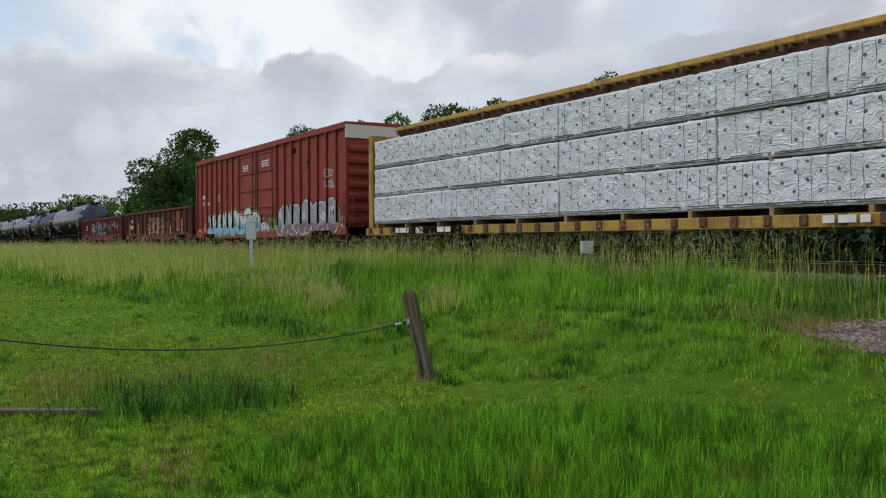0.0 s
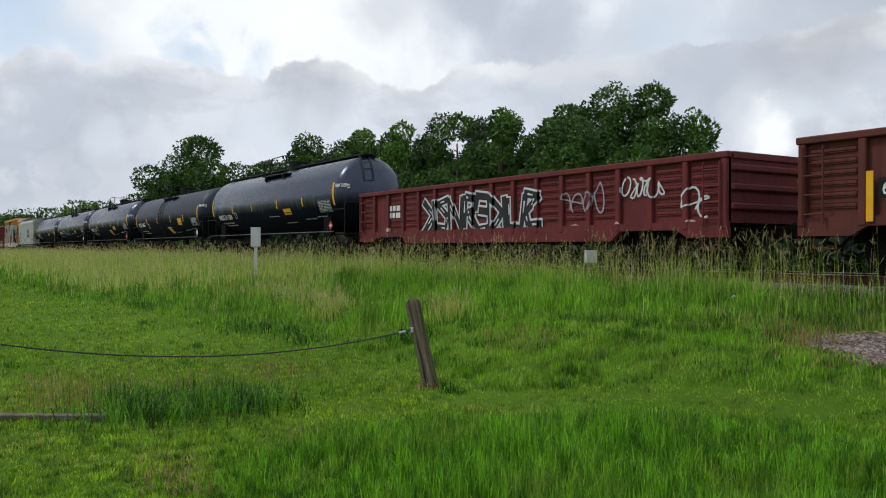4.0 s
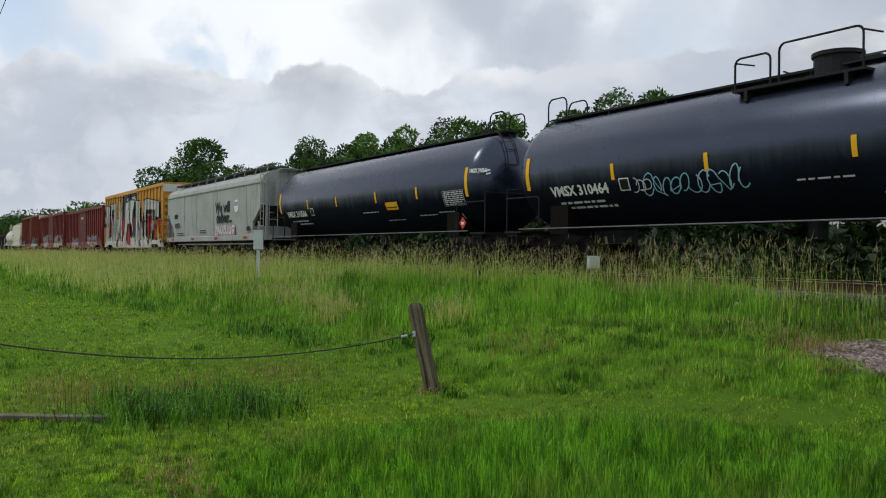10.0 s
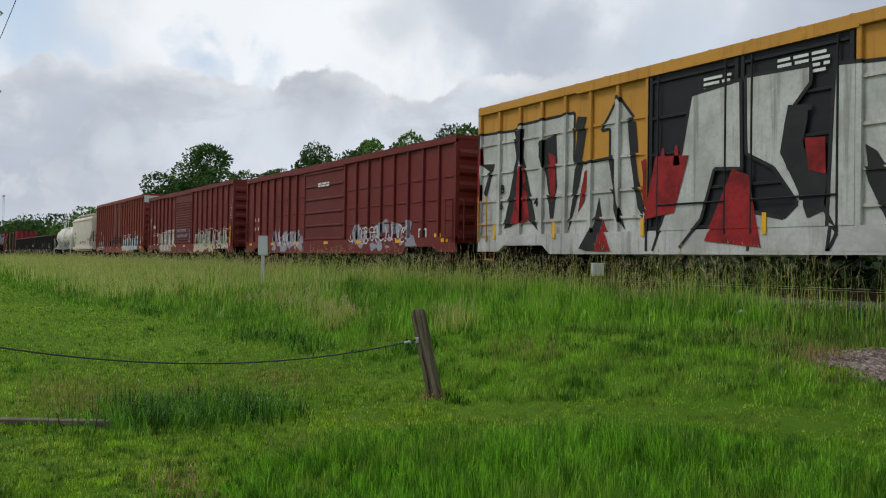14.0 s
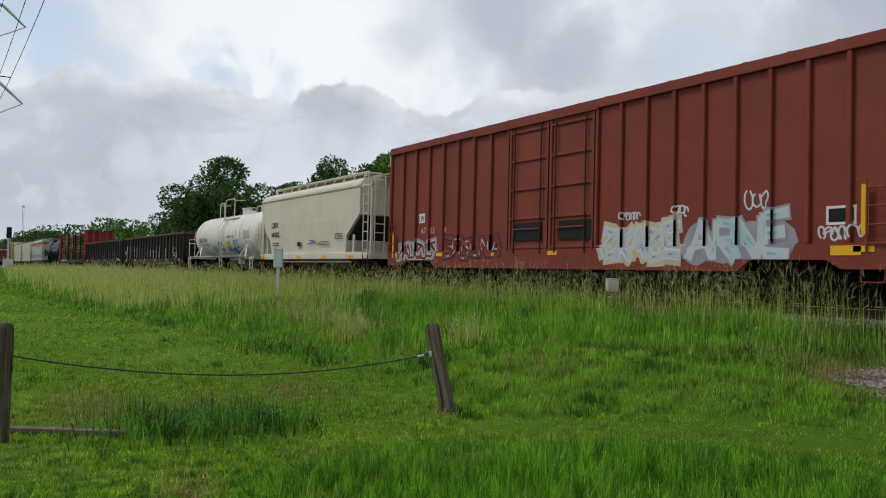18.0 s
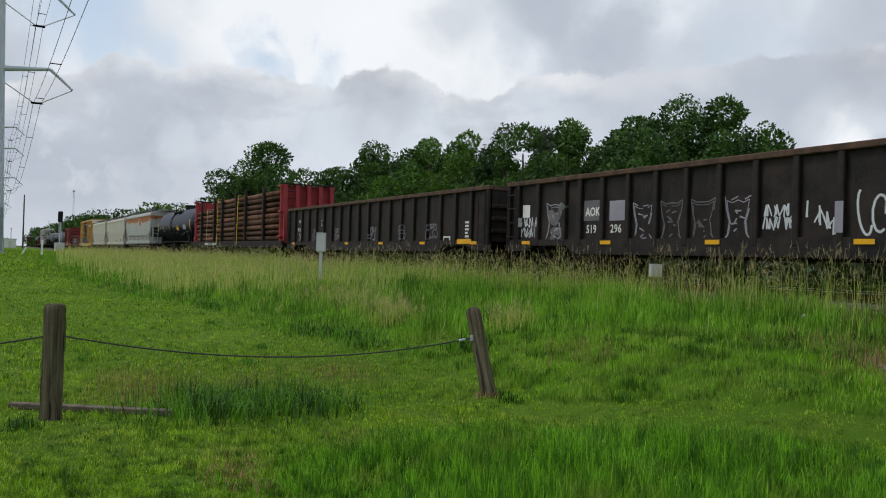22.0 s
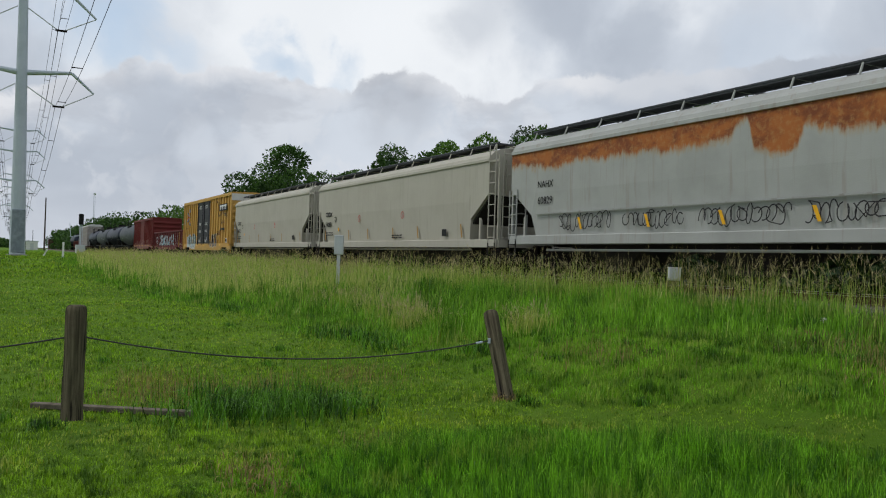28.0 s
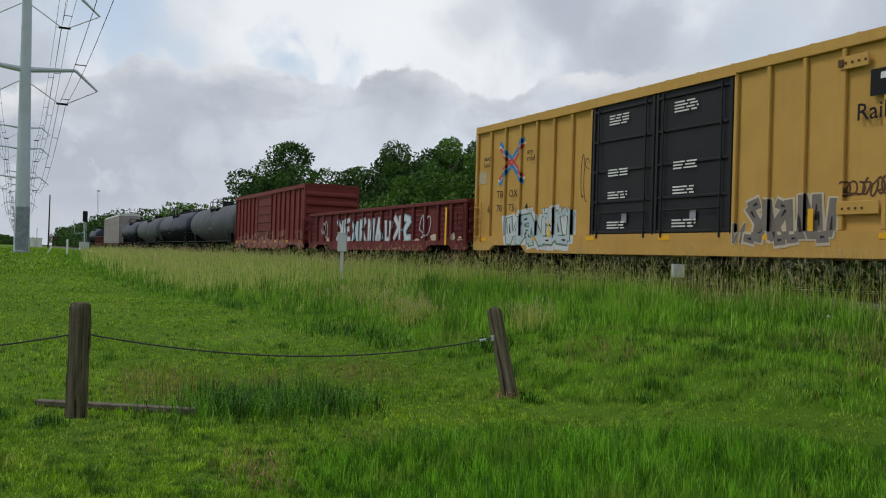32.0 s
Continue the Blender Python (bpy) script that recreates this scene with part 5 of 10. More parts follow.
def hopper_car(label, left, right, eave, top, paint, dark, roof_rail, bays=3, sill_z=1.10, slope=1.4, cage=0.95):
    L = right - left
    car = train_thing("covered_hopper", label, "hopper car", left, right)
    e = L / 2
    # the sheets reach the left end; at the right end they stop short of an open cage
    hl, hr = e - 0.12, e - cage
    h = hl
    bm = bmesh.new()
    rings = []
    zlow = sill_z + 0.06
    for x, z in ((-hl, 2.75), (-hl + slope * 0.86, 1.92), (-hl + slope, zlow), (0, zlow), (hr - slope, zlow), (hr - slope * 0.86, 1.92), (hr, 2.75)):
        o = hopper_outline(z, eave, top)
        rings.append([bm.verts.new((x, y, zz)) for y, zz in [(-p, q) for p, q in o] + [(p, q) for p, q in o[::-1]]])
    n = len(rings[0])
    for a, b in zip(rings, rings[1:]):
        for j in range(n):
            bm.faces.new((a[j], a[(j + 1) % n], b[(j + 1) % n], b[j]))
    bm.faces.new(rings[0]), bm.faces.new(rings[-1][::-1])
    bmesh.ops.recalc_face_normals(bm, faces=bm.faces)
    part("body", bm, paint, car)
    for s in (-1, 1):
        part("eave_rail", boxed(-hl, hr, s * 1.56, s * 1.62, eave - 0.09, eave + 0.03, bevel=0.015), paint, car)
        part("side_sill", boxed(-e + 0.05, e - 0.05, s * 1.42, s * HALF, sill_z - 0.16, sill_z + 0.12, bevel=0.02), paint, car)
        # slope sheet and end frame
        h = hr if s > 0 else hl
        bm = bmesh.new()
        slab_xz(bm, [(s * (h - 0.02), 2.74), (s * (h - 0.02), 2.66), (s * (h - slope - 0.9), 0.95), (s * (h - slope - 1.1), 0.95)], -1.46, 1.46)
        part("slope_sheet", bm, dark, car)
        part("end_bulkhead", boxed(s * (h - 0.04), s * (h + 0.01), -1.50, 1.50, 2.7, eave), paint, car)
        for y in (-1.45, 1.45):
            part("end_post", boxed(s * (e - 0.14), s * (e - 0.05), y - 0.05, y + 0.05, sill_z, eave + 0.1 if s > 0 else 2.7), paint, car)
            part("bolster_web", slab_xz(bmesh.new(), [(s * (h - 0.75), sill_z + 0.1), (s * (h - 0.65), sill_z + 0.1), (s * (h - 0.65), 1.85), (s * (h - 0.75), 1.95)], y - 0.04, y + 0.04), paint, car)
        part("end_beam", boxed(s * (e - 0.2), s * e, -1.5, 1.5, sill_z - 0.14, sill_z + 0.1), paint, car)
        part("end_brace", boxed(s * (e - 0.05), s * (h - 0.02), -1.52, -1.44, eave - 0.12, eave - 0.04), paint, car)
        ladder(car, s * (e - 0.32), -HALF - 0.01, sill_z, eave + 0.45 if s > 0 else 2.75, 9 if s > 0 else 5, paint)
        ladder(car, s * (e - 0.02), -1.15, sill_z, eave + 0.3, 9, paint, axis_x=False)
        ladder(car, s * (e - 0.3), -HALF - 0.01, 0.55, sill_z, 2, dark, name="step")
        part("end_walk", boxed(s * (h - 0.1), s * (e - 0.02), -0.7, 0.7, top + 0.02, top + 0.05), paint, car)
        for y in (-0.9, -0.3, 0.3, 0.9):
            part("end_rib", boxed(s * (h + 0.01), s * (h + 0.07), y - 0.04, y + 0.04, 2.72, eave), paint, car)
    # roof walk and hatches
    h = min(hl, hr)
    for s in (-1, 1):
        y = s * 0.86
        part("running_board", boxed(-h + 0.1, h - 0.1, y - 0.3, y + 0.3, top + 0.10, top + 0.15), roof_rail, car, "grating walkway on the roof")
        first = None
        for i in range(11):
            x = -h + 0.3 + i * (2 * h - 0.6) / 10
            bm = bmesh.new()
            rod(bm, [(0, s * 1.28, eave + (top - eave) * 0.62), (0, s * 1.16, top + 0.12), (0, s * 0.56, top + 0.10)], 0.026)
            if first is None:
                first = part("roof_bracket", bm, paint, car)
                first.location.x = x
            else:
                bm.free()
                again(first, (x, 0, 0))
        part("edge_bar", rod(bmesh.new(), [(-h + 0.1, s * 1.16, top + 0.16), (h - 0.1, s * 1.16, top + 0.16)], 0.028), roof_rail, car)
    part("hatch_trough", boxed(-h + 0.6, h - 0.6, -0.4, 0.4, top - 0.02, top + 0.12, bevel=0.03), paint, car, "long roof hatch")
    for i in range(7):
        x = -h + 1.2 + i * (2 * h - 2.4) / 6
        part("hatch_clamp", boxed(x - 0.05, x + 0.05, -0.46, 0.46, top + 0.1, top + 0.17), roof_rail, car)
    # discharge bays below
    span = 2 * (h - slope)
    for i in range(bays):
        x = -h + slope + (i + 0.5) * span / bays
        w = span / bays * 0.46
        bm = bmesh.new()
        a = [bm.verts.new((x + sx * w, sy * 1.3, sill_z)) for sx, sy in ((-1, -1), (1, -1), (1, 1), (-1, 1))]
        b = [bm.verts.new((x + sx * 0.35, sy * 0.5, 0.42)) for sx, sy in ((-1, -1), (1, -1), (1, 1), (-1, 1))]
        for j in range(4):
            bm.faces.new((a[j], b[j], b[(j + 1) % 4], a[(j + 1) % 4]))
        bm.faces.new(b), bm.faces.new(a[::-1])
        bmesh.ops.recalc_face_normals(bm, faces=bm.faces)
        part("discharge_bay", bm, dark, car)
        part("outlet_gate", boxed(x - 0.5, x + 0.5, -0.65, 0.65, 0.30, 0.43), dark, car)
    part("air_pipe", tube(bmesh.new(), (-e + 2.0, -1.42, 0.86), (e - 2.0, -1.42, 0.86), 0.035), paint, car)
    running_gear(car, L)
    return car, Side(-1.575), h


# -- centre-beam flat car with wrapped lumber --
def plastic_wrap():
    """White woven plastic drawn tight over timber, full of fine sharp folds."""
    m = bpy.data.materials.new("white_lumber_wrap")
    m.use_nodes = True
    k = Nodes(m.node_tree)
    at = k.add("ShaderNodeTexCoord").outputs["Object"]
    folds = None
    for size, weight, turn in (((1.6, 1.0, 3.4), 1.0, (0, 0, 0)), ((3.6, 1.0, 2.2), 0.7, (7, 3, 2)), ((8.0, 1.0, 6.0), 0.35, (1, 8, 5))):
        fold = k.math("ABSOLUTE", k.math("SUBTRACT", k.noise(k.mapping(at, size, turn), 1.0, 2, 0.5, 1.6), 0.5))
        fold = k.math("MULTIPLY", k.math("SUBTRACT", 1.0, k.step(fold, 0.0, 0.07)), weight)
        folds = fold if folds is None else k.math("ADD", folds, fold)
    stain = k.noise(at, 1.4, 5, 0.6)
    p = k.add("ShaderNodeBsdfPrincipled")
    k.put(p.inputs["Base Color"], k.mix(k.step(stain, 0.35, 0.7), (0.68, 0.695, 0.755), (0.57, 0.59, 0.655)))
    p.inputs["Roughness"].default_value, p.inputs["Specular IOR Level"].default_value = 0.38, 0.45
    n = k.add("ShaderNodeBump")
    n.inputs["Strength"].default_value, n.inputs["Distance"].default_value = 0.42, 0.03
    k.put(n.inputs["Height"], folds)
    k.tree.links.new(n.outputs[0], p.inputs["Normal"])
    k.tree.links.new(p.outputs[0], k.add("ShaderNodeOutputMaterial").inputs[0])
    return m


def lumber_car(label, left, right):
    L = right - left
    car = train_thing("centerbeam_flatcar", label, "flat car", left, right)
    e = L / 2
    yellow = surface("faded_yellow_paint", (0.46, 0.285, 0.06), 0.75, (0.22, 0.12, 0.05), 1.8, 0.8, fine=14, streak=(0.13, 0.07, 0.04))
    rust = surface("rusty_brown_steel", (0.13, 0.07, 0.04), 0.85, (0.07, 0.04, 0.03), 3, 0.6)
    wrap = plastic_wrap()
    ink = surface("dark_strap", (0.05, 0.055, 0.07), 0.6, (0.1, 0.1, 0.12), 8, 0.5)
    wood = surface("sawn_dunnage", (0.32, 0.22, 0.12), 0.8, (0.2, 0.13, 0.07), 6, 0.5)
    part("deck", boxed(-e, e, -1.5, 1.5, 0.78, 0.94), rust, car)
    for y in (-1, 1):
        part("side_sill", boxed(-e, e, y * 1.42, y * HALF, 0.68, 0.93, bevel=0.015), yellow, car, "yellow side sill")
    n = int(L / 0.75)
    for i in range(n):
        x = -e + 0.4 + i * (L - 0.8) / (n - 1)
        part("deck_bracket", boxed(x - 0.09, x + 0.09, -HALF - 0.05, -HALF + 0.02, 0.72, 0.93, bevel=0.02), rust, car)
    part("top_beam", boxed(-e + 0.2, e - 0.2, -0.30, 0.30, 4.14, 4.46, bevel=0.02), rust, car, "rusty web of the centre beam")
    part("beam_flange", boxed(-e + 0.2, e - 0.2, -0.50, 0.50, 4.46, 4.60, bevel=0.02), yellow, car, "yellow top of the centre beam")
    for i in range(60):
        x = -e + 0.4 + i * (L - 0.8) / 59
        part("cable_winch", boxed(x - 0.035, x + 0.035, -0.52, -0.34, 4.36, 4.45, bevel=0.015), rust, car)
    for i in range(18):
        x = -e + 0.5 + i * (L - 1.0) / 17
        part("centre_post", boxed(x - 0.08, x + 0.08, -0.12, 0.12, 0.94, 4.36), yellow, car)
        part("cable_hook", boxed(x - 0.06, x + 0.06, -0.55, -0.3, 4.30, 4.47, bevel=0.02), rust, car)
    for s in (-1, 1):
        part("bulkhead", boxed(s * e, s * (e - 0.3), -1.48, 1.48, 0.94, 4.25, bevel=0.02), yellow, car, "yellow end bulkhead")
        for y in (-1.2, -0.4, 0.4, 1.2):
            part("bulkhead_rib", boxed(s * e, s * (e + 0.09), y - 0.07, y + 0.07, 0.94, 4.2), yellow, car)
    r = random.Random(11)
    packs = 9
    span = (L - 0.9) / packs
    for tier in range(3):
        for side in (-1, 1):
            for i in range(packs):
                w, z = span - 0.012, 1.08 + tier * 0.98 + r.uniform(-0.012, 0.012)
                x, tall = -e + 0.45 + i * span, 0.94
                y0, y1 = (side * 0.32, side * (1.47 + r.uniform(-0.02, 0.03)))
                bm = bmesh.new()
                nx, nz = (40, 16) if side < 0 else (4, 2)

                def crease(u, v):
                    q = Vector((u * 1.1 + v * 0.8, v * 1.6 + tier * 9, i * 7 + side))
                    fold = abs(noise.noise(Vector((u * 2.6 + v * 1.9, v * 2.2 - u * 0.6, i * 3 + tier * 5))))
                    return 0.030 * noise.noise(q) - 0.030 * max(0.0, 0.16 - fold) / 0.16 + 0.006 * noise.noise(q * 7)

                front = [[bm.verts.new((x + w * a / nx, y1 + side * crease(w * a / nx, tall * b / nz), z + tall * b / nz + (0.02 * noise.noise(Vector((a * 0.4, b * 3.0, i + 40))) if b in (0, nz) else 0))) for a in range(nx + 1)] for b in range(nz + 1)]
                for b in range(nz):
                    for a in range(nx):
                        bm.faces.new((front[b][a], front[b][a + 1], front[b + 1][a + 1], front[b + 1][a])).smooth = True
                back = [bm.verts.new((xx, y0, zz)) for xx, zz in ((x, z), (x + w, z), (x + w, z + tall), (x, z + tall))]
                bm.faces.new(front[nz] + back[2:]), bm.faces.new(front[0][::-1] + back[:2]), bm.faces.new(back)
                bm.faces.new([row[0] for row in front] + [back[3], back[0]]), bm.faces.new([row[nx] for row in front][::-1] + [back[1], back[2]])
                bmesh.ops.recalc_face_normals(bm, faces=bm.faces)
                pack = part("lumber_pack", bm, wrap, car, "lumber pack in crinkled white plastic wrap")
                if side < 0:

                    def face_y(px, pz):
                        return y1 - crease(px - x, pz - z) - 0.004

                    # printed seams down the wrap, then dots with a short line of print beside each
                    bm = bmesh.new()
                    seam = x + r.uniform(0.2, 0.5)
                    while seam < x + w - 0.15:
                        lean = r.uniform(-0.04, 0.04)
                        pts = [(seam + lean * k / 8, z + 0.10 + (tall - 0.14) * k / 8) for k in range(9)]
                        for (ax, az), (bx, bz) in zip(pts, pts[1:]):
                            bm.faces.new([bm.verts.new((px, face_y(px, pz), pz)) for px, pz in ((ax - 0.006, az), (ax + 0.006, az), (bx + 0.006, bz), (bx - 0.006, bz))])
                        seam += r.choice((0.26, 0.34, 0.55, 0.68))
                    shift = r.uniform(0, 0.3)
                    for j in range(9):
                        for k in range(2):
                            px, pz = x + 0.12 + shift * 0.3 + j * 0.27, z + 0.30 + k * 0.36 + (0.18 if j % 2 else 0) + r.uniform(-0.02, 0.02)
                            if px > x + w - 0.1 or pz > z + tall - 0.08 or r.random() < 0.08:
                                continue
                            ring = [(px + 0.037 * math.cos(q), pz + 0.037 * math.sin(q)) for q in (n_ * 0.6283 for n_ in range(10))]
                            bm.faces.new([bm.verts.new((a, face_y(a, b), b)) for a, b in ring])
                            bm.faces.new([bm.verts.new((a, face_y(a, b), b)) for a, b in ((px + 0.03, pz - 0.070), (px + 0.15, pz - 0.070), (px + 0.15, pz - 0.061), (px + 0.03, pz - 0.061))])
                    bmesh.ops.recalc_face_normals(bm, faces=bm.faces)
                    part("printed_mark", bm, surface_once("wrap_print"), pack, "dark grey printed dots and seams on the wrap")["kind"] = "stuff"
                    for zz in (z + 0.055, z + 0.095):
                        bob = r.uniform(-0.008, 0.008)
                        part("strap", rod(bmesh.new(), [(x + w * a / 10, face_y(x + w * a / 10, zz) - 0.002, zz + bob + r.uniform(-0.006, 0.006)) for a in range(11)], 0.011, 4), ink, pack, "dark tie-down strap")
        if tier:
            for i in range(12):
                x = -e + 0.6 + i * (L - 1.2) / 11
                part("dunnage", boxed(x - 0.05, x + 0.05, -1.46, 1.46, 1.08 + tier * 0.98 - 0.06, 1.08 + tier * 0.98), wood, car)
        else:
            for i in range(12):
                x = -e + 0.6 + i * (L - 1.2) / 11
                part("dunnage", boxed(x - 0.05, x + 0.05, -1.46, 1.46, 0.94, 1.08), wood, car)
    running_gear(car, L)
    return car, Side(-HALF)


ONCE = {}
SHADES = {"pale_lime": (0.46, 0.47, 0.36), "putty": (0.42, 0.34, 0.27), "olive": (0.30, 0.30, 0.10), "mauve": (0.20, 0.13, 0.15), "wrap_print": (0.13, 0.14, 0.165), "table": (0.42, 0.42, 0.42), "pink": (0.46, 0.16, 0.17), "navy": (0.03, 0.07, 0.20), "strong_blue": (0.03, 0.22, 0.50),
          "lime": (0.16, 0.30, 0.05), "ochre": (0.38, 0.22, 0.06), "green": (0.12, 0.22, 0.14), "old_pink": (0.27, 0.13, 0.10), "drab": (0.20, 0.17, 0.15), "umber": (0.12, 0.055, 0.03), "pale_patch": (0.46, 0.38, 0.26)}


def surface_once(kind):
    """Shared small materials, made when first asked for."""
    if kind not in ONCE:
        ONCE[kind] = surface(kind + "_paint", SHADES[kind], 0.6, tuple(c * 0.7 for c in SHADES[kind]), 5, 0.5)
    return ONCE[kind]


RUST_ORANGE = surface("orange_rust", (0.30, 0.095, 0.03), 0.85, (0.19, 0.06, 0.025), 2.5, 0.7, bump=0.3)
RUST_PALE = surface("pale_rust_streak", (0.40, 0.25, 0.13), 0.8, (0.36, 0.30, 0.22), 3, 0.6)


def great_letters(car, side):
    """Tall silver letters with black shadows and red between them, across the whole side."""
    silver = [
        [(-9.55, 4.19), (-7.95, 4.13), (-7.6, 4.26), (-5.4, 4.28), (-5.4, 3.06), (-4.95, 2.95), (-4.1, 3.0), (-4.1, 3.7), (-4.4, 3.7), (-3.82, 4.46), (-3.3, 3.87), (-3.45, 3.85), (-3.25, 2.2), (-2.8, 1.58), (-2.8, 0.68), (-9.58, 0.68)],
        [(-1.52, 4.11), (-0.24, 4.22), (-0.2, 2.41), (-0.88, 2.46), (-1.22, 1.42), (-1.82, 0.81), (-2.6, 0.74), (-1.86, 2.52)],
        [(-0.13, 4.26), (1.33, 4.22), (1.33, 3.89), (0.94, 3.46), (0.86, 2.34), (1.57, 1.62), (1.87, 1.07), (1.68, 0.68), (-0.05, 0.68), (0.04, 1.53), (0.78, 1.37), (1.08, 1.64), (0.55, 2.36), (-0.1, 2.7)],
        [(1.81, 4.15), (3.06, 4.05), (3.33, 2.94), (4.2, 1.4), (4.2, 0.68), (1.68, 0.68), (1.74, 2.69)],
        [(3.95, 4.04), (5.06, 4.14), (8.5, 3.80), (8.5, 2.66), (4.2, 2.5)],
        [(4.13, 2.62), (4.8, 2.56), (4.95, 1.61), (5.64, 0.91), (6.27, 1.77), (6.38, 3.2), (7.03, 3.2), (6.98, 2.26), (6.76, 1.21), (8.9, 1.37), (9.3, 0.70), (4.2, 0.68)]]
    shadow = [
        [(-7.94, 4.11), (-7.48, 4.14), (-7.5, 3.31), (-7.83, 3.35)], [(-7.83, 3.35), (-7.6, 3.32), (-8.0, 1.43), (-8.38, 1.39)], [(-7.6, 3.32), (-7.47, 3.31), (-6.84, 1.3), (-7.19, 1.58)],
        [(-6.88, 3.66), (-6.11, 3.82), (-6.05, 2.44), (-6.19, 1.61), (-6.33, 1.61), (-6.49, 2.71)], [(-5.35, 4.18), (-4.94, 4.11), (-5.1, 2.8), (-5.3, 1.93), (-5.62, 1.15), (-5.46, 1.94), (-5.34, 3.05)],
        [(-4.14, 3.07), (-3.97, 3.05), (-3.79, 1.94), (-3.54, 1.24), (-3.75, 1.44), (-3.94, 1.95)], [(-4.45, 2.09), (-4.34, 1.5), (-4.53, 0.68), (-5.09, 0.81), (-4.66, 1.35)],
        [(-3.51, 3.86), (-3.21, 3.75), (-3.2, 2.6), (-2.89, 1.48), (-2.8, 1.29), (-3.15, 1.74), (-3.4, 2.87)], [(-9.55, 3.32), (-8.84, 3.27), (-9.23, 2.3), (-9.39, 2.45), (-9.1, 3.07)]]
    shadow_right = [
        [(2.89, 4.02), (3.09, 4.0), (3.33, 2.94), (4.2, 1.34), (3.83, 1.66), (2.99, 2.84)], [(2.35, 2.64), (2.57, 2.49), (3.27, 1.3), (3.69, 0.68), (3.03, 0.68), (2.4, 1.98)],
        [(0.84, 3.54), (1.34, 3.48), (1.16, 2.74), (1.69, 2.15), (1.63, 1.48), (1.28, 1.35), (1.07, 1.91), (0.69, 2.64)], [(4.67, 3.37), (6.35, 3.31), (6.32, 3.0), (5.04, 3.02), (4.77, 2.56)],
        [(4.73, 3.15), (5.07, 3.05), (5.11, 2.07), (5.71, 1.15), (5.71, 0.79), (4.88, 1.61)], [(5.71, 1.15), (6.27, 1.83), (5.98, 1.01), (5.67, 0.74)],
        [(7.03, 3.33), (7.65, 3.32), (7.66, 2.51), (7.42, 2.94), (7.15, 2.92), (7.1, 1.94), (6.95, 1.21), (6.62, 1.03), (6.98, 2.26)], [(7.42, 2.79), (8.5, 2.74), (8.5, 2.49), (7.53, 2.58)], [(7.6, 1.4), (8.3, 1.16), (7.86, 1.17), (7.44, 1.32)],
        [(8.4, 3.95), (8.62, 3.98), (8.95, 2.62), (8.5, 2.60)], [(8.55, 1.95), (8.75, 1.95), (9.45, 0.95), (9.1, 0.95)]]
    red = [
        [(-7.61, 3.1), (-7.47, 3.08), (-7.19, 1.55), (-8.04, 1.48)], [(-6.42, 3.36), (-6.13, 3.24), (-6.12, 2.21), (-6.29, 1.99)], [(-4.99, 2.74), (-4.85, 2.8), (-4.97, 2.02), (-5.23, 1.7)], [(-4.3, 1.55), (-3.93, 0.68), (-4.53, 0.68)],
        [(-9.58, 3.5), (-9.45, 2.59), (-9.5, 1.51), (-9.58, 1.46)], [(-3.05, 2.83), (-2.82, 2.85), (-2.81, 1.73), (-2.94, 1.88)], [(5.07, 2.86), (6.32, 2.91), (6.27, 1.88), (5.77, 1.18), (5.37, 1.48), (5.11, 2.07)],
        [(7.26, 2.75), (7.64, 2.55), (7.8, 2.19), (7.71, 1.39), (7.1, 1.31), (7.15, 2.04)], [(3.58, 2.54), (4.05, 2.74), (4.12, 1.77), (3.82, 2.09)], [(1.22, 2.87), (1.64, 2.84), (1.66, 2.16), (1.31, 2.25)],
        [(-2.51, 2.88), (-1.56, 2.81), (-1.96, 1.59), (-2.87, 1.46)], [(-0.42, 2.43), (-0.02, 2.26), (0.27, 0.81), (-1.13, 0.96)], [(7.85, 2.53), (8.6, 2.53), (8.8, 1.7), (8.01, 2.27)], [(8.3, 2.0), (9.5, 2.35), (9.5, 1.35), (8.9, 1.37)], [(8.6, 2.5), (9.5, 2.6), (9.5, 2.3), (8.4, 2.0)]]
    # drips of the red run up like flames
    r = random.Random(13)
    for x, z in ((5.3, 2.85), (5.7, 2.88), (6.1, 2.9), (7.35, 2.6), (3.75, 2.6), (-2.3, 2.85), (-1.9, 2.82), (-9.5, 3.5), (8.2, 2.5), (8.55, 2.4)):
        red.append(stroke(x, z - 0.2, x + r.uniform(-0.03, 0.03), z + r.uniform(0.15, 0.35), 0.2, 0.06))
    edges = []
    for shape in silver:
        for (ax, az), (bx, bz) in zip(shape, shape[1:] + shape[:1]):
            if max(az, bz) > 1.0 and abs(ax - bx) + abs(az - bz) > 0.05:
                edges.append(stroke(ax, az, bx, bz, 0.075))
    spray(car, side, silver, SPRAY_SILVER, 0.005, "graffiti", "tall silver sprayed letters")
    spray(car, side, edges, SPRAY_BLACK, 0.010, "graffiti", "black sprayed outlines")
    spray(car, side, shadow + shadow_right, SPRAY_BLACK, 0.015, "graffiti", "black sprayed shadows")
    spray(car, side, red, SPRAY_RED, 0.020, "graffiti", "red sprayed flames")
    for word, x, z in (("TB", -8.72, 2.40), ("OX", -7.85, 2.40), ("66", -8.72, 1.93), ("39", -7.85, 1.93), ("46", -6.98, 1.95)):
        lettering(word, 0.34, car, x, side.panel - 0.045, z, BLACK_PAINT, 0.006)
    lettering("RA", 0.34, car, 3.6, side.panel - 0.006, 3.08, BLACK_PAINT, 0.003)
    for x in (-8.75, -6.1, -2.95, 0.30, 3.38, 6.25):
        strip_patch(car, x, 1.08, 0.10, 0.42, y=-HALF - 0.035)


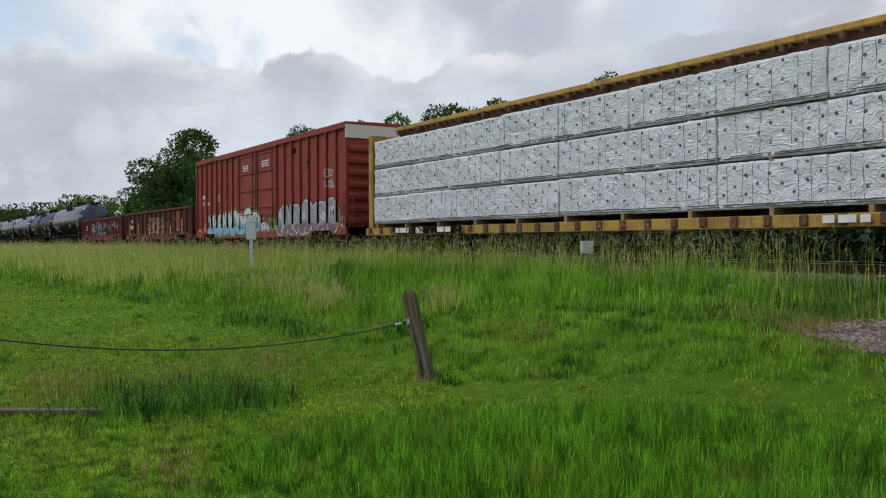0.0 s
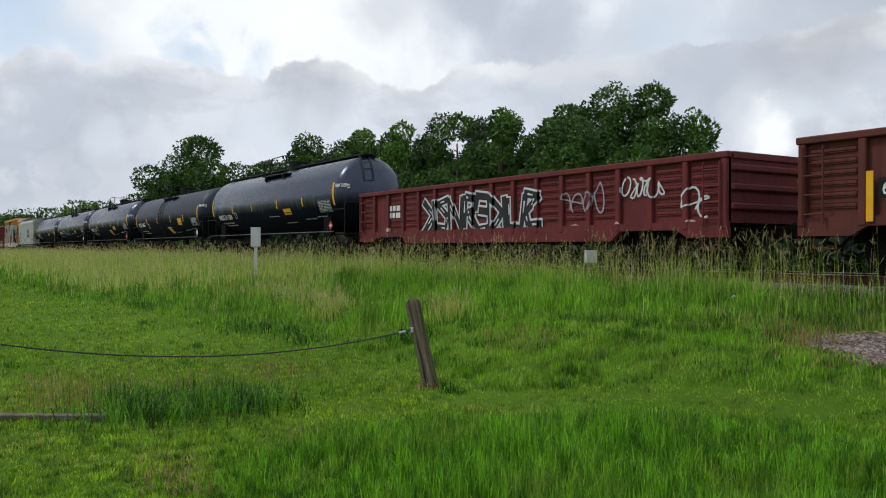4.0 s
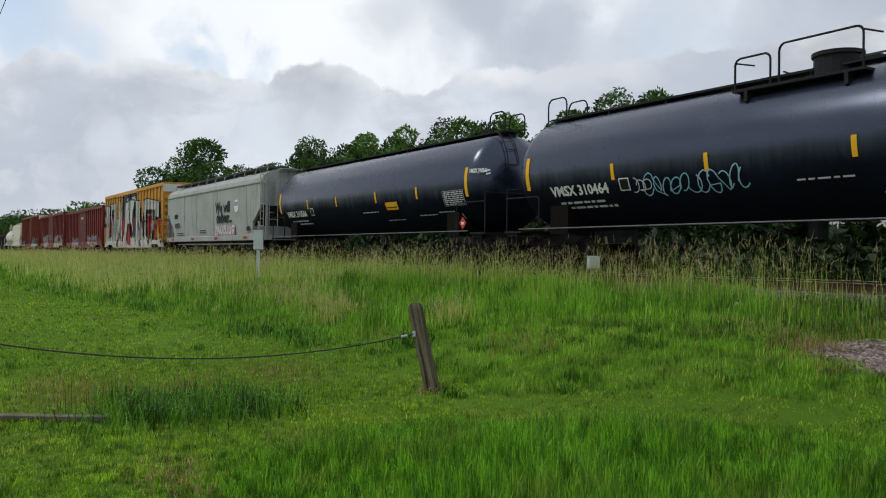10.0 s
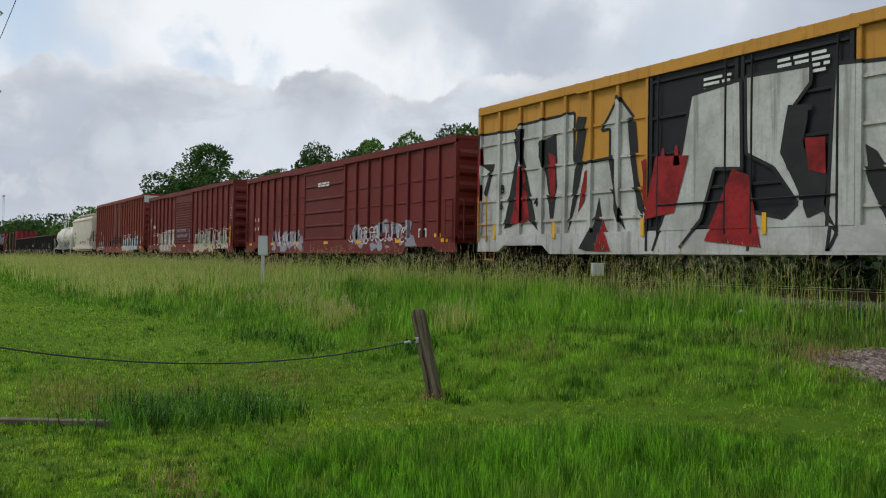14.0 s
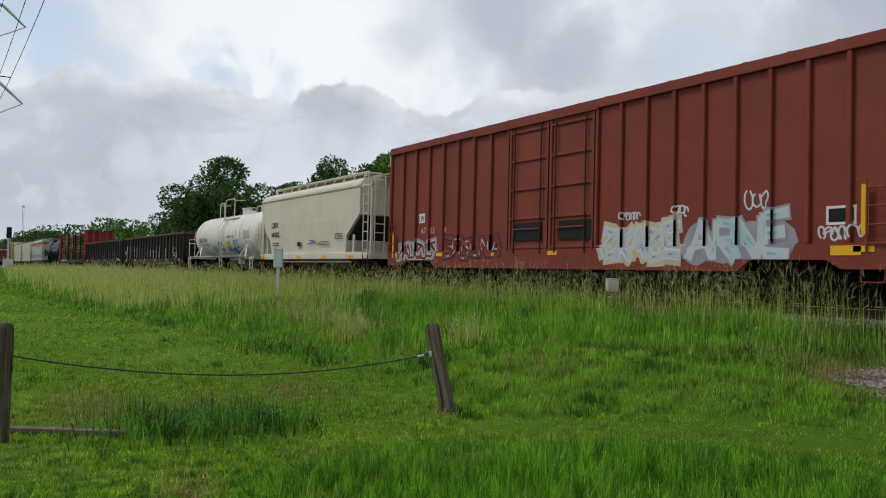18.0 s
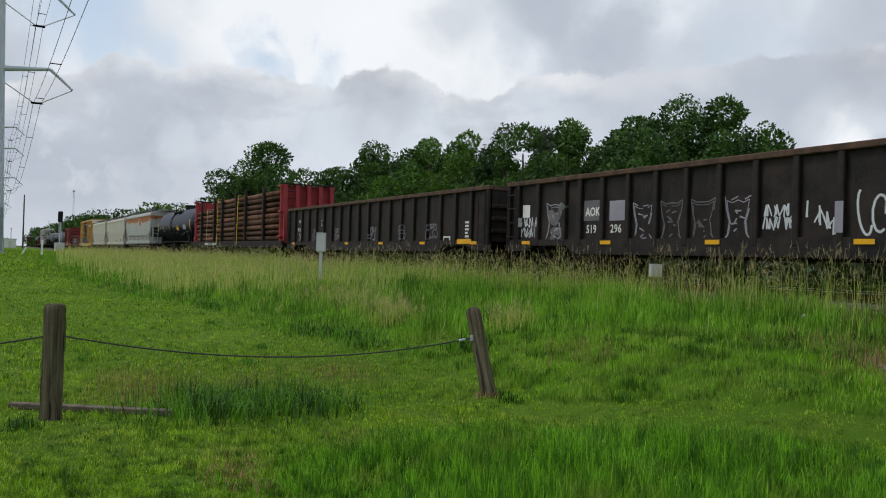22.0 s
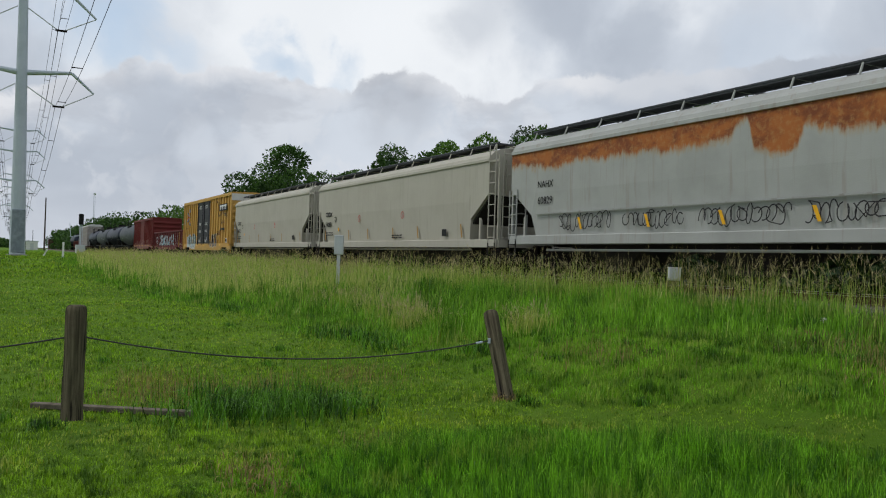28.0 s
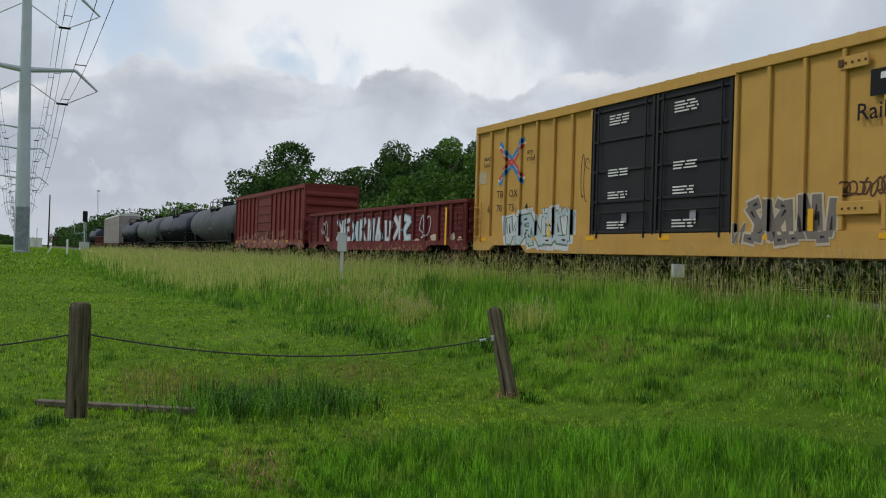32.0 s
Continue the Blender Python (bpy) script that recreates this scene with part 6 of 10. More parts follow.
# -- bulkhead flat car with poles --
def pole_car(label, left, right):
    L = right - left
    car = train_thing("bulkhead_flatcar", label, "flat car", left, right)
    e = L / 2
    red = surface("worn_red_paint", (0.36, 0.045, 0.05), 0.65, (0.20, 0.03, 0.035), 1.4, 0.6, streak=(0.10, 0.03, 0.025))
    dark = surface("dark_brown_deck_steel", (0.018, 0.014, 0.013), 0.8, (0.05, 0.036, 0.03), 2, 0.5)
    wood = surface("treated_pole_timber", (0.185, 0.084, 0.045), 0.75, (0.040, 0.020, 0.014), 1.6, 0.9, fine=25, bump=0.6, random_hue=0.55)
    cut = surface("sawn_pole_end", (0.22, 0.15, 0.10), 0.8, (0.12, 0.08, 0.05), 9, 0.5)
    yellow = surface("yellow_webbing", (0.75, 0.55, 0.03), 0.6, (0.55, 0.4, 0.03), 20, 0.4)
    part("deck", boxed(-e, e, -1.5, 1.5, 0.95, 1.12), dark, car)
    for y in (-1, 1):
        part("side_sill", boxed(-e, e, y * 1.45, y * HALF, 0.78, 1.14, bevel=0.015), dark, car)
    for s in (-1, 1):
        part("bulkhead", boxed(s * (e - 0.50), s * (e - 0.62), -1.42, 1.42, 1.12, 4.25), red, car, "tall red end bulkhead")
        for y in (-1.36, -0.68, 0.0, 0.68, 1.36):
            bm = bmesh.new()
            slab_xz(bm, [(s * e, 1.0), (s * (e - 0.52), 1.0), (s * (e - 0.52), 4.3), (s * (e - 0.24), 4.3)], y - 0.05, y + 0.05)
            part("bulkhead_post", bm, red, car)
            bm = bmesh.new()
            slab_xz(bm, [(s * (e + 0.015), 1.0), (s * (e - 0.04), 1.0), (s * (e - 0.28), 4.31), (s * (e - 0.225), 4.31)], y - 0.11, y + 0.11)
            part("post_flange", bm, red, car)
        for y in (-1, 1):
            part("side_column", tube(bmesh.new(), (s * (e - 0.62), y * 1.40, 1.1), (s * (e - 0.62), y * 1.40, 4.2), 0.16, 10), red, car)
            for z in (1.32, 2.72, 4.14):
                part("column_collar", boxed(s * (e - 0.86), s * (e - 0.34), y * 1.34, y * 1.60, z, z + 0.13, bevel=0.03), red, car)
        for k in range(7):
            part("rung", tube(bmesh.new(), (s * (e - 0.06 - k * 0.028), -1.30, 1.5 + k * 0.4), (s * (e - 0.06 - k * 0.028), -0.72, 1.5 + k * 0.4), 0.015), dark, car)
        part("top_cap", boxed(s * (e - 0.20), s * (e - 0.66), -1.48, 1.48, 4.30, 4.36, bevel=0.01), dark, car, "dark worn top edge")
    r = random.Random(4)
    for x in (-8.8, -4.65, -2.4, 1.37, 3.68, 7.7):
        for y in (-1.52, 1.52):
            part("stake", boxed(x - 0.13, x + 0.13, y - 0.07, y + 0.07, 0.9, 4.28 + r.uniform(-0.05, 0.1), bevel=0.02), dark, car, "dark upright side stake")
    for a, b, rows in ((-11.0, -4.4, 7), (-4.5, e - 1.0, 9)):
        pitch = 0.335 if rows == 7 else 0.325
        for row in range(rows):
            z = 1.31 + row * pitch
            for j in range(9):
                if 0 < row < rows - 1 and 1 < j < 7:
                    continue
                y = -1.29 + j * 0.322
                trim = (r.uniform(0, 0.35), r.uniform(0, 0.35))
                rr, rr2 = r.uniform(0.105, 0.168), r.uniform(0.105, 0.168)
                bm = bmesh.new()
                k = [(a + trim[0], y, z), ((a + b) / 2, y + r.uniform(-0.02, 0.02), z + r.uniform(-0.03, 0.03)), (b - trim[1], y, z + r.uniform(-0.03, 0.03))]
                tube(bm, k[0], k[1], rr, 14, (rr + rr2) / 2), tube(bm, k[1], k[2], (rr + rr2) / 2, 14, rr2)
                part("pole", bm, wood, car, "brown treated timber pole", smooth=True)
    pale = surface("pale_webbing", (0.42, 0.36, 0.22), 0.7, (0.3, 0.26, 0.16), 20, 0.4)
    for x, top, m in ((-6.5, 3.52, pale), (-3.3, 4.10, yellow), (2.15, 4.10, yellow)):
        bm = bmesh.new()
        slab_xz(bm, [(x - 0.04, 0.95), (x + 0.04, 0.95), (x + 0.20, top), (x + 0.12, top)], -1.66, -1.645)
        box(bm, x + 0.12, x + 0.20, -1.65, 1.65, top, top + 0.015)
        part("strap", bm, m, car, "flat tie-down strap")
    part("tag_panel", boxed(-7.2, -3.2, -HALF - 0.012, -HALF, 0.84, 1.08), BLACK_PAINT, car)
    lettering("800304", 0.26, car, -5.9, -HALF - 0.016, 0.87, WHITE_PAINT)
    bars(car, -7.0, -HALF - 0.016, 0.90, 0.9, 1, WHITE_PAINT, 0.13)
    bars(car, -4.9, -HALF - 0.016, 0.98, 1.4, 2, WHITE_PAINT, 0.05)
    running_gear(car, L)
    return car, Side(-HALF)


# -- auto rack --
def auto_rack(label, left, right):
    L = right - left
    car = train_thing("auto_rack_car", label, "auto rack", left, right)
    e = L / 2
    grey = surface("pale_rack_panel", (0.34, 0.32, 0.31), 0.7, (0.22, 0.17, 0.15), 2, 0.6, streak=(0.18, 0.09, 0.06))
    roof = surface("white_rack_roof", (0.66, 0.66, 0.64), 0.6, (0.5, 0.48, 0.45), 1, 0.5)
    part("deck", boxed(-e, e, -1.5, 1.5, 0.8, 1.1), RAIL_RUST, car)
    for s in (-1, 1):
        first = part("side_panel", boxed(0, L / 13 - 0.12, -0.03, 0.03, 1.1, 5.35), grey, car, "perforated steel side panel")
        first.location = (-e + 0.06, s * 1.53, 0)
        for i in range(1, 13):
            again(first, (-e + 0.06 + i * L / 13, s * 1.53, 0))
        for i in range(14):
            part("rack_post", boxed(-e + i * L / 13 - 0.05, -e + i * L / 13 + 0.05, s * 1.5, s * HALF, 1.1, 5.4), grey, car)
        part("end_door", boxed(s * e, s * (e - 0.08), -1.45, 1.45, 1.1, 5.3), grey, car, "closed end door")
    bm = bmesh.new()
    extrude(bm, [(-1.56, 5.35), (1.56, 5.35), (1.5, 5.55), (0.9, 5.78), (-0.9, 5.78), (-1.5, 5.55)], -e, e)
    part("roof", bm, roof, car, "white rounded roof")
    running_gear(car, L)
    return car


# ---- the train, from the lumber car back ----
def make_train():
    red1 = surface("oxide_red_paint", (0.265, 0.046, 0.034), 0.6, (0.18, 0.034, 0.027), 0.8, 0.5, streak=(0.215, 0.045, 0.034))
    red2 = surface("dull_boxcar_red_paint", (0.170, 0.027, 0.023), 0.6, (0.115, 0.022, 0.020), 0.8, 0.5, streak=(0.135, 0.034, 0.029))
    red3 = surface("brownish_red_paint", (0.225, 0.046, 0.031), 0.65, (0.15, 0.033, 0.025), 0.8, 0.5, streak=(0.17, 0.045, 0.033))
    brown = surface("brown_gondola_paint", (0.125, 0.034, 0.026), 0.75, (0.07, 0.024, 0.02), 1.2, 0.7, streak=(0.05, 0.025, 0.02))
    maroon = surface("maroon_gondola_paint", (0.16, 0.03, 0.03), 0.75, (0.08, 0.022, 0.022), 1.2, 0.6, streak=(0.06, 0.025, 0.02))
    black = surface("black_gondola_paint", (0.010, 0.009, 0.009), 0.62, (0.040, 0.029, 0.024), 1.6, 0.8, fine=18, streak=(0.050, 0.036, 0.029), bump=0.3)
    worn_rim = surface("worn_black_rim", (0.050, 0.034, 0.026), 0.85, (0.14, 0.080, 0.055), 2.5, 0.9, fine=25)
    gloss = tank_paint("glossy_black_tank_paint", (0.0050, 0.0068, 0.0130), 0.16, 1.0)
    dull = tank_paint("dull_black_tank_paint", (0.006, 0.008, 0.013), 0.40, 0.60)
    yellow = surface("boxcar_yellow_paint", (0.56, 0.275, 0.046), 0.6, (0.43, 0.20, 0.04), 0.9, 0.5, streak=(0.30, 0.15, 0.04))
    cap = surface("pale_end_paint", (0.62, 0.61, 0.57), 0.6, (0.48, 0.46, 0.42), 2, 0.4)
    grey = surface("pale_grey_hopper_paint", (0.36, 0.375, 0.36), 0.6, (0.26, 0.26, 0.24), 0.7, 0.65, streak=(0.20, 0.18, 0.145))
    cream = surface("cream_hopper_paint", (0.64, 0.58, 0.485), 0.6, (0.54, 0.47, 0.38), 0.7, 0.5, streak=(0.52, 0.435, 0.335))
    white = surface("white_tank_paint", (0.70, 0.67, 0.61), 0.5, (0.56, 0.51, 0.44), 0.9, 0.5, streak=(0.48, 0.42, 0.34), bump=0.04, spec=0.4)
    dirt = surface("dark_hopper_steel", (0.022, 0.020, 0.019), 0.85, (0.05, 0.044, 0.038), 2, 0.5)
    grating = surface("roof_grating", (0.05, 0.055, 0.065), 0.7, (0.11, 0.11, 0.12), 14, 0.6)
    red2d = surface("darker_door_red_paint", (0.145, 0.025, 0.022), 0.65, (0.095, 0.021, 0.019), 1.0, 0.5, streak=(0.12, 0.032, 0.028))
    yellow2 = surface("lighter_boxcar_yellow_paint", (0.53, 0.315, 0.078), 0.65, (0.43, 0.245, 0.060), 0.9, 0.5, streak=(0.44, 0.25, 0.08))
    grey_rust = rusty_paint("worn_grey_hopper_paint")
    pale_cream = surface("pale_cream_hopper_paint", (0.43, 0.41, 0.345), 0.6, (0.365, 0.34, 0.28), 0.7, 0.5, streak=(0.365, 0.345, 0.285))
    dull2 = surface("dusty_grey_tank_paint", (0.075, 0.085, 0.095), 0.6, (0.045, 0.05, 0.055), 0.8, 0.5)
    black_door = surface("black_door_paint", (0.014, 0.014, 0.017), 0.5, (0.035, 0.033, 0.033), 1.3, 0.4)

    white_mark = SPRAY_WHITE
    lumber, side = lumber_car("yellow center-beam flat car loaded with white-wrapped lumber packs", -26.8, -3.6)
    bars(lumber, 6.2, -HALF - 0.06, 0.76, 0.9, 1, WHITE_PAINT, 0.14, seed=3)
    part("number_board", boxed(-9.5, -5.4, -HALF - 0.056, -HALF - 0.05, 0.70, 0.94), STEEL_DARK, lumber, "dark grimy stretch of the sill")
    lettering("862", 0.26, lumber, -8.05, -HALF - 0.060, 0.73, WHITE_PAINT, 0.006, 1.15)
    bars(lumber, -9.35, -HALF - 0.060, 0.75, 0.85, 1, WHITE_PAINT, 0.16)
    bars(lumber, -6.75, -HALF - 0.060, 0.75, 0.75, 1, WHITE_PAINT, 0.16, seed=5)

    # tall red boxcar
    car, side, xs = boxcar("tall oxide-red boxcar with graffiti along its lower side", -47.3, -28.4, 5.1, red1, red1, (9, 9), (-2.5, 2.4, "plug", red1), cap)
    bars(car, -8.5, side.panel - 0.006, 2.84, 0.45, 1, WHITE_PAINT, 0.19, name="road_mark")
    lettering("472", 0.27, car, -8.52, side.panel - 0.006, 2.48, WHITE_PAINT, 0.004)
    lettering("766", 0.27, car, -7.66, side.panel - 0.006, 2.47, WHITE_PAINT, 0.004)
    bars(car, -1.75, side.panel - 0.09, 4.1, 0.75, 3, WHITE_PAINT, 0.06, 0.05, 5)
    bars(car, 0.75, side.panel - 0.09, 4.15, 0.95, 3, WHITE_PAINT, 0.06, 0.05, 6)
    bubble_letters(car, side, -6.9, 0.5, 0.75, 2.05, SPRAY_WHITE, SPRAY_BLUE, SPRAY_BLACK, 4, surface_once("olive"), 7)
    spray(car, side, [blob(x, z, 0.5, 0.6, random.Random(int(x * 9)), 14, 0.2) for x, z in ((-7.1, 1.1), (-6.8, 1.5), (-6.5, 0.95))], SPRAY_BLUE, 0.002)
    bubble_letters(car, side, 2.6, 8.7, 0.72, 2.12, SPRAY_GREY, surface_once("mauve"), SPRAY_WHITE, 7, SPRAY_BLACK, 5, 0.35)
    spray(car, side, [blob(x, z, 0.3, 0.55, random.Random(int(x * 9)), 14, 0.2) for x, z in ((2.9, 1.7), (3.4, 1.3), (5.4, 1.6), (7.3, 1.5))], SPRAY_PALE, 0.024)
    r = random.Random(44)
    spikes = [stroke(2.15, 1.25, 2.15 + d * math.cos(a), 1.25 + d * math.sin(a), 0.26, 0.04) for a, d in ((i * 0.48 + r.uniform(-0.15, 0.15), r.uniform(0.3, 0.75)) for i in range(13))]
    spray(car, side, spikes, surface_once("lime"), 0.003, "graffiti", "spiky lime-green spray")
    spray(car, side, [stroke(2.0 + r.uniform(-0.2, 0.3), 1.0 + r.uniform(0, 0.5), 2.0 + r.uniform(-0.2, 0.4), 1.0 + r.uniform(0, 0.6), 0.05, 0.03) for _ in range(9)], SPRAY_BLACK, 0.009)
    letters(car, side, 0.6, 1.7, 0.95, 1.35, SPRAY_WHITE, SPRAY_BLACK, 8)
    tag_scrawl(car, side, 7.65, 3.0, 0.5, 0.30, SPRAY_WHITE, 2, 0.03), tag_scrawl(car, side, 7.45, 2.55, 0.85, 0.36, SPRAY_WHITE, 3, 0.03)
    tag_scrawl(car, side, 5.6, 3.4, 0.35, 0.45, SPRAY_BLACK, 14, 0.06)
    tag_scrawl(car, side, 8.95, 1.0, 0.4, 0.5, SPRAY_WHITE, 12, 0.05)
    tag_scrawl(car, side, -8.2, 1.1, 0.5, 0.5, SPRAY_WHITE, 15, 0.04), tag_scrawl(car, side, -7.5, 1.5, 0.45, 0.4, SPRAY_WHITE, 16, 0.04)
    fade_wash(car, side, -0.5, 2.6, 1.0, 1.6, SPRAY_GREY, 9, 30, 0.35)
    part("lock_plate", boxed(4.3, 4.55, side.panel - 0.05, side.panel, 4.25, 4.45, bevel=0.01), STEEL_DARK, car, "small dark bracket high on the side")
    part("class_mark", boxed(-5.82, -5.54, side.panel - 0.006, side.panel, 2.62, 2.92), WHITE_PAINT, car, "white framed class mark")
    part("class_field", boxed(-5.78, -5.58, side.panel - 0.009, side.panel - 0.006, 2.66, 2.88), red1, car)
    part("data_panel", boxed(8.0, 8.55, side.panel - 0.012, side.panel, 1.45, 1.82), WHITE_PAINT, car)
    part("data_field", boxed(8.06, 8.49, side.panel - 0.016, side.panel - 0.012, 1.52, 1.75), BLACK_PAINT, car)
    strip_patch(car, 7.9, 0.95, 0.7, 0.22)

    # two gondolas
    car, side, xs = gondola("brown ribbed steel gondola car with faded graffiti", -64.8, -48.2, 2.58, brown, 15, True)
    part("number_panel", boxed(-6.45, -5.85, -HALF - 0.022, -HALF - 0.01, 1.78, 2.14), BLACK_PAINT, car)
    part("number_panel", boxed(-6.72, -5.50, -HALF - 0.022, -HALF - 0.01, 1.36, 1.72), BLACK_PAINT, car)
    bars(car, -6.35, -HALF - 0.026, 1.85, 0.42, 1, WHITE_PAINT, 0.2, seed=8, name="road_mark")
    lettering("641829", 0.33, car, -6.66, -HALF - 0.026, 1.43, WHITE_PAINT, 0.004, 0.88)
    for x in (-6.95, -4.48, -1.38, 0.71, 3.82, 6.29):
        strip_patch(car, x, 0.97, 0.13, 0.88 if abs(x) > 4 else 0.5, y=-HALF - 0.012)
    part("plain_panel", boxed(4.98, 5.92, side.panel - 0.035, side.panel, 0.98, 2.34, bevel=0.01), red1, car, "smooth oxide-red panel")
    fade_wash(car, side, -2.1, 5.0, 1.05, 2.05, surface_once("old_pink"), 21, 14, 0.4)
    fade_wash(car, side, -2.0, 2.4, 1.0, 1.75, RUST_PALE, 22, 34, 0.4)
    fade_wash(car, side, -1.9, 3.4, 0.98, 1.2, SPRAY_CREAM, 23, 24, 0.35)
    r = random.Random(24)
    worn = [blob(r.gauss(0.1, 1.2), 1.16 + 0.125 * r.randint(0, 7), r.uniform(0.15, 0.5), r.uniform(0.06, 0.12), r, 12, 0.3) for _ in range(110)]
    spray(car, side, worn, RUST_PALE, 0.003, "worn_paint", "pale worn paint on the ridges")
    spray(car, side, [blob(r.gauss(0.3, 1.3), r.uniform(0.98, 1.14), r.uniform(0.1, 0.4), r.uniform(0.06, 0.2), r, 14, 0.3) for _ in range(40)], RUST_PALE, 0.003, "worn_paint", "pale worn paint along the sill")
    tag_scrawl(car, side, -1.6, 1.2, 2.9, 0.8, RUST_PALE, 25, 0.02)
    tag_scrawl(car, side, 2.2, 1.4, 1.6, 0.4, surface_once("old_pink"), 26, 0.035)
    ring = [(5.44 + 0.36 * math.cos(i * 0.2618), 1.72 + 0.40 * math.sin(i * 0.2618)) for i in range(25)]
    spray(car, Side(side.panel - 0.035), [stroke(*a, *b, 0.022) for a, b in zip(ring, ring[1:])], surface_once("old_pink"), 0.008)
    part("data_panel", boxed(5.22, 5.72, side.panel - 0.045, side.panel - 0.035, 1.02, 1.26), WHITE_PAINT, car)
    part("data_panel", boxed(5.25, 5.69, side.panel - 0.048, side.panel - 0.045, 1.05, 1.23), BLACK_PAINT, car)
    car, side, xs = gondola("shorter maroon steel gondola car with faded graffiti", -82.8, -66.4, 2.5, maroon, 17, True)
    bars(car, -6.1, side.panel - 0.01, 1.78, 0.8, 2, WHITE_PAINT, 0.18, 0.06, 4)
    letters(car, side, -3.7, 2.2, 1.0, 2.0, SPRAY_BLACK, SPRAY_WHITE, 31, SPRAY_WHITE)
    tag_scrawl(car, side, 3.0, 1.3, 1.6, 0.8, SPRAY_GREY, 32)
    tag_scrawl(car, side, 5.2, 1.65, 1.3, 0.5, SPRAY_WHITE, 33)
    tag_scrawl(car, side, 7.0, 1.1, 0.8, 0.7, SPRAY_WHITE, 34)
    fade_wash(car, side, -7.5, 7.8, 0.85, 1.15, SPRAY_CREAM, 35, 30)

    # five black tank cars
    names = ("VMSX 311509", "TILX 364017", "VMSX 311529", "VMSX 310464", "VMSX 310566")
    spans = ((-101.6, -84.3), (-119.7, -102.6), (-138.4, -120.85), (-156.9, -139.5), (-174.9, -157.9))
    for i, (a, b) in enumerate(spans):
        odd = i == 1
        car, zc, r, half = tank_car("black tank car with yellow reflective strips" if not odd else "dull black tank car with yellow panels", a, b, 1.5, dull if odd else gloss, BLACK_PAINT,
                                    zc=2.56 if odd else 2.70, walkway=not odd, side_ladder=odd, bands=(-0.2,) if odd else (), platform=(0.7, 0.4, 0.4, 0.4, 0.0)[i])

        def face(z):
            q = math.asin(max(-1, min(1, (z - zc) / r)))
            return -r * math.cos(q) - 0.012, 90 - math.degrees(q)

        y, turn = face(2.08)
        lettering(names[i], 0.37, car, -6.75, y, 2.0, WHITE_PAINT, 0.013, 0.98, rx=turn)
        part("class_mark", on_shell(-4.28, -3.95, -27, -15, r, zc), WHITE_PAINT, car, "white framed class mark")
        part("class_field", on_shell(-4.25, -3.98, -26, -16, r + 0.004, zc), BLACK_PAINT, car)
        for x0, x1, a0, a1 in ((-6.6, -4.9, -37, -34.5), (-6.6, -4.6, -43, -40.5), (2.0, 3.2, -45, -43.5), (4.3, 5.4, -40, -38.6), (5.6, 6.5, -37, -35.6), (0.4, 1.6, -30, -28.6)):
            x = x0
            q = random.Random(int(x0 * 10) + i)
            while x < x1:
                w = q.uniform(0.1, 0.35)
                part("small_lettering", on_shell(x, min(x + w, x1), a0, a1, r, zc, 1), SPRAY_WHITE, car)
                x += w + 0.06
        part("warning_panel", on_shell(3.3 if odd else 2.3, 4.1 if odd else 3.15, -28 if not odd else -24, -17 if not odd else -8, r, zc), YELLOW_STRIP, car, "yellow warning panel")
        bm = on_shell(3.36 if odd else 2.36, 4.04 if odd else 3.09, -25 if not odd else -20, -23.5 if not odd else -18.5, r + 0.004, zc)
        part("panel_writing", bm, BLACK_PAINT, car)
        if i in (1, 2):
            bm = bmesh.new()
            rows_ = []
            for j in range(6):
                q = radians(-27 - j * 4.0)
                yy, zz, dx = -(r + 0.008) * math.cos(q), zc + (r + 0.008) * math.sin(q), j * 0.06
                rows_.append((bm.verts.new((0.6 + dx, yy, zz)), bm.verts.new((1.22 + dx, yy, zz))))
            for (p, q), (u, v) in zip(rows_, rows_[1:]):
                bm.faces.new((p, q, v, u))
            part("warning_panel", bm, YELLOW_STRIP, car, "slanted yellow warning panel")
        board = part("data_table", on_shell(6.12, 7.32 if not odd else 7.7, -29, -10, r, zc), SPRAY_GREY, car, "grey framed data table")
        part("table_field", on_shell(6.15, 7.29 if not odd else 7.67, -28.3, -10.7, r + 0.003, zc), BLACK_PAINT, board)
        for j in range(7):
            q, x = random.Random(40 + j + i), 6.2
            while x < 7.2:
                w = q.uniform(0.10, 0.30)
                part("table_line", on_shell(x, min(x + w, 7.26), -27.2 + j * 2.4, -26.0 + j * 2.4, r + 0.006, zc, 1), SPRAY_WHITE, board, "white stencilled data line")
                x += w + 0.05
        y_, turn_ = face(2.95)
        lettering(names[i], 0.19, car, half - 0.66, y_ - 0.012, 2.90, WHITE_PAINT, 0.006, 0.6, rx=turn_).rotation_euler.z = 0.34
        part("frame_mark", on_shell(6.3, 6.85, -48, -40, r, zc), SPRAY_WHITE, car)
        part("frame_field", on_shell(6.34, 6.81, -47, -41, r + 0.004, zc), BLACK_PAINT, car)
        q = radians(-56)
        bm = bmesh.new()
        slab_xz(bm, [(7.0, 0), (7.19, -0.19), (7.38, 0), (7.19, 0.19)], -0.004, 0.004)
        placard = part("placard", bm, PLACARD_RED if i % 2 == 0 else WHITE_PAINT, car, "diamond hazard placard")
        placard.location = (0, -1.38, 1.42)
        part("placard_field", boxed(7.11, 7.27, -0.008, -0.004, -0.05, 0.03), WHITE_PAINT, placard)
        bars(car, half - 0.35, -1.15, 2.95, 0.3, 2, SPRAY_WHITE, 0.05, 0.05, 40 + i)
        if i == 3:
            shell_scrawl(car, -3.5, 2.9, -36, -13, r, zc, SPRAY_BLUE, 5, 0.03)
            shell_scrawl(car, -3.9, 0.6, -30, -16, r, zc, SPRAY_WHITE, 6, 0.025)

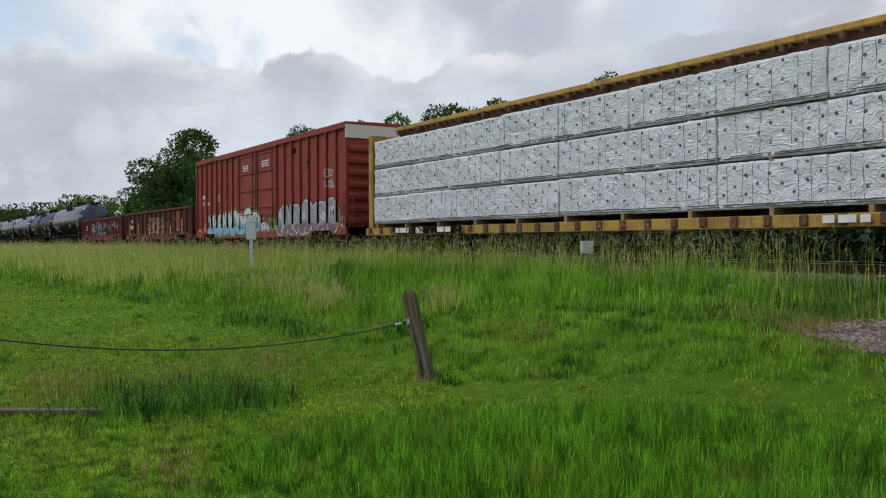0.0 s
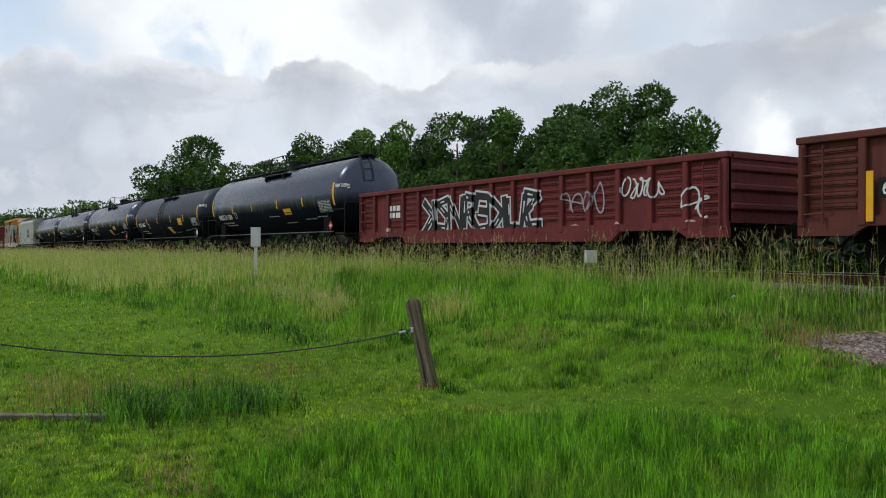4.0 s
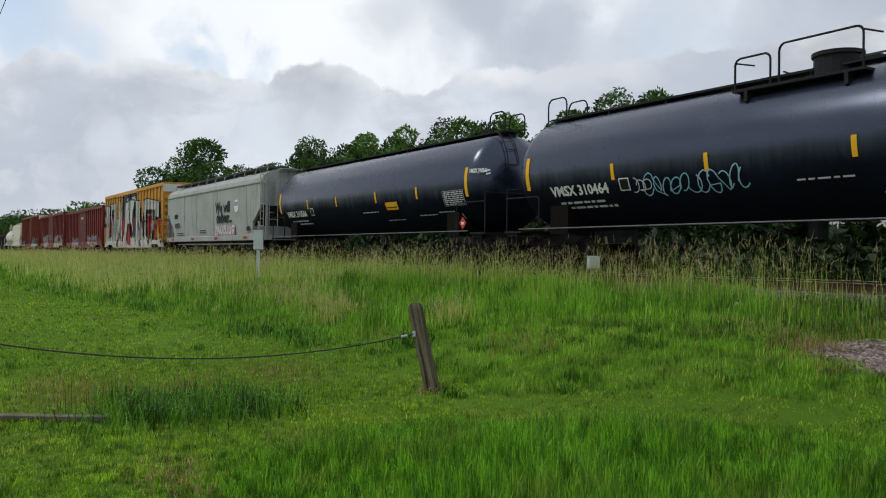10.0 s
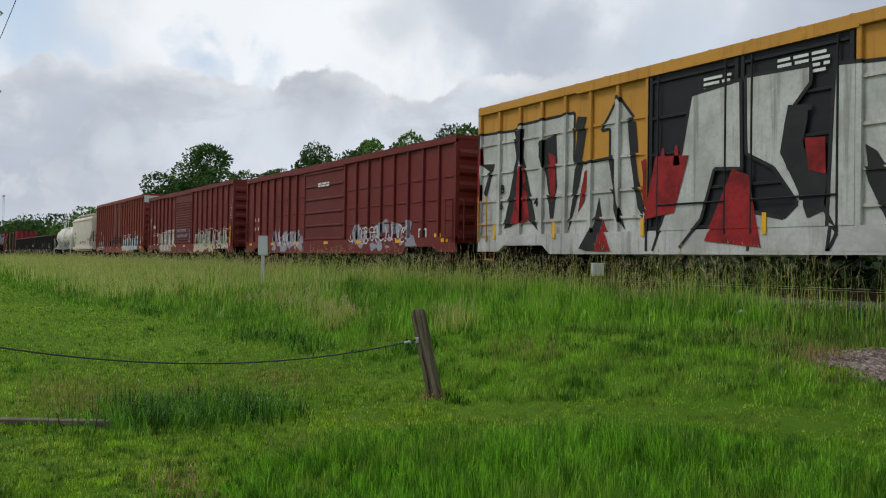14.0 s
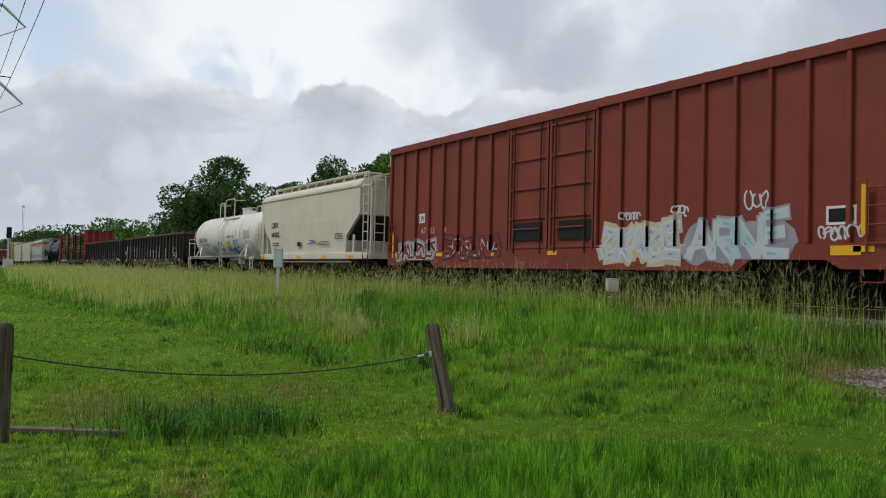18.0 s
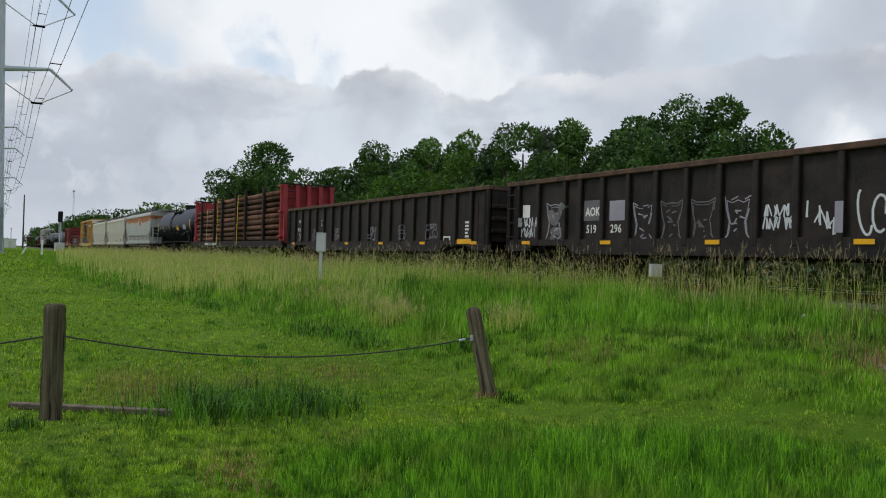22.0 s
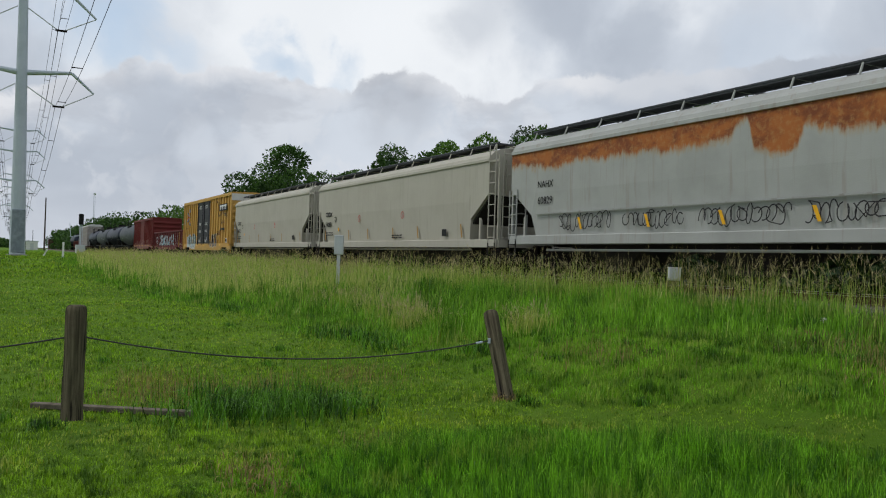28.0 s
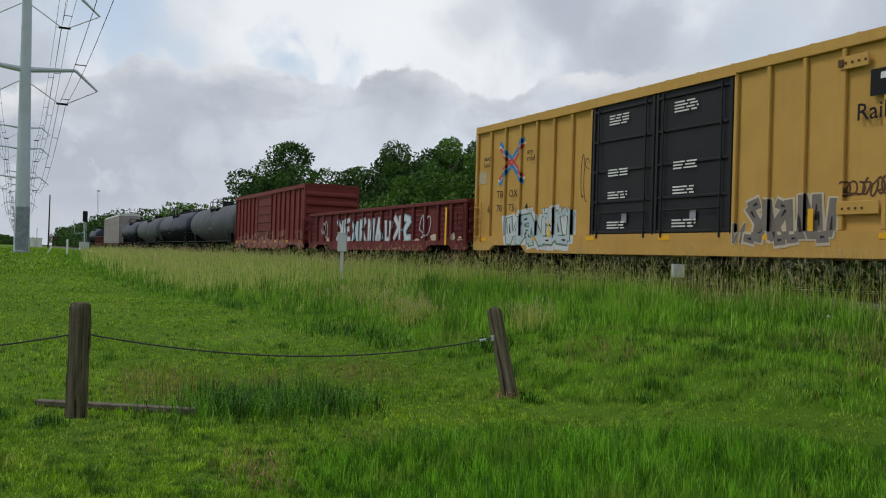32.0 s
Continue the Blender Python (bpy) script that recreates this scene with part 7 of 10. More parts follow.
    # grey hopper
    car, side, h = hopper_car("pale grey covered hopper car with rust and graffiti", -193.2, -175.6, 3.85, 4.42, grey, dirt, grating, sill_z=1.18, cage=0.45)
    y = -1.585
    lettering("We will", 0.78, car, 1.28, y, 2.55, BLACK_PAINT, 0.030, 0.98)
    lettering("deliver...", 0.78, car, 1.45, y, 2.00, BLACK_PAINT, 0.030, 0.98)
    bm = bmesh.new()
    slab_xz(bm, [(4.4, 3.08), (4.72, 3.14), (5.04, 3.08), (5.06, 2.75), (4.95, 2.55), (4.72, 2.46), (4.5, 2.55), (4.38, 2.75)], y - 0.002, y + 0.004)
    part("shield_mark", bm, WHITE_PAINT, car, "white shield mark")
    part("shield_band", boxed(4.42, 5.02, y - 0.006, y - 0.003, 2.80, 3.02), SPRAY_GREY, car, "grey band of the shield mark")
    bars(car, -7.05, y, 2.46, 0.85, 1, BLACK_PAINT, 0.27, seed=12, name="road_mark")
    lettering("90754", 0.44, car, -6.95, y, 1.86, BLACK_PAINT, 0.014, 1.0)
    bars(car, -6.5, y, 1.5, 1.5, 2, BLACK_PAINT, 0.05, 0.06, 13)
    letters(car, Side(-1.575), 1.3, 4.5, 1.36, 1.84, SPRAY_WHITE, surface_once("pink"), 41, surface_once("pink"))
    part("dark_plate", boxed(6.3, 6.75, y - 0.004, y, 1.50, 1.72), BLACK_PAINT, car)
    bars(car, -1.6, y, 1.6, 1.2, 2, BLACK_PAINT, 0.06, 0.06, 14)
    for x in (-4.9, -2.4, 0.9, 6.2):
        part("panel_seam", boxed(x - 0.015, x + 0.015, -1.585, -1.57, 1.3, 3.75), grey, car)
    for x in (-7.6, -3.2, 1.2, 5.9):
        strip_patch(car, x, 1.10, 0.55, 0.13, RUST_ORANGE)

    # yellow boxcar with the great graffiti
    car, side, xs = boxcar("yellow boxcar covered by huge white and red graffiti letters", -213.5, -194.3, 5.10, yellow, yellow, (8, 9), (-2.76, 2.17, "plug", black_door), cap, seams=(1.55, 2.2, 3.0, 3.85), foot=SPRAY_SILVER)
    great_letters(car, side)
    bars(car, -1.2, side.panel - 0.09, 4.35, 0.8, 3, WHITE_PAINT, 0.06, 0.05, 15)
    bars(car, 0.6, side.panel - 0.09, 4.4, 1.1, 4, WHITE_PAINT, 0.06, 0.05, 16)

    # three red boxcars
    car, side, xs = boxcar("dark red boxcar with a wide ribbed door", -234.0, -214.7, 4.48, red2, red2, (9, 9), (-2.2, 1.6, "plain", red2d), dashes=(1.75, 2.4, 3.1))
    bars(car, -0.8, side.panel - 0.1, 3.5, 1.1, 2, WHITE_PAINT, 0.07, 0.03, 17)
    for x in (-8.9, -8.2):
        bars(car, x, side.panel - 0.006, 2.2, 0.4, 1, SPRAY_CREAM, 0.18, seed=int(-x * 10))
        bars(car, x, side.panel - 0.006, 1.75, 0.4, 1, SPRAY_CREAM, 0.18, seed=int(-x * 20))
    fade_wash(car, side, -5.8, -2.5, 0.85, 1.7, SPRAY_GREY, 51, 40)
    fade_wash(car, side, 2.0, 7.2, 0.9, 1.7, SPRAY_GREY, 52, 40)
    tag_scrawl(car, side, -5.4, 0.95, 2.6, 0.7, SPRAY_WHITE, 53)
    tag_scrawl(car, side, 2.2, 1.0, 4.6, 0.7, SPRAY_WHITE, 54)
    part("data_panel", boxed(7.3, 7.8, side.panel - 0.01, side.panel, 1.15, 1.5), WHITE_PAINT, car)
    part("data_field", boxed(7.36, 7.74, side.panel - 0.014, side.panel - 0.01, 1.2, 1.45), BLACK_PAINT, car)
    strip_patch(car, 8.3, 1.1, 0.42, 0.22, y=side.panel - 0.02)

    car, side, xs = boxcar("dark red boxcar with a close-ribbed door and pale graffiti", -254.95, -236.1, 4.66, red2, red2, (8, 9), (-2.2, 1.55, "louvre", red2d), dashes=(1.95, 2.6, 3.3))
    lettering("617", 0.33, car, -8.22, side.panel - 0.006, 1.78, WHITE_PAINT, 0.008, 0.95)
    lettering("068", 0.33, car, -7.35, side.panel - 0.006, 1.80, WHITE_PAINT, 0.008, 0.95)
    bars(car, -8.22, side.panel - 0.006, 2.35, 0.62, 1, WHITE_PAINT, 0.22, seed=18)
    bars(car, -8.1, side.panel - 0.006, 1.2, 0.4, 2, WHITE_PAINT, 0.06, 0.05, seed=19), bars(car, -7.2, side.panel - 0.006, 1.2, 0.35, 2, WHITE_PAINT, 0.06, 0.05, seed=20)
    tag_scrawl(car, side, -9.0, 2.55, 0.4, 0.5, SPRAY_WHITE, 68, 0.04)
    # spiky pale letters beside the door, over a worn pale wash
    fade_wash(car, side, 2.3, 8.6, 0.80, 1.25, SPRAY_CREAM, 60, 60, 0.9)
    r = random.Random(61)
    spikes, inks = [], []
    for i in range(34):
        x, foot = 2.3 + i * 0.185, r.uniform(0.85, 1.2)
        top = 1.75 + 0.25 * math.sin(i * 0.5) + r.uniform(-0.15, 0.15)
        spikes.append(stroke(x + r.uniform(-0.1, 0.1), foot, x + r.uniform(-0.25, 0.35), top, r.uniform(0.16, 0.34), r.uniform(0.05, 0.16)))
        inks.append(stroke(x + r.uniform(0.0, 0.2), foot + 0.1, x + r.uniform(0.0, 0.35), top - 0.2, r.uniform(0.03, 0.09), 0.02))
    spray(car, side, spikes, surface_once("pale_lime"), 0.006, "graffiti", "spiky pale graffiti letters")
    spray(car, side, inks, SPRAY_BLACK, 0.010, "graffiti", "dark sprayed lines between the letters")
    tag_scrawl(car, side, 2.2, 1.1, 6.3, 0.9, SPRAY_WHITE, 62, 0.045)
    # a broad cream panel with pale edges at the other end
    field = [(-6.35, 1.90), (-4.15, 2.12), (-2.55, 2.14), (-2.4, 1.2), (-3.1, 1.15), (-3.1, 0.76), (-5.9, 0.76), (-6.0, 1.35), (-6.5, 1.2)]
    spray(car, side, [field], surface_once("putty"), 0.003, "graffiti", "broad cream sprayed panel")
    spray(car, side, [stroke(*a, *b, 0.07) for a, b in zip(field, field[1:4])] + [stroke(-5.6, 0.85, -5.2, 1.85, 0.22, 0.1), stroke(-5.2, 1.5, -4.4, 1.45, 0.1), stroke(-4.7, 0.85, -4.3, 1.95, 0.18, 0.1), stroke(-3.9, 0.9, -3.6, 2.0, 0.24, 0.12),
          stroke(-3.6, 1.4, -3.0, 1.4, 0.12), stroke(-3.0, 1.2, -2.75, 2.05, 0.2, 0.1), stroke(-2.6, 1.3, -1.9, 1.05, 0.1)], SPRAY_WHITE, 0.008, "graffiti", "pale sprayed strokes")
    spray(car, side, [stroke(-5.0, 0.9, -4.8, 1.9, 0.12, 0.05), stroke(-4.15, 1.55, -4.0, 2.05, 0.16, 0.3), stroke(-3.35, 1.5, -3.2, 2.05, 0.1, 0.2), stroke(-6.2, 1.0, -5.9, 1.05, 0.2)], SPRAY_GREY, 0.006, "graffiti", "grey sprayed shading")
    tag_scrawl(car, side, 8.7, 2.5, 0.4, 1.1, SPRAY_WHITE, 64, 0.022)
    strip_patch(car, 8.3, 1.15, 0.5, 0.3, y=side.panel - 0.02), strip_patch(car, 8.95, 1.1, 0.13, 1.0, y=-HALF - 0.02)
    for z, w in ((1.95, 2.2), (1.62, 2.4)):
        hand_tag(car, side, -1.7, -1.7 + w, z, z + 0.24, SPRAY_GREY, int(z * 100), 1, 0.026)
    hand_tag(car, side, 1.12, 1.42, 1.3, 2.1, SPRAY_GREY, 66, 4, 0.022)

    car, side, xs = boxcar("brownish-red boxcar with graffiti along its lower side", -275.3, -256.4, 5.08, red3, red3, (9, 10), (-2.0, 1.65, "plug", red3), cap)
    part("lw_panel", boxed(-7.36, -6.97, side.panel - 0.01, side.panel, 2.18, 2.5), WHITE_PAINT, car)
    lettering("LW", 0.3, car, -7.34, side.panel - 0.014, 2.23, BLACK_PAINT, 0.006, 0.75)
    for x, word in ((-7.2, "47"), (-6.6, "03"), (-5.85, "74")):
        lettering(word, 0.31, car, x, side.panel - 0.006, 1.80, SPRAY_CREAM, 0.0)
    letters(car, side, -8.7, -6.2, 0.95, 1.5, red3, SPRAY_WHITE, 71, SPRAY_BLACK, SPRAY_GREY, 0.26)
    letters(car, side, -5.6, -2.4, 0.95, 1.6, red3, SPRAY_BLACK, 72, SPRAY_WHITE, None, 0.26)
    letters(car, side, 2.0, 4.5, 0.95, 1.65, SPRAY_PALE, SPRAY_WHITE, 73, SPRAY_GREY, SPRAY_CREAM, 0.34)
    spray(car, side, [blob(x, 1.25, 0.9, 0.9, random.Random(int(x * 7)), 18, 0.06) for x in (5.0, 5.7, 6.4, 7.0)], SPRAY_GREY, 0.002)
    letters(car, side, 4.8, 7.3, 0.95, 1.8, SPRAY_PALE, SPRAY_GREY, 74, SPRAY_BLUE, None, 0.34)
    tag_scrawl(car, side, 2.6, 1.85, 0.6, 0.2, SPRAY_WHITE, 77, 0.04), tag_scrawl(car, side, 4.3, 1.85, 0.4, 0.3, SPRAY_WHITE, 78, 0.04)
    for x in (-1.75, 0.3):
        part("patch_panel", boxed(x, x + 1.3, side.panel - 0.09, side.panel - 0.084, 1.45, 1.95), BLACK_PAINT, car, "black painted patch")
    part("data_panel", boxed(8.05, 8.65, side.panel - 0.01, side.panel, 1.55, 1.9), WHITE_PAINT, car)
    part("data_field", boxed(8.1, 8.6, side.panel - 0.014, side.panel - 0.01, 1.6, 1.85), BLACK_PAINT, car)
    tag_scrawl(car, side, 7.9, 1.25, 0.9, 0.3, SPRAY_WHITE, 75, 0.04), tag_scrawl(car, side, 6.2, 1.95, 0.6, 0.4, SPRAY_WHITE, 76, 0.04)
    strip_patch(car, 8.8, 1.35, 0.14, 0.9, y=-HALF - 0.02), strip_patch(car, -9.1, 1.0, 0.14, 0.9, y=-HALF - 0.02), strip_patch(car, 8.2, 0.98, 0.6, 0.18)

    # cream two-bay hopper, white tank
    car, side, h = hopper_car("cream two-bay covered hopper car", -289.4, -276.9, 3.90, 4.28, cream, dirt, cream, bays=2, sill_z=1.12)
    y = -1.585
    lettering("CBFX", 0.35, car, -4.7, y, 2.5, BLACK_PAINT, 0.008, 1.12)
    lettering("441822", 0.33, car, -4.68, y, 2.05, BLACK_PAINT, 0.008, 1.1)
    bars(car, -4.5, y, 1.72, 1.0, 2, BLACK_PAINT, 0.05, 0.06, 20)
    part("dark_plate", boxed(-1.2, -0.75, y - 0.004, y, 1.55, 1.75), BLACK_PAINT, car)
    for k, (a, b) in enumerate(((0.0, 0.5), (0.35, 1.0), (0.2, 0.8))):
        part("arrow_bar", boxed(a, b, y - 0.004, y, 1.62 + k * 0.07, 1.66 + k * 0.07), surface_once("navy"), car, "dark blue arrow bar")
    for k in range(3):
        part("arrow_line", boxed(1.2, 2.4, y - 0.004, y, 1.58 + k * 0.06, 1.60 + k * 0.06), BLACK_PAINT, car)
    for x in (-6.0, -3.6, -1.2, 1.7, 4.4):
        strip_patch(car, x, 1.0, 0.5, 0.12)
    bars(car, 3.0, y, 1.98, 0.7, 3, BLACK_PAINT, 0.04, 0.05, 22)

    car, zc, r, half = tank_car("white acid tank car with tall platform rails and tags", -303.9, -290.7, 1.28, white, white, zc=2.40, strips=False, plain=True, walkway=False, platform=0.72, side_ladder=True,
                                bands=(-4.9, -3.0, -1.1, 1.3, 3.4))
    lettering("JRSX 1610", 0.40, car, -4.75, -1.262, 2.06, BLACK_PAINT, 0.008, 0.98, rx=105)
    for k, (a0, x1) in enumerate(((-21, -2.6), (-27, -2.7), (-33, -3.6))):
        q, x = random.Random(k), -4.7
        while x < x1:
            w = q.uniform(0.12, 0.4)
            part("small_lettering", on_shell(x, min(x + w, x1), a0 - 2.0, a0, r, zc, 1), BLACK_PAINT, car)
            x += w + 0.08
    lettering("PHOSPHORIC ACID", 0.16, car, 0.95, -1.29, 2.24, BLACK_PAINT, 0.002, 1.0, rx=96)
    for x in (-6.0, 4.9):
        part("reflective_strip", on_shell(x, x + 0.13, -12, 18, r, zc), YELLOW_STRIP, car)
    for x in (-3.6, -0.6, 2.6):
        part("reflective_strip", on_shell(x, x + 0.1, -2, 14, r, zc), YELLOW_STRIP, car)
    part("orange_panel", on_shell(0.75, 1.5, -34, -16, r, zc), YELLOW_STRIP, car, "orange panel")
    part("data_table", on_shell(4.0, 5.0, -12, 8, r, zc), surface_once("table"), car)
    for x, w, a0, a1, m, seed in ((-2.6, 1.2, -54, -24, SPRAY_BLUE, 1), (-2.5, 1.0, -46, -28, SPRAY_BLUE, 2), (-0.95, 0.85, -44, -16, SPRAY_BLACK, 3), (0.75, 1.7, -56, -32, surface_once("strong_blue"), 4), (0.8, 1.5, -52, -34, surface_once("strong_blue"), 5),
                                  (2.0, 1.1, -38, -14, surface_once("strong_blue"), 6), (2.7, 0.9, -58, -38, surface_once("strong_blue"), 7)):
        shell_scrawl(car, x, w, a0, a1, r, zc, m, 30 + seed, 0.06)

    # black gondolas
    posts = [-10.11, -9.62, -8.57, -7.28, -6.58] + [-5.63 + i * 1.007 for i in range(16)] + [10.11]
    car, side, xs = gondola("long black steel gondola car with white tags", -325.3, -304.9, 2.85, black, posts, rim=worn_rim)
    y = side.panel - 0.006
    part("dark_panel", boxed(-6.48, -5.71, y + 0.001, y + 0.005, 1.57, 2.12), SPRAY_SHADOW, car, "dark grey painted panel")
    lettering("AOK", 0.33, car, -6.40, y, 1.70, WHITE_PAINT, 0.008, 0.86)
    lettering("519", 0.31, car, -6.36, y, 1.24, WHITE_PAINT, 0.003, 0.95)
    lettering("296", 0.31, car, -5.36, y, 1.24, WHITE_PAINT, 0.003, 0.98)
    part("grey_panel", boxed(-5.40, -4.74, y, y + 0.005, 1.55, 2.07), SPRAY_GREY, car, "grey painted panel")
    part("white_panel", boxed(-9.45, -9.08, y, y + 0.005, 1.74, 2.12), WHITE_PAINT, car, "white painted panel")
    bars(car, -6.15, y, 0.98, 0.36, 2, SPRAY_GREY, 0.04, 0.05, 31)
    bars(car, -5.3, y, 0.96, 0.4, 2, WHITE_PAINT, 0.08, 0.04, 32)
    for x0, x1 in ((-4.50, -3.74), (-3.52, -2.75), (-2.52, -1.75), (-1.50, -0.75)):
        pillar_tag(car, side, x0, x1, 0.88, 1.98, SPRAY_GREY if x0 < -4 or x0 > -2 else SPRAY_SHADOW, int(x0 * 10))
    pillar_tag(car, side, -8.24, -7.42, 1.0, 2.13, SPRAY_GREY, 5)
    hand_tag(car, side, -9.55, -8.65, 1.15, 1.75, SPRAY_WHITE, 6, 2, 0.035)
    hand_tag(car, side, -0.46, 0.34, 1.25, 1.78, SPRAY_WHITE, 7, 2, 0.038)
    hand_tag(car, side, 0.60, 1.32, 1.50, 1.86, SPRAY_WHITE, 8, 1, 0.045, -0.6)
    hand_tag(car, side, 4.6, 5.4, 1.2, 1.8, SPRAY_WHITE, 9, 2, 0.03)
    for x, w in ((1.72, 0.62), (2.55, 0.75), (6.9, 1.6)):
        tag_scrawl(car, side, x, 0.98, w, 1.0, SPRAY_WHITE, 80 + int(x * 3), 0.05)
    fade_wash(car, side, -8.2, -7.4, 1.05, 2.0, SPRAY_SHADOW, 81, 12)
    part("grey_patch", boxed(1.33, 1.51, -HALF - 0.014, -HALF - 0.009, 1.15, 1.75), SPRAY_GREY, car, "grey patch on a post")
    car, side, xs = gondola("long plain black steel gondola car", -347.2, -326.4, 2.85, black, 20, rim=worn_rim)
    lettering("FXE", 0.28, car, -8.78, side.panel - 0.006, 2.02, WHITE_PAINT, 0.003)
    lettering("93000", 0.27, car, -8.92, side.panel - 0.006, 1.6, WHITE_PAINT, 0.003, 0.92)
    spray(car, side, [stroke(-8.65, 1.5, -8.35, 1.12, 0.035), stroke(-8.35, 1.5, -8.65, 1.12, 0.035)], WHITE_PAINT, 0.008, "cross_mark", "small white cross mark")
    part("class_mark", boxed(-5.38, -5.10, side.panel - 0.006, side.panel, 1.85, 2.13), WHITE_PAINT, car)
    part("class_field", boxed(-5.355, -5.125, side.panel - 0.01, side.panel - 0.006, 1.875, 2.105), BLACK_PAINT, car)
    part("data_panel", boxed(7.2, 7.7, side.panel - 0.01, side.panel, 0.95, 1.22), WHITE_PAINT, car)
    part("data_field", boxed(7.25, 7.65, side.panel - 0.014, side.panel - 0.01, 1.0, 1.17), BLACK_PAINT, car)
    bars(car, 8.75, side.panel - 0.006, 1.65, 0.4, 6, WHITE_PAINT, 0.07, 0.05, 23)
    for x in (-6.6, -3.6, 0.6, 3.4, 6.0):
        tag_scrawl(car, side, x, 1.1, 0.7, 0.35, SPRAY_GREY, 90 + int(x), 0.025)
        tag_scrawl(car, side, x + 0.05, 1.45, 0.6, 0.25, SPRAY_GREY, 190 + int(x), 0.022)
    strip_patch(car, 8.4, 0.95, 0.95, 0.16)

    pole_car("bulkhead flat car loaded with brown timber poles", -371.4, -348.2)
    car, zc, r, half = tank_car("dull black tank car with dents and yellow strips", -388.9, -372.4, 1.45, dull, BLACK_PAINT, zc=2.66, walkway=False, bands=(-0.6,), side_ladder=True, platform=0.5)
    part("warning_panel", on_shell(1.8, 2.6, -20, -8, r, zc), YELLOW_STRIP, car)
    part("data_table", on_shell(4.4, 5.6, -18, -2, r, zc), SPRAY_GREY, car)
    for k in range(14):
        q = random.Random(600 + k)
        x, a0 = q.uniform(-7, 6), q.uniform(-40, -5)
        part("stencil_bar", on_shell(x, x + q.uniform(0.3, 0.9), a0, a0 + 2, r, zc, 1), SPRAY_GREY, car)

    # hoppers behind it
    car, side, h = hopper_car("grey covered hopper car with a band of orange rust", -409.0, -391.0, 3.95, 4.42, grey_rust, dirt, grating, sill_z=1.18, cage=0.6)
    y = -1.585
    lettering("NAHX", 0.29, car, -7.36, y, 2.74, BLACK_PAINT, 0.003, 0.98)
    lettering("60829", 0.32, car, -7.34, y, 2.24, BLACK_PAINT, 0.003, 0.98)
    part("side_fold", boxed(-7.4, 6.6, -1.62, -1.57, 1.93, 1.97), grey, car)
    for x in (-5.3, -2.5, 0.0, 2.5, 5.0):
        spray(car, Side(-1.575), [[(x, 1.78), (x + 0.10, 1.78), (x + 0.24, 1.45), (x + 0.14, 1.45)]], YELLOW_STRIP, 0.012, "reflective_strip", "slanted yellow strip")
    for x, w in ((-6.2, 2.4), (-3.3, 2.2), (-0.6, 2.6), (2.3, 2.6), (5.2, 1.2)):
        tag_scrawl(car, Side(-1.575), x, 1.42, w, 0.46, SPRAY_BLACK, 700 + int(x * 3), 0.028)
    for a, b, number, label in ((-428.0, -409.7, "14085", "cream covered hopper car with pale sill"), (-446.4, -428.8, "14022", "cream covered hopper car beside a yellow boxcar")):
        car, side, h = hopper_car(label, a, b, 3.90, 4.34, pale_cream, dirt, grating, sill_z=1.08, cage=0.6)
        lettering("CRDX", 0.32, car, -7.85, y, 2.45, BLACK_PAINT, 0.009, 1.1)
        lettering(number, 0.32, car, -7.85, y, 1.95, BLACK_PAINT, 0.009, 1.1)
        bars(car, -7.7, y, 1.62, 1.0, 2, BLACK_PAINT, 0.05, 0.06, 25)
        part("class_mark", boxed(-6.55, -6.3, y - 0.004, y, 2.2, 2.42), BLACK_PAINT, car)
        part("class_field", boxed(-6.52, -6.33, y - 0.007, y - 0.004, 2.23, 2.39), pale_cream, car)
        bm = bmesh.new()
        slab_xz(bm, [(-5.9 + 0.10 * math.cos(i * 0.524), 1.78 + 0.10 * math.sin(i * 0.524)) for i in range(12)], y - 0.004, y)
        part("round_mark", bm, YELLOW_STRIP, car, "round yellow mark")
        for x in (-3.2, 1.6):
            ring = [(x + 0.14 * math.cos(i * 0.524), 2.25 + 0.14 * math.sin(i * 0.524)) for i in range(13)]
            spray(car, Side(-1.575), [stroke(*p, *w, 0.03) for p, w in zip(ring, ring[1:])] + [stroke(x - 0.1, 2.35, x + 0.1, 2.15, 0.03)], PLACARD_RED, 0.01, "ring_mark", "small red ring mark")
        for x in (-7.9, -4.6, -2.2, 0.6, 3.0, 6.6):
            spray(car, Side(-1.575), [[(x, 1.75), (x + 0.09, 1.75), (x + 0.2, 1.28), (x + 0.1, 1.28)]], surface_once("ochre"), 0.01, "rust_strip", "slanted ochre strip")
        part("dark_plate", boxed(5.2, 5.55, y - 0.004, y, 1.35, 1.6), BLACK_PAINT, car)
        bars(car, 0.6, y, 1.4, 1.0, 2, BLACK_PAINT, 0.05, 0.04, 26)

    # yellow boxcar with black doors
    car, side, xs = boxcar("yellow boxcar with black plug doors and graffiti", -466.6, -447.5, 5.08, yellow2, yellow2, (8, 9), (-2.93, 2.15, "plug", black_door), cap)
    y = side.panel - 0.008
    part("logo_panel", boxed(5.54, 8.1, -HALF - 0.012, -HALF - 0.004, 3.70, 4.2), BLACK_PAINT, car, "black logo panel")
    for x, w in ((5.75, 0.6), (6.45, 0.6), (7.2, 0.7)):
        part("logo_bar", boxed(x, x + w, -HALF - 0.017, -HALF - 0.012, 4.0, 4.12), WHITE_PAINT, car, "white logo bar")
        part("logo_bar", boxed(x + w * 0.3, x + w * 0.65, -HALF - 0.017, -HALF - 0.012, 3.78, 4.0), WHITE_PAINT, car, "white logo bar")
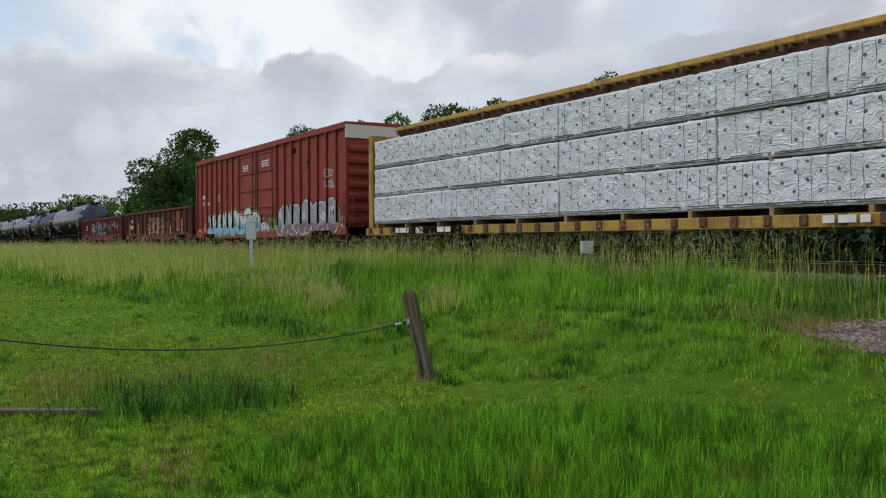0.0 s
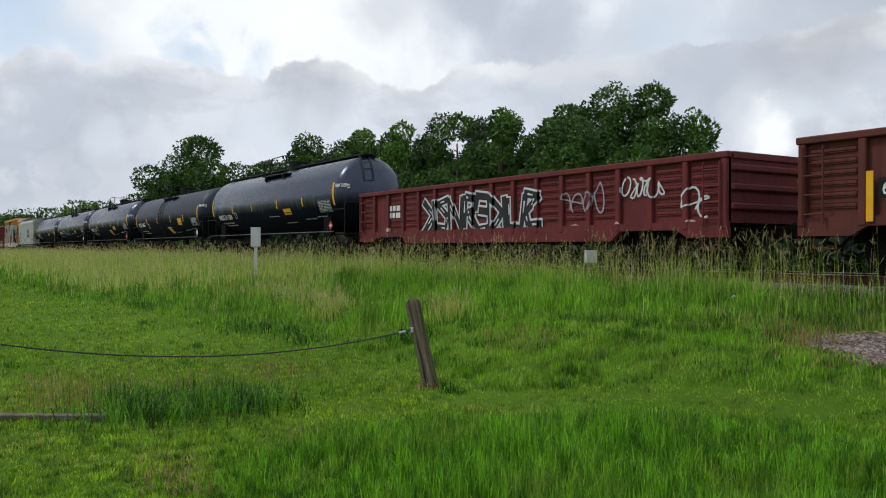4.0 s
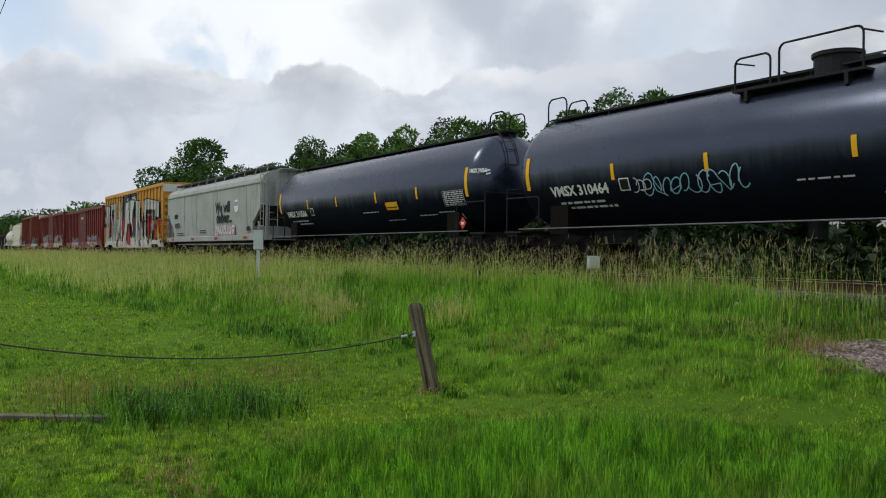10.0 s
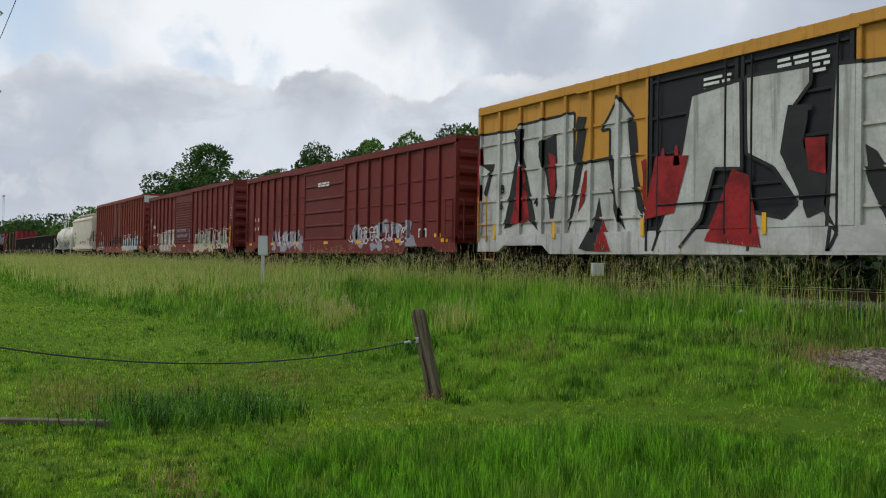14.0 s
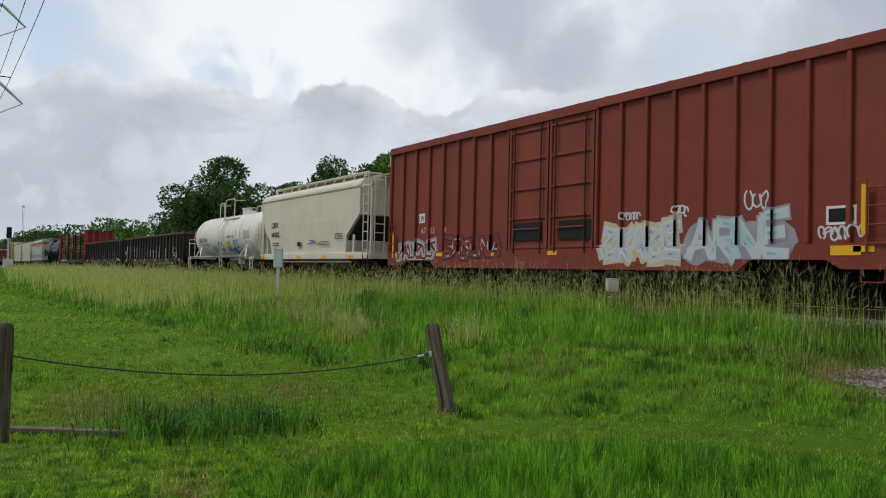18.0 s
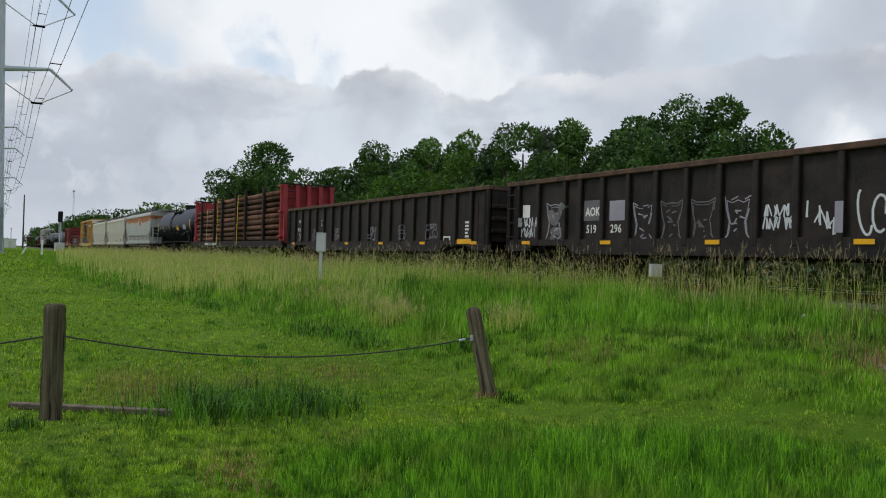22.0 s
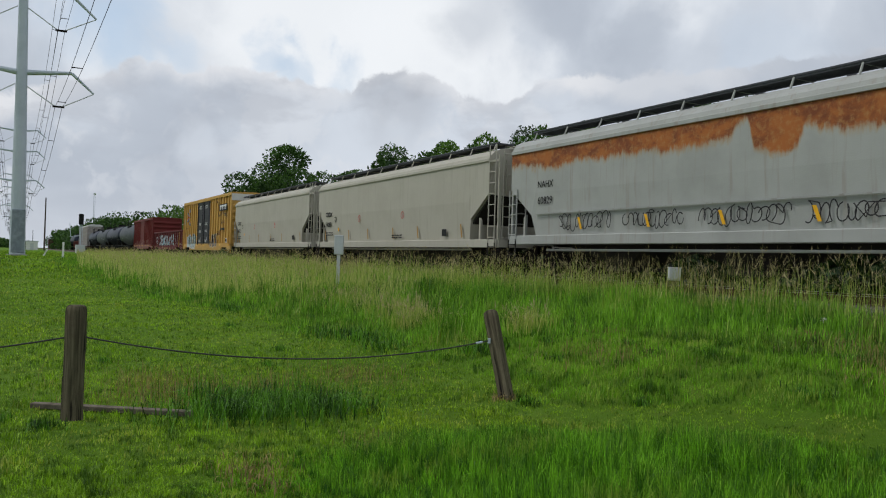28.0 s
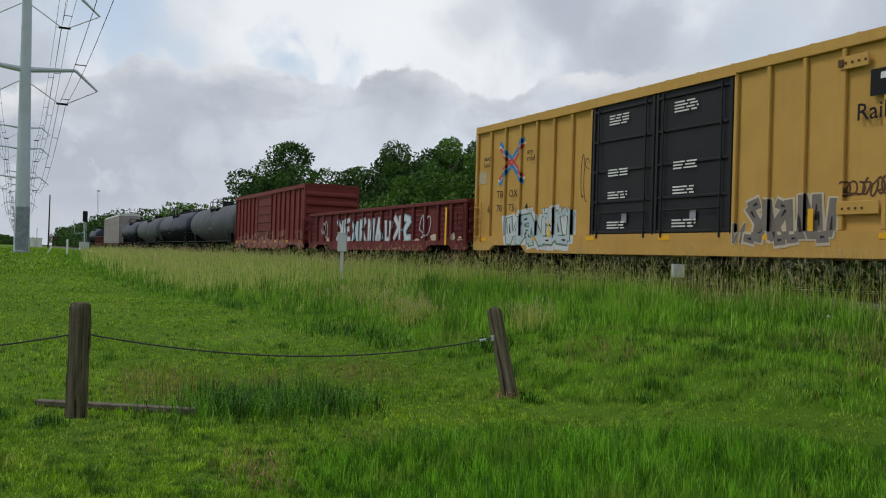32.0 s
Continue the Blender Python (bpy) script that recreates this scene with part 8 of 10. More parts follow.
    for word, x, z, size in (("Railcar", 5.25, 3.28, 0.46), ("Pooling", 6.95, 3.28, 0.46), ("Experts", 6.1, 2.72, 0.46)):
        lettering(word, size, car, x, -HALF - 0.008, z, BLACK_PAINT, 0.003, 0.98)
    bars(car, 6.1, -HALF - 0.008, 2.2, 1.4, 1, BLACK_PAINT, 0.2, seed=27)
    for word, x, z in (("TB", -8.05, 2.46), ("OX", -7.3, 2.46), ("6", -8.64, 2.0), ("70", -8.05, 2.0), ("73", -7.3, 2.0), ("4", -6.3, 2.0)):
        lettering(word, 0.33, car, x, -HALF - 0.008, z, BLACK_PAINT, 0.003, 1.1)
    for word, x, z in (("next", -8.95, 3.75), ("load", -8.95, 3.53), ("any", -6.25, 3.75), ("road", -6.25, 3.53)):
        lettering(word, 0.24, car, x, -HALF - 0.008, z, BLACK_PAINT, 0.003)
    arms = [(a, b) for a in (-8.05, -6.55) for b in (4.2, 2.98)]
    spray(car, side, [stroke(a, b, -7.3, 3.6, 0.22) for a, b in arms], WHITE_PAINT, 0.005, "cross_mark", "white core of a cross mark")
    spray(car, side, [stroke(a, b + (0.09 if b > 3.6 else -0.09), -7.3, 3.6 + (0.09 if b > 3.6 else -0.09), 0.13) for a, b in arms], surface_once("strong_blue"), 0.008, "cross_mark", "blue edge of a cross mark")
    spray(car, side, [stroke(a, b - (0.09 if b > 3.6 else -0.09), -7.3, 3.6 - (0.09 if b > 3.6 else -0.09), 0.10) for a, b in arms], PLACARD_RED, 0.011, "cross_mark", "red edge of a cross mark")
    letters(car, side, -7.3, -3.9, 0.90, 1.75, SPRAY_PALE, surface_once("green"), 91, SPRAY_BLACK, SPRAY_WHITE, 0.34, 5)
    letters(car, side, -5.4, -3.8, 1.75, 2.0, SPRAY_PALE, SPRAY_BLACK, 95, count=5)
    letters(car, side, 2.6, 4.75, 1.0, 1.9, surface_once("drab"), SPRAY_CREAM, 94, SPRAY_BLACK, None, 0.6, 6)
    letters(car, side, 2.25, 2.5, 0.95, 1.4, surface_once("drab"), SPRAY_CREAM, 96, count=1)
    tag_scrawl(car, side, 4.9, 1.85, 1.1, 0.35, surface_once("umber"), 93, 0.04)
    tag_scrawl(car, side, -3.55, 2.2, 0.4, 1.3, surface_once("umber"), 97, 0.03)
    for z0, z1 in ((1.5, 1.76), (4.3, 4.55)):
        plate = part("jacking_plate", boxed(4.88, 5.78 if z0 < 2 else 5.5, -HALF - 0.03, -HALF, z0, z1, bevel=0.01), yellow2, car, "raised yellow plate with bolts")
        for k in range(4):
            part("bolt", boxed(5.0 + k * 0.14, 5.04 + k * 0.14, -HALF - 0.045, -HALF - 0.03, z0 + 0.1, z0 + 0.14), surface_once("umber"), plate)
    part("rust_bracket", boxed(4.86, 4.98, -HALF - 0.06, -HALF - 0.03, 4.36, 4.50, bevel=0.01), surface_once("umber"), car, "small rusty bracket")
    part("chalk_panel", boxed(-9.52, -8.9, side.panel - 0.012, side.panel - 0.004, 3.0, 3.4), surface_once("pale_patch"), car, "pale painted-out patch")
    for x in (-2.6, -0.1):
        for z, n in ((4.35, 3), (2.9, 2), (2.3, 2), (1.5, 2)):
            bars(car, x + 0.4, side.panel - 0.09, z, 0.8, n + 1, WHITE_PAINT, 0.035, 0.04, int(x * 10 + z * 7))
        part("white_patch", boxed(x + 1.0, x + 1.2, side.panel - 0.092, side.panel - 0.085, 1.5, 1.75), SPRAY_GREY, car)
    part("data_panel", boxed(7.85, 8.4, -HALF - 0.012, -HALF, 1.26, 1.6), WHITE_PAINT, car)
    part("data_field", boxed(7.9, 8.35, -HALF - 0.016, -HALF - 0.012, 1.32, 1.54), BLACK_PAINT, car)
    for x in (-5.0, 4.22):
        strip_patch(car, x, 1.15, 0.13, 0.5, y=-HALF - 0.012)

    car, side, xs = gondola("maroon steel gondola car with white graffiti", -485.0, -467.2, 2.55, maroon, 17, True)
    for i in range(9):
        letters(car, side, -4.4 + i * 0.98, -3.75 + i * 0.98, 1.05, 2.0, SPRAY_WHITE, SPRAY_BLUE if i % 3 == 2 else SPRAY_GREY, 100 + i)
    fade_wash(car, side, -8.5, 8.5, 0.85, 1.2, SPRAY_CREAM, 110, 30)
    tag_scrawl(car, side, -6.9, 1.2, 0.8, 1.0, SPRAY_WHITE, 111), tag_scrawl(car, side, 5.0, 1.2, 0.9, 1.0, SPRAY_WHITE, 112)
    strip_patch(car, 7.3, 0.9, 0.14, 1.4)
    car, side, xs = boxcar("dark red boxcar with worn pale lower side", -502.3, -486.0, 4.42, red2, red2, (7, 8), (-1.95, 1.2, "plain", red2d))
    fade_wash(car, side, -8.0, 8.0, 0.85, 1.65, surface_once("old_pink"), 120, 130)
    for i, (a, b) in enumerate(((-521.6, -503.4), (-540.8, -522.7), (-560.3, -541.9), (-579.3, -561.4))):
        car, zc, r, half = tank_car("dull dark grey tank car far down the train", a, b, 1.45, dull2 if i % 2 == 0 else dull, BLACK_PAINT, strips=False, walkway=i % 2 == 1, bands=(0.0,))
        for k in range(8):
            q = random.Random(800 + k + i * 20)
            x, a0 = q.uniform(-7, 6), q.uniform(-35, -5)
            part("stencil_bar", on_shell(x, x + q.uniform(0.3, 0.9), a0, a0 + 3, r, zc, 1), SPRAY_GREY, car)
    auto_rack("pale grey rusty auto rack car", -605.8, -580.8)
    gondola("brown gondola car at the tail of the train", -624.5, -607.0, 2.4, brown, 15)
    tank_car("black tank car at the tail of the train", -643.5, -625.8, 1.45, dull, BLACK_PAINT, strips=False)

make_train()


# ---- guard posts, cable, marker boxes ----
def guard_post(base, top, r, label):
    """A round weathered timber post with a domed, split head."""
    post = thing("guard_post", label, "post", (base[0], base[1], base[2]), "guard posts of the lawn")
    axis_ = Vector(top) - Vector(base)
    h = axis_.length
    bm = bmesh.new()
    rows = [(-0.25, 1.0), (0.0, 1.04), (0.1, 1.0), (h * 0.35, 0.98), (h * 0.7, 0.96), (h - 0.06, 0.96), (h - 0.02, 0.88), (h, 0.62)]
    n = 20
    rings = [[bm.verts.new((r * s * (1 + 0.05 * noise.noise(Vector((math.cos(a) * 2, math.sin(a) * 2, z * 2 + base[1])))) * math.cos(a),
                            r * s * (1 + 0.05 * noise.noise(Vector((math.cos(a) * 2, math.sin(a) * 2, z * 2 + 5)))) * math.sin(a), z))
              for a in (6.28318 * j / n for j in range(n))] for z, s in rows]
    for a, b in zip(rings, rings[1:]):
        for j in range(n):
            bm.faces.new((a[j], a[(j + 1) % n], b[(j + 1) % n], b[j]))
    bm.faces.new(rings[-1]), bm.faces.new(rings[0][::-1])
    body = part("post_body", bm, WEATHERED, post, smooth=True)
    turn = axis_.to_track_quat("Z", "Y")
    body.rotation_mode = "QUATERNION"
    body.rotation_quaternion = turn
    # drying cracks down the face
    bm = bmesh.new()
    r_ = random.Random(int(base[1] * 100))
    for _ in range(9):
        a, z = r_.uniform(3.4, 6.4), r_.uniform(0.05, h * 0.6)
        box(bm, -0.004, 0.004, -0.004, 0.0, 0, r_.uniform(0.15, 0.4))
        m = Matrix.Translation((r * 0.985 * math.cos(a), r * 0.985 * math.sin(a), z)) @ Matrix.Rotation(a + math.pi / 2, 4, "Z")
        bmesh.ops.transform(bm, matrix=m, verts=bm.verts[-8:])
    cracks = part("drying_crack", bm, SPRAY_BLACK, body, "dark drying cracks")
    return post


P1, P1_TOP = Vector((-8.29, 5.16, ground_z(-8.29, 5.16) - 0.02)), Vector((-8.73, 5.16, 0.99))
P2, P2_TOP = Vector((-8.57, 0.54, ground_z(-8.57, 0.54) - 0.02)), Vector((-8.60, 0.55, 1.06))
P3 = Vector((-8.85, -4.1, 0.0))
guard_post(P1, P1_TOP, 0.092, "leaning weathered grey-brown timber guard post")
guard_post(P2, P2_TOP, 0.098, "upright weathered grey-brown timber guard post")
guard_post(P3, P3 + Vector((0, 0, 1.05)), 0.097, "upright weathered timber guard post at the lawn's edge")


def sagging(a, b, sag, n=20):
    a, b = Vector(a), Vector(b)
    return [a.lerp(b, i / n) - Vector((0, 0, sag * 4 * (i / n) * (1 - i / n))) for i in range(n + 1)]


hooked = P1.lerp(P1_TOP, 0.66)
cable = thing("guard_cable", "thin dark steel cable sagging between the timber posts", "cable")
run = sagging(hooked + Vector((0.02, -0.11, 0)), P2.lerp(P2_TOP, 0.72) + Vector((0, 0.09, 0)), 0.21, 26)
part("cable_span", rod(bmesh.new(), run, 0.008), CABLE, cable)
part("cable_span", rod(bmesh.new(), sagging(P2.lerp(P2_TOP, 0.72) + Vector((0, -0.09, 0)), P3 + Vector((0, 0.09, 0.76)), 0.2, 20), 0.008), CABLE, cable)
part("cable_clip", rod(bmesh.new(), [run[0].lerp(run[1], 0.5), run[1]], 0.014), GALV, cable, "pale metal cable clip")
part("eye_bolt", rod(rod(bmesh.new(), [hooked + Vector((0.0, 0.1, 0)), hooked + Vector((0.02, -0.1, 0))], 0.012), [hooked + Vector((0.02, -0.1, d)) for d in (-0.03, 0.03)], 0.02), GALV, cable, "pale eye bolt")

beam = thing("ground_timber", "old flat weathered timber lying in the grass", "timber", (0, 0, 0))
a, b = Vector((-9.33, 0.22, 0.07)), Vector((-8.40, 1.62, 0.06))
bm = boxed(0, (b - a).length, -0.045, 0.045, -0.06, -0.008, bevel=0.006)
for v in bm.verts:
    v.co.z += 0.01 * noise.noise(v.co * 4)
plank = part("plank", bm, surface("old_board", (0.17, 0.145, 0.11), 0.9, (0.075, 0.06, 0.045), 7, 0.8, fine=50, bump=0.6), beam)
plank.matrix_basis = Matrix.Translation(a + Vector((0, 0, ground_z(-9, 0.8)))) @ Matrix.Rotation(math.atan2(b.y - a.y, b.x - a.x), 4, "Z")


def marker_box(x, y, z0, z1, half, label):
    ob = thing("marker_box", label, "utility box", (x, y, ground_z(x, y)))
    g = ground_z(x, y)
    part("box_body", boxed(-half * 0.55, half * 0.55, -half, half, z0 - g, z1 - g, bevel=0.02), GREY_BOX, ob)
    part("box_lid", boxed(-half * 0.6, half * 0.6, -half * 1.06, half * 1.06, z1 - g, z1 - g + 0.025, bevel=0.008), GREY_BOX, ob)
    part("box_door", boxed(half * 0.55, half * 0.55 + 0.012, -half * 0.9, half * 0.9, z0 - g + 0.03, z1 - g - 0.03), GREY_BOX, ob)
    part("box_post", boxed(-0.04, 0.04, -0.05, 0.05, -0.2, z0 - g + 0.02), GREY_BOX if half > 0.14 else TIE, ob, "post")
    ob.rotation_euler.z = -0.5
    return ob


marker_box(-25.4, 9.3, 1.66, 2.25, 0.145, "pale grey metal utility box on a post")
marker_box(-13.75, 12.7, 1.30, 1.56, 0.13, "small pale grey box among the tall grass")


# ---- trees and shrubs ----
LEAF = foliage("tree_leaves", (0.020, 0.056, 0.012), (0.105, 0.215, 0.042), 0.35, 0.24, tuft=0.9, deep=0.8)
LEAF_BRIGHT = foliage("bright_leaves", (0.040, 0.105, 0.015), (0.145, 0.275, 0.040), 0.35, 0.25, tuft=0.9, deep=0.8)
# shrub leaves coloured near black for the shade under and behind the cars
SHADE = foliage("shaded_shrub_leaves", (0.006, 0.016, 0.004), (0.032, 0.072, 0.014), 0.8, 0.15, tuft=1.2, deep=0.5)
LEAF_GREY = foliage("grey_green_leaves", (0.040, 0.064, 0.034), (0.095, 0.132, 0.070), 0.35, 0.2)
BARK = surface("bark", (0.055, 0.042, 0.033), 0.95, (0.10, 0.08, 0.065), 4, 0.6, bump=0.6)


def leaf_cloud(spots, size, r):
    """Leaf clumps as small bent quads."""
    n = len(spots)
    g = np.random.default_rng(r)
    c = np.asarray(spots, dtype=float)
    a = g.normal(size=(n, 3))
    a /= np.linalg.norm(a, axis=1)[:, None]
    b = np.cross(a, g.normal(size=(n, 3)))
    b /= np.linalg.norm(b, axis=1)[:, None]
    s = (size * g.uniform(0.6, 1.4, n))[:, None]
    v = np.empty((n, 4, 3))
    v[:, 0], v[:, 1], v[:, 2], v[:, 3] = c - a * s, c - b * s * 0.45, c + a * s, c + b * s * 0.45 + np.cross(a, b) * s * 0.3
    return fast_mesh(v.reshape(-1, 3), np.arange(4 * n).reshape(n, 4))


def fast_mesh(verts, quads):
    me = bpy.data.meshes.new("leaves")
    n, k = len(quads), quads.shape[1]
    me.vertices.add(len(verts)), me.loops.add(n * k), me.polygons.add(n)
    me.vertices.foreach_set("co", verts.astype(np.float32).ravel())
    me.loops.foreach_set("vertex_index", quads.astype(np.int32).ravel())
    me.polygons.foreach_set("loop_start", (np.arange(n) * k).astype(np.int32))
    me.update()
    return me


def tree(x, y, top, half, material, seed, label, leaves=6000, size=0.26, low=0.25, lobes=24, open_=0.0):
    """Trunk, limbs and a lobed crown with gaps. low: where the crown begins, as a share of the height."""
    r = random.Random(seed)
    z0 = ground_z(x, y)
    h = top - z0
    ob = thing("tree", label, "tree", (x, y, z0), "trees behind the railway")
    bm = bmesh.new()
    tr = 0.028 * h
    rod_pts = [(0, 0, -0.3), (r.uniform(-0.2, 0.2), r.uniform(-0.2, 0.2), h * 0.25), (r.uniform(-0.4, 0.4), r.uniform(-0.3, 0.3), h * 0.55), (r.uniform(-0.5, 0.5), 0, h * 0.8)]
    for i, (a, b) in enumerate(zip(rod_pts, rod_pts[1:])):
        tube(bm, a, b, tr * (1 - i * 0.28), 9, tr * (0.72 - i * 0.28))
    part("trunk", bm, BARK, ob)
    centres = []
    for i in range(lobes):
        a = i * 2.4 + r.uniform(-0.4, 0.4)
        q = math.sqrt((i + 0.5) / lobes)
        z = h * (low + (1 - low) * r.uniform(0.22, 0.88) * (1.12 - 0.45 * q))
        centres.append((q * half * 0.9 * math.cos(a), q * half * 0.9 * math.sin(a), min(z, h * 0.86), half * r.uniform(0.26, 0.46)))
    centres.append((r.uniform(-0.1, 0.1) * half, 0, h * 0.84, half * 0.34))
    for i, (cx, cy, cz, cr) in enumerate(centres[:8]):
        bm = bmesh.new()
        s = Vector(rod_pts[1]).lerp(Vector(rod_pts[2]), r.random())
        e = Vector((cx, cy, cz))
        m = s.lerp(e, 0.5) + Vector((0, 0, -0.3))
        tube(bm, s, m, tr * 0.34, 6, tr * 0.24), tube(bm, m, e, tr * 0.24, 6, tr * 0.08)
        part("limb", bm, BARK, ob)
    g = np.random.default_rng(seed)
    spots = []
    size *= 0.72
    per = int(leaves * 2.3) // len(centres)
    for cx, cy, cz, cr in centres:
        d = g.normal(size=(per, 3))
        d /= np.linalg.norm(d, axis=1)[:, None]
        # twiggy sprays that reach past the lobe
        k = g.normal(size=(16, 3))
        k /= np.linalg.norm(k, axis=1)[:, None]
        near = (d @ k.T).max(axis=1)
        q = cr * (0.55 + 0.45 * g.random(per) ** 0.5) * (0.80 + 0.42 * np.clip((near - 0.72) / 0.28, 0, 1) + open_ * g.random(per))
        p = d * q[:, None] * (1, 1, 0.85) + (cx, cy, cz)
        spots.append(p[p[:, 2] < h * 1.02])
    spots = np.concatenate(spots)
    spots[:, 2] *= (h - size * 0.5) / spots[:, 2].max()
    me = leaf_cloud(spots, size, seed)
    me.materials.append(material)
    crown = new("crown", me)
    crown.parent = ob
    crown["label"] = "uneven crown of small leaves"
    return ob


def make_trees():
    dark, bright = "dark green broad-leaved tree behind the railway", "bright green leafy tree behind the railway"
    tree(-95.0, 28, 14.8, 5.9, LEAF, 21, dark, 8000, 0.27, 0.12)
    tree(-102.5, 28, 11.2, 3.9, LEAF, 48, dark, 4500, 0.27, 0.1)
    tree(-110, 28.5, 11.6, 3.66, LEAF, 22, dark, 4500, 0.27, 0.1)
    tree(-120, 29, 11.6, 3.17, LEAF, 23, dark, 3500, 0.27, 0.1)
    tree(-89, 29, 10.4, 3.66, LEAF, 49, dark, 4000, 0.26, 0.05)
    tree(-84, 31, 10.6, 3.9, LEAF, 45, dark, 4600, 0.26, 0.05)
    tree(-78.2, 34, 13.4, 4.39, LEAF, 24, dark, 8000, 0.24, 0.05)
    tree(-70.2, 36, 13.0, 3.54, LEAF_BRIGHT, 25, bright, 7000, 0.22, 0.05)
    tree(-73.8, 37, 12.4, 3.66, LEAF, 50, dark, 6000, 0.24, 0.05)
    tree(-63.5, 36, 11.7, 3.17, LEAF, 26, dark, 6500, 0.22, 0.05)
    tree(-59.6, 38, 13.2, 2.56, LEAF_GREY, 27, "sparse grey-green tree behind the railway", 3600, 0.18, 0.2, 15, 0.5)
    tree(-56.6, 39, 12.5, 2.07, LEAF_GREY, 28, "sparse grey-green tree behind the railway", 2400, 0.18, 0.2, 12, 0.5)
    tree(-54.0, 38, 12.1, 2.2, LEAF_GREY, 51, "sparse grey-green tree behind the railway", 2800, 0.18, 0.15, 12, 0.4)
    tree(-47.1, 36, 11.6, 2.7, LEAF_BRIGHT, 29, bright, 4800, 0.20, 0.1)
    tree(-49.8, 37, 10.0, 2.68, LEAF_BRIGHT, 52, bright, 5000, 0.20, 0.05)
    tree(-43.6, 38, 11.5, 2.93, LEAF, 31, dark, 7000, 0.20, 0.05)
    tree(-39.6, 38, 12.4, 3.17, LEAF, 32, dark, 8500, 0.19, 0.05, 26, 0.3)
    tree(-35.9, 38, 11.8, 2.93, LEAF, 33, dark, 7000, 0.19, 0.05, 26, 0.3)
    tree(-32.6, 38, 9.8, 2.68, LEAF, 53, dark, 4500, 0.19, 0.05, 22, 0.3)
    tree(-66, 29.5, 8.5, 3.54, LEAF_BRIGHT, 34, "low yellow-green bushy tree behind the railway", 6000, 0.19, 0.0)
    for i, (x, top) in enumerate(((-80, 10.6), (-74, 10.6), (-66.5, 10.2), (-60, 11.2), (-55.5, 11.4), (-51.5, 10.9), (-46.5, 10.7), (-42.5, 10.2), (-38.5, 9.6), (-34.5, 9.0), (-31, 7.2))):
        tree(x, 31 + (i % 3) * 0.8, top, 2.9, LEAF_BRIGHT if i in (3, 4) else LEAF, 120 + i, "low dense " + (bright if i in (3, 4) else dark), 5200, 0.20, 0.0)
    # farther off along the line
    tree(-175, 33, 11.0, 9.0, LEAF_BRIGHT, 38, bright, 3200, 0.5, 0.0, 16)
    tree(-200, 32.5, 12.4, 9.0, LEAF_BRIGHT, 39, bright, 3200, 0.5, 0.0, 16)
    tree(-232, 31, 12.0, 10.0, LEAF, 40, dark, 3200, 0.55, 0.0, 16)
    tree(-310, 27, 12.6, 8.5, LEAF, 41, dark, 2500, 0.6, 0.1)
    tree(-345, 28, 12.0, 8.0, LEAF, 42, dark, 2200, 0.6, 0.0)
    for i, (x, top) in enumerate(((-265, 11.4), (-385, 12.0), (-450, 12.6), (-530, 13.2), (-630, 14.0))):
        tree(x, 27.5 - 0.012 * (x + 265), top, 11.0, LEAF, 140 + i, dark, 2600, 0.6 + 0.1 * i, 0.0, 18)
    for i in range(34):
        x = -66 - i * 7.0 - 0.06 * i * i
        tree(x, 23.8 + (i % 3) * 0.7, ground_z(x, 24) + 2.9 + (i * 7 % 5) * 0.22, 4.3 + 0.05 * i, LEAF, 500 + i, "low dense green bush beyond the rails", 800, 0.42, 0.0, 12)
    r = random.Random(9)
    for i, x in enumerate(range(-360, -1400, -60)):
        tree(x, 34 + i * 6 + r.uniform(-4, 4), 9.5 + r.uniform(-1.5, 3.0), 14 + i, LEAF, 60 + i, dark, 1500, 1.0 + i * 0.06, 0.0, 16)
    for i in range(9):
        x = -720 - i * 55
        tree(x, -3 + r.uniform(-6, 2) - i * 9, 9 + r.uniform(-2, 2), 12, LEAF, 90 + i, dark, 900, 1.4, 0.0, 12)


make_trees()


def shrub(x, y, w, h, material, seed, label="low green shrub beyond the rails"):
    g = np.random.default_rng(seed)
    z0 = ground_z(x, y)
    ob = thing("shrub", label, "shrub", (x, y, z0), "shrubs beyond the rails")
    n = int(260 * w * h)
    d = g.normal(size=(n, 3))
    d /= np.linalg.norm(d, axis=1)[:, None]
    bump = 0.75 + 0.35 * np.sin(d[:, 0] * 5 + seed) * np.sin(d[:, 1] * 4 + d[:, 2] * 6)
    p = d * (g.random(n) ** 0.4 * bump)[:, None] * (w / 2, w / 2, h * 0.62) + (0, 0, h * 0.42)
    me = leaf_cloud(p[p[:, 2] > 0.02], 0.17, seed)
    me.materials.append(material)
    crown = new("foliage", me)
    crown.parent = ob
    bm = bmesh.new()
    r = random.Random(seed)
    for i in range(5):
        tube(bm, (0, 0, -0.1), (r.uniform(-0.4, 0.4) * w, r.uniform(-0.3, 0.3) * w, h * r.uniform(0.5, 0.9)), 0.025, 5, 0.008)
    part("stem", bm, BARK, ob)


def make_shrubs():
    r = random.Random(31)
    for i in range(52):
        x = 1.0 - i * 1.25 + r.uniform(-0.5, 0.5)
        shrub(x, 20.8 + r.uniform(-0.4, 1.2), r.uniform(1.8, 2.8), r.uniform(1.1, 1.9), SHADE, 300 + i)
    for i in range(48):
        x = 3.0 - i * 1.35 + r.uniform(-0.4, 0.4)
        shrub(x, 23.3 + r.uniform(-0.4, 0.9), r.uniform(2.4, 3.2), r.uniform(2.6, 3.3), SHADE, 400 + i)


make_shrubs()


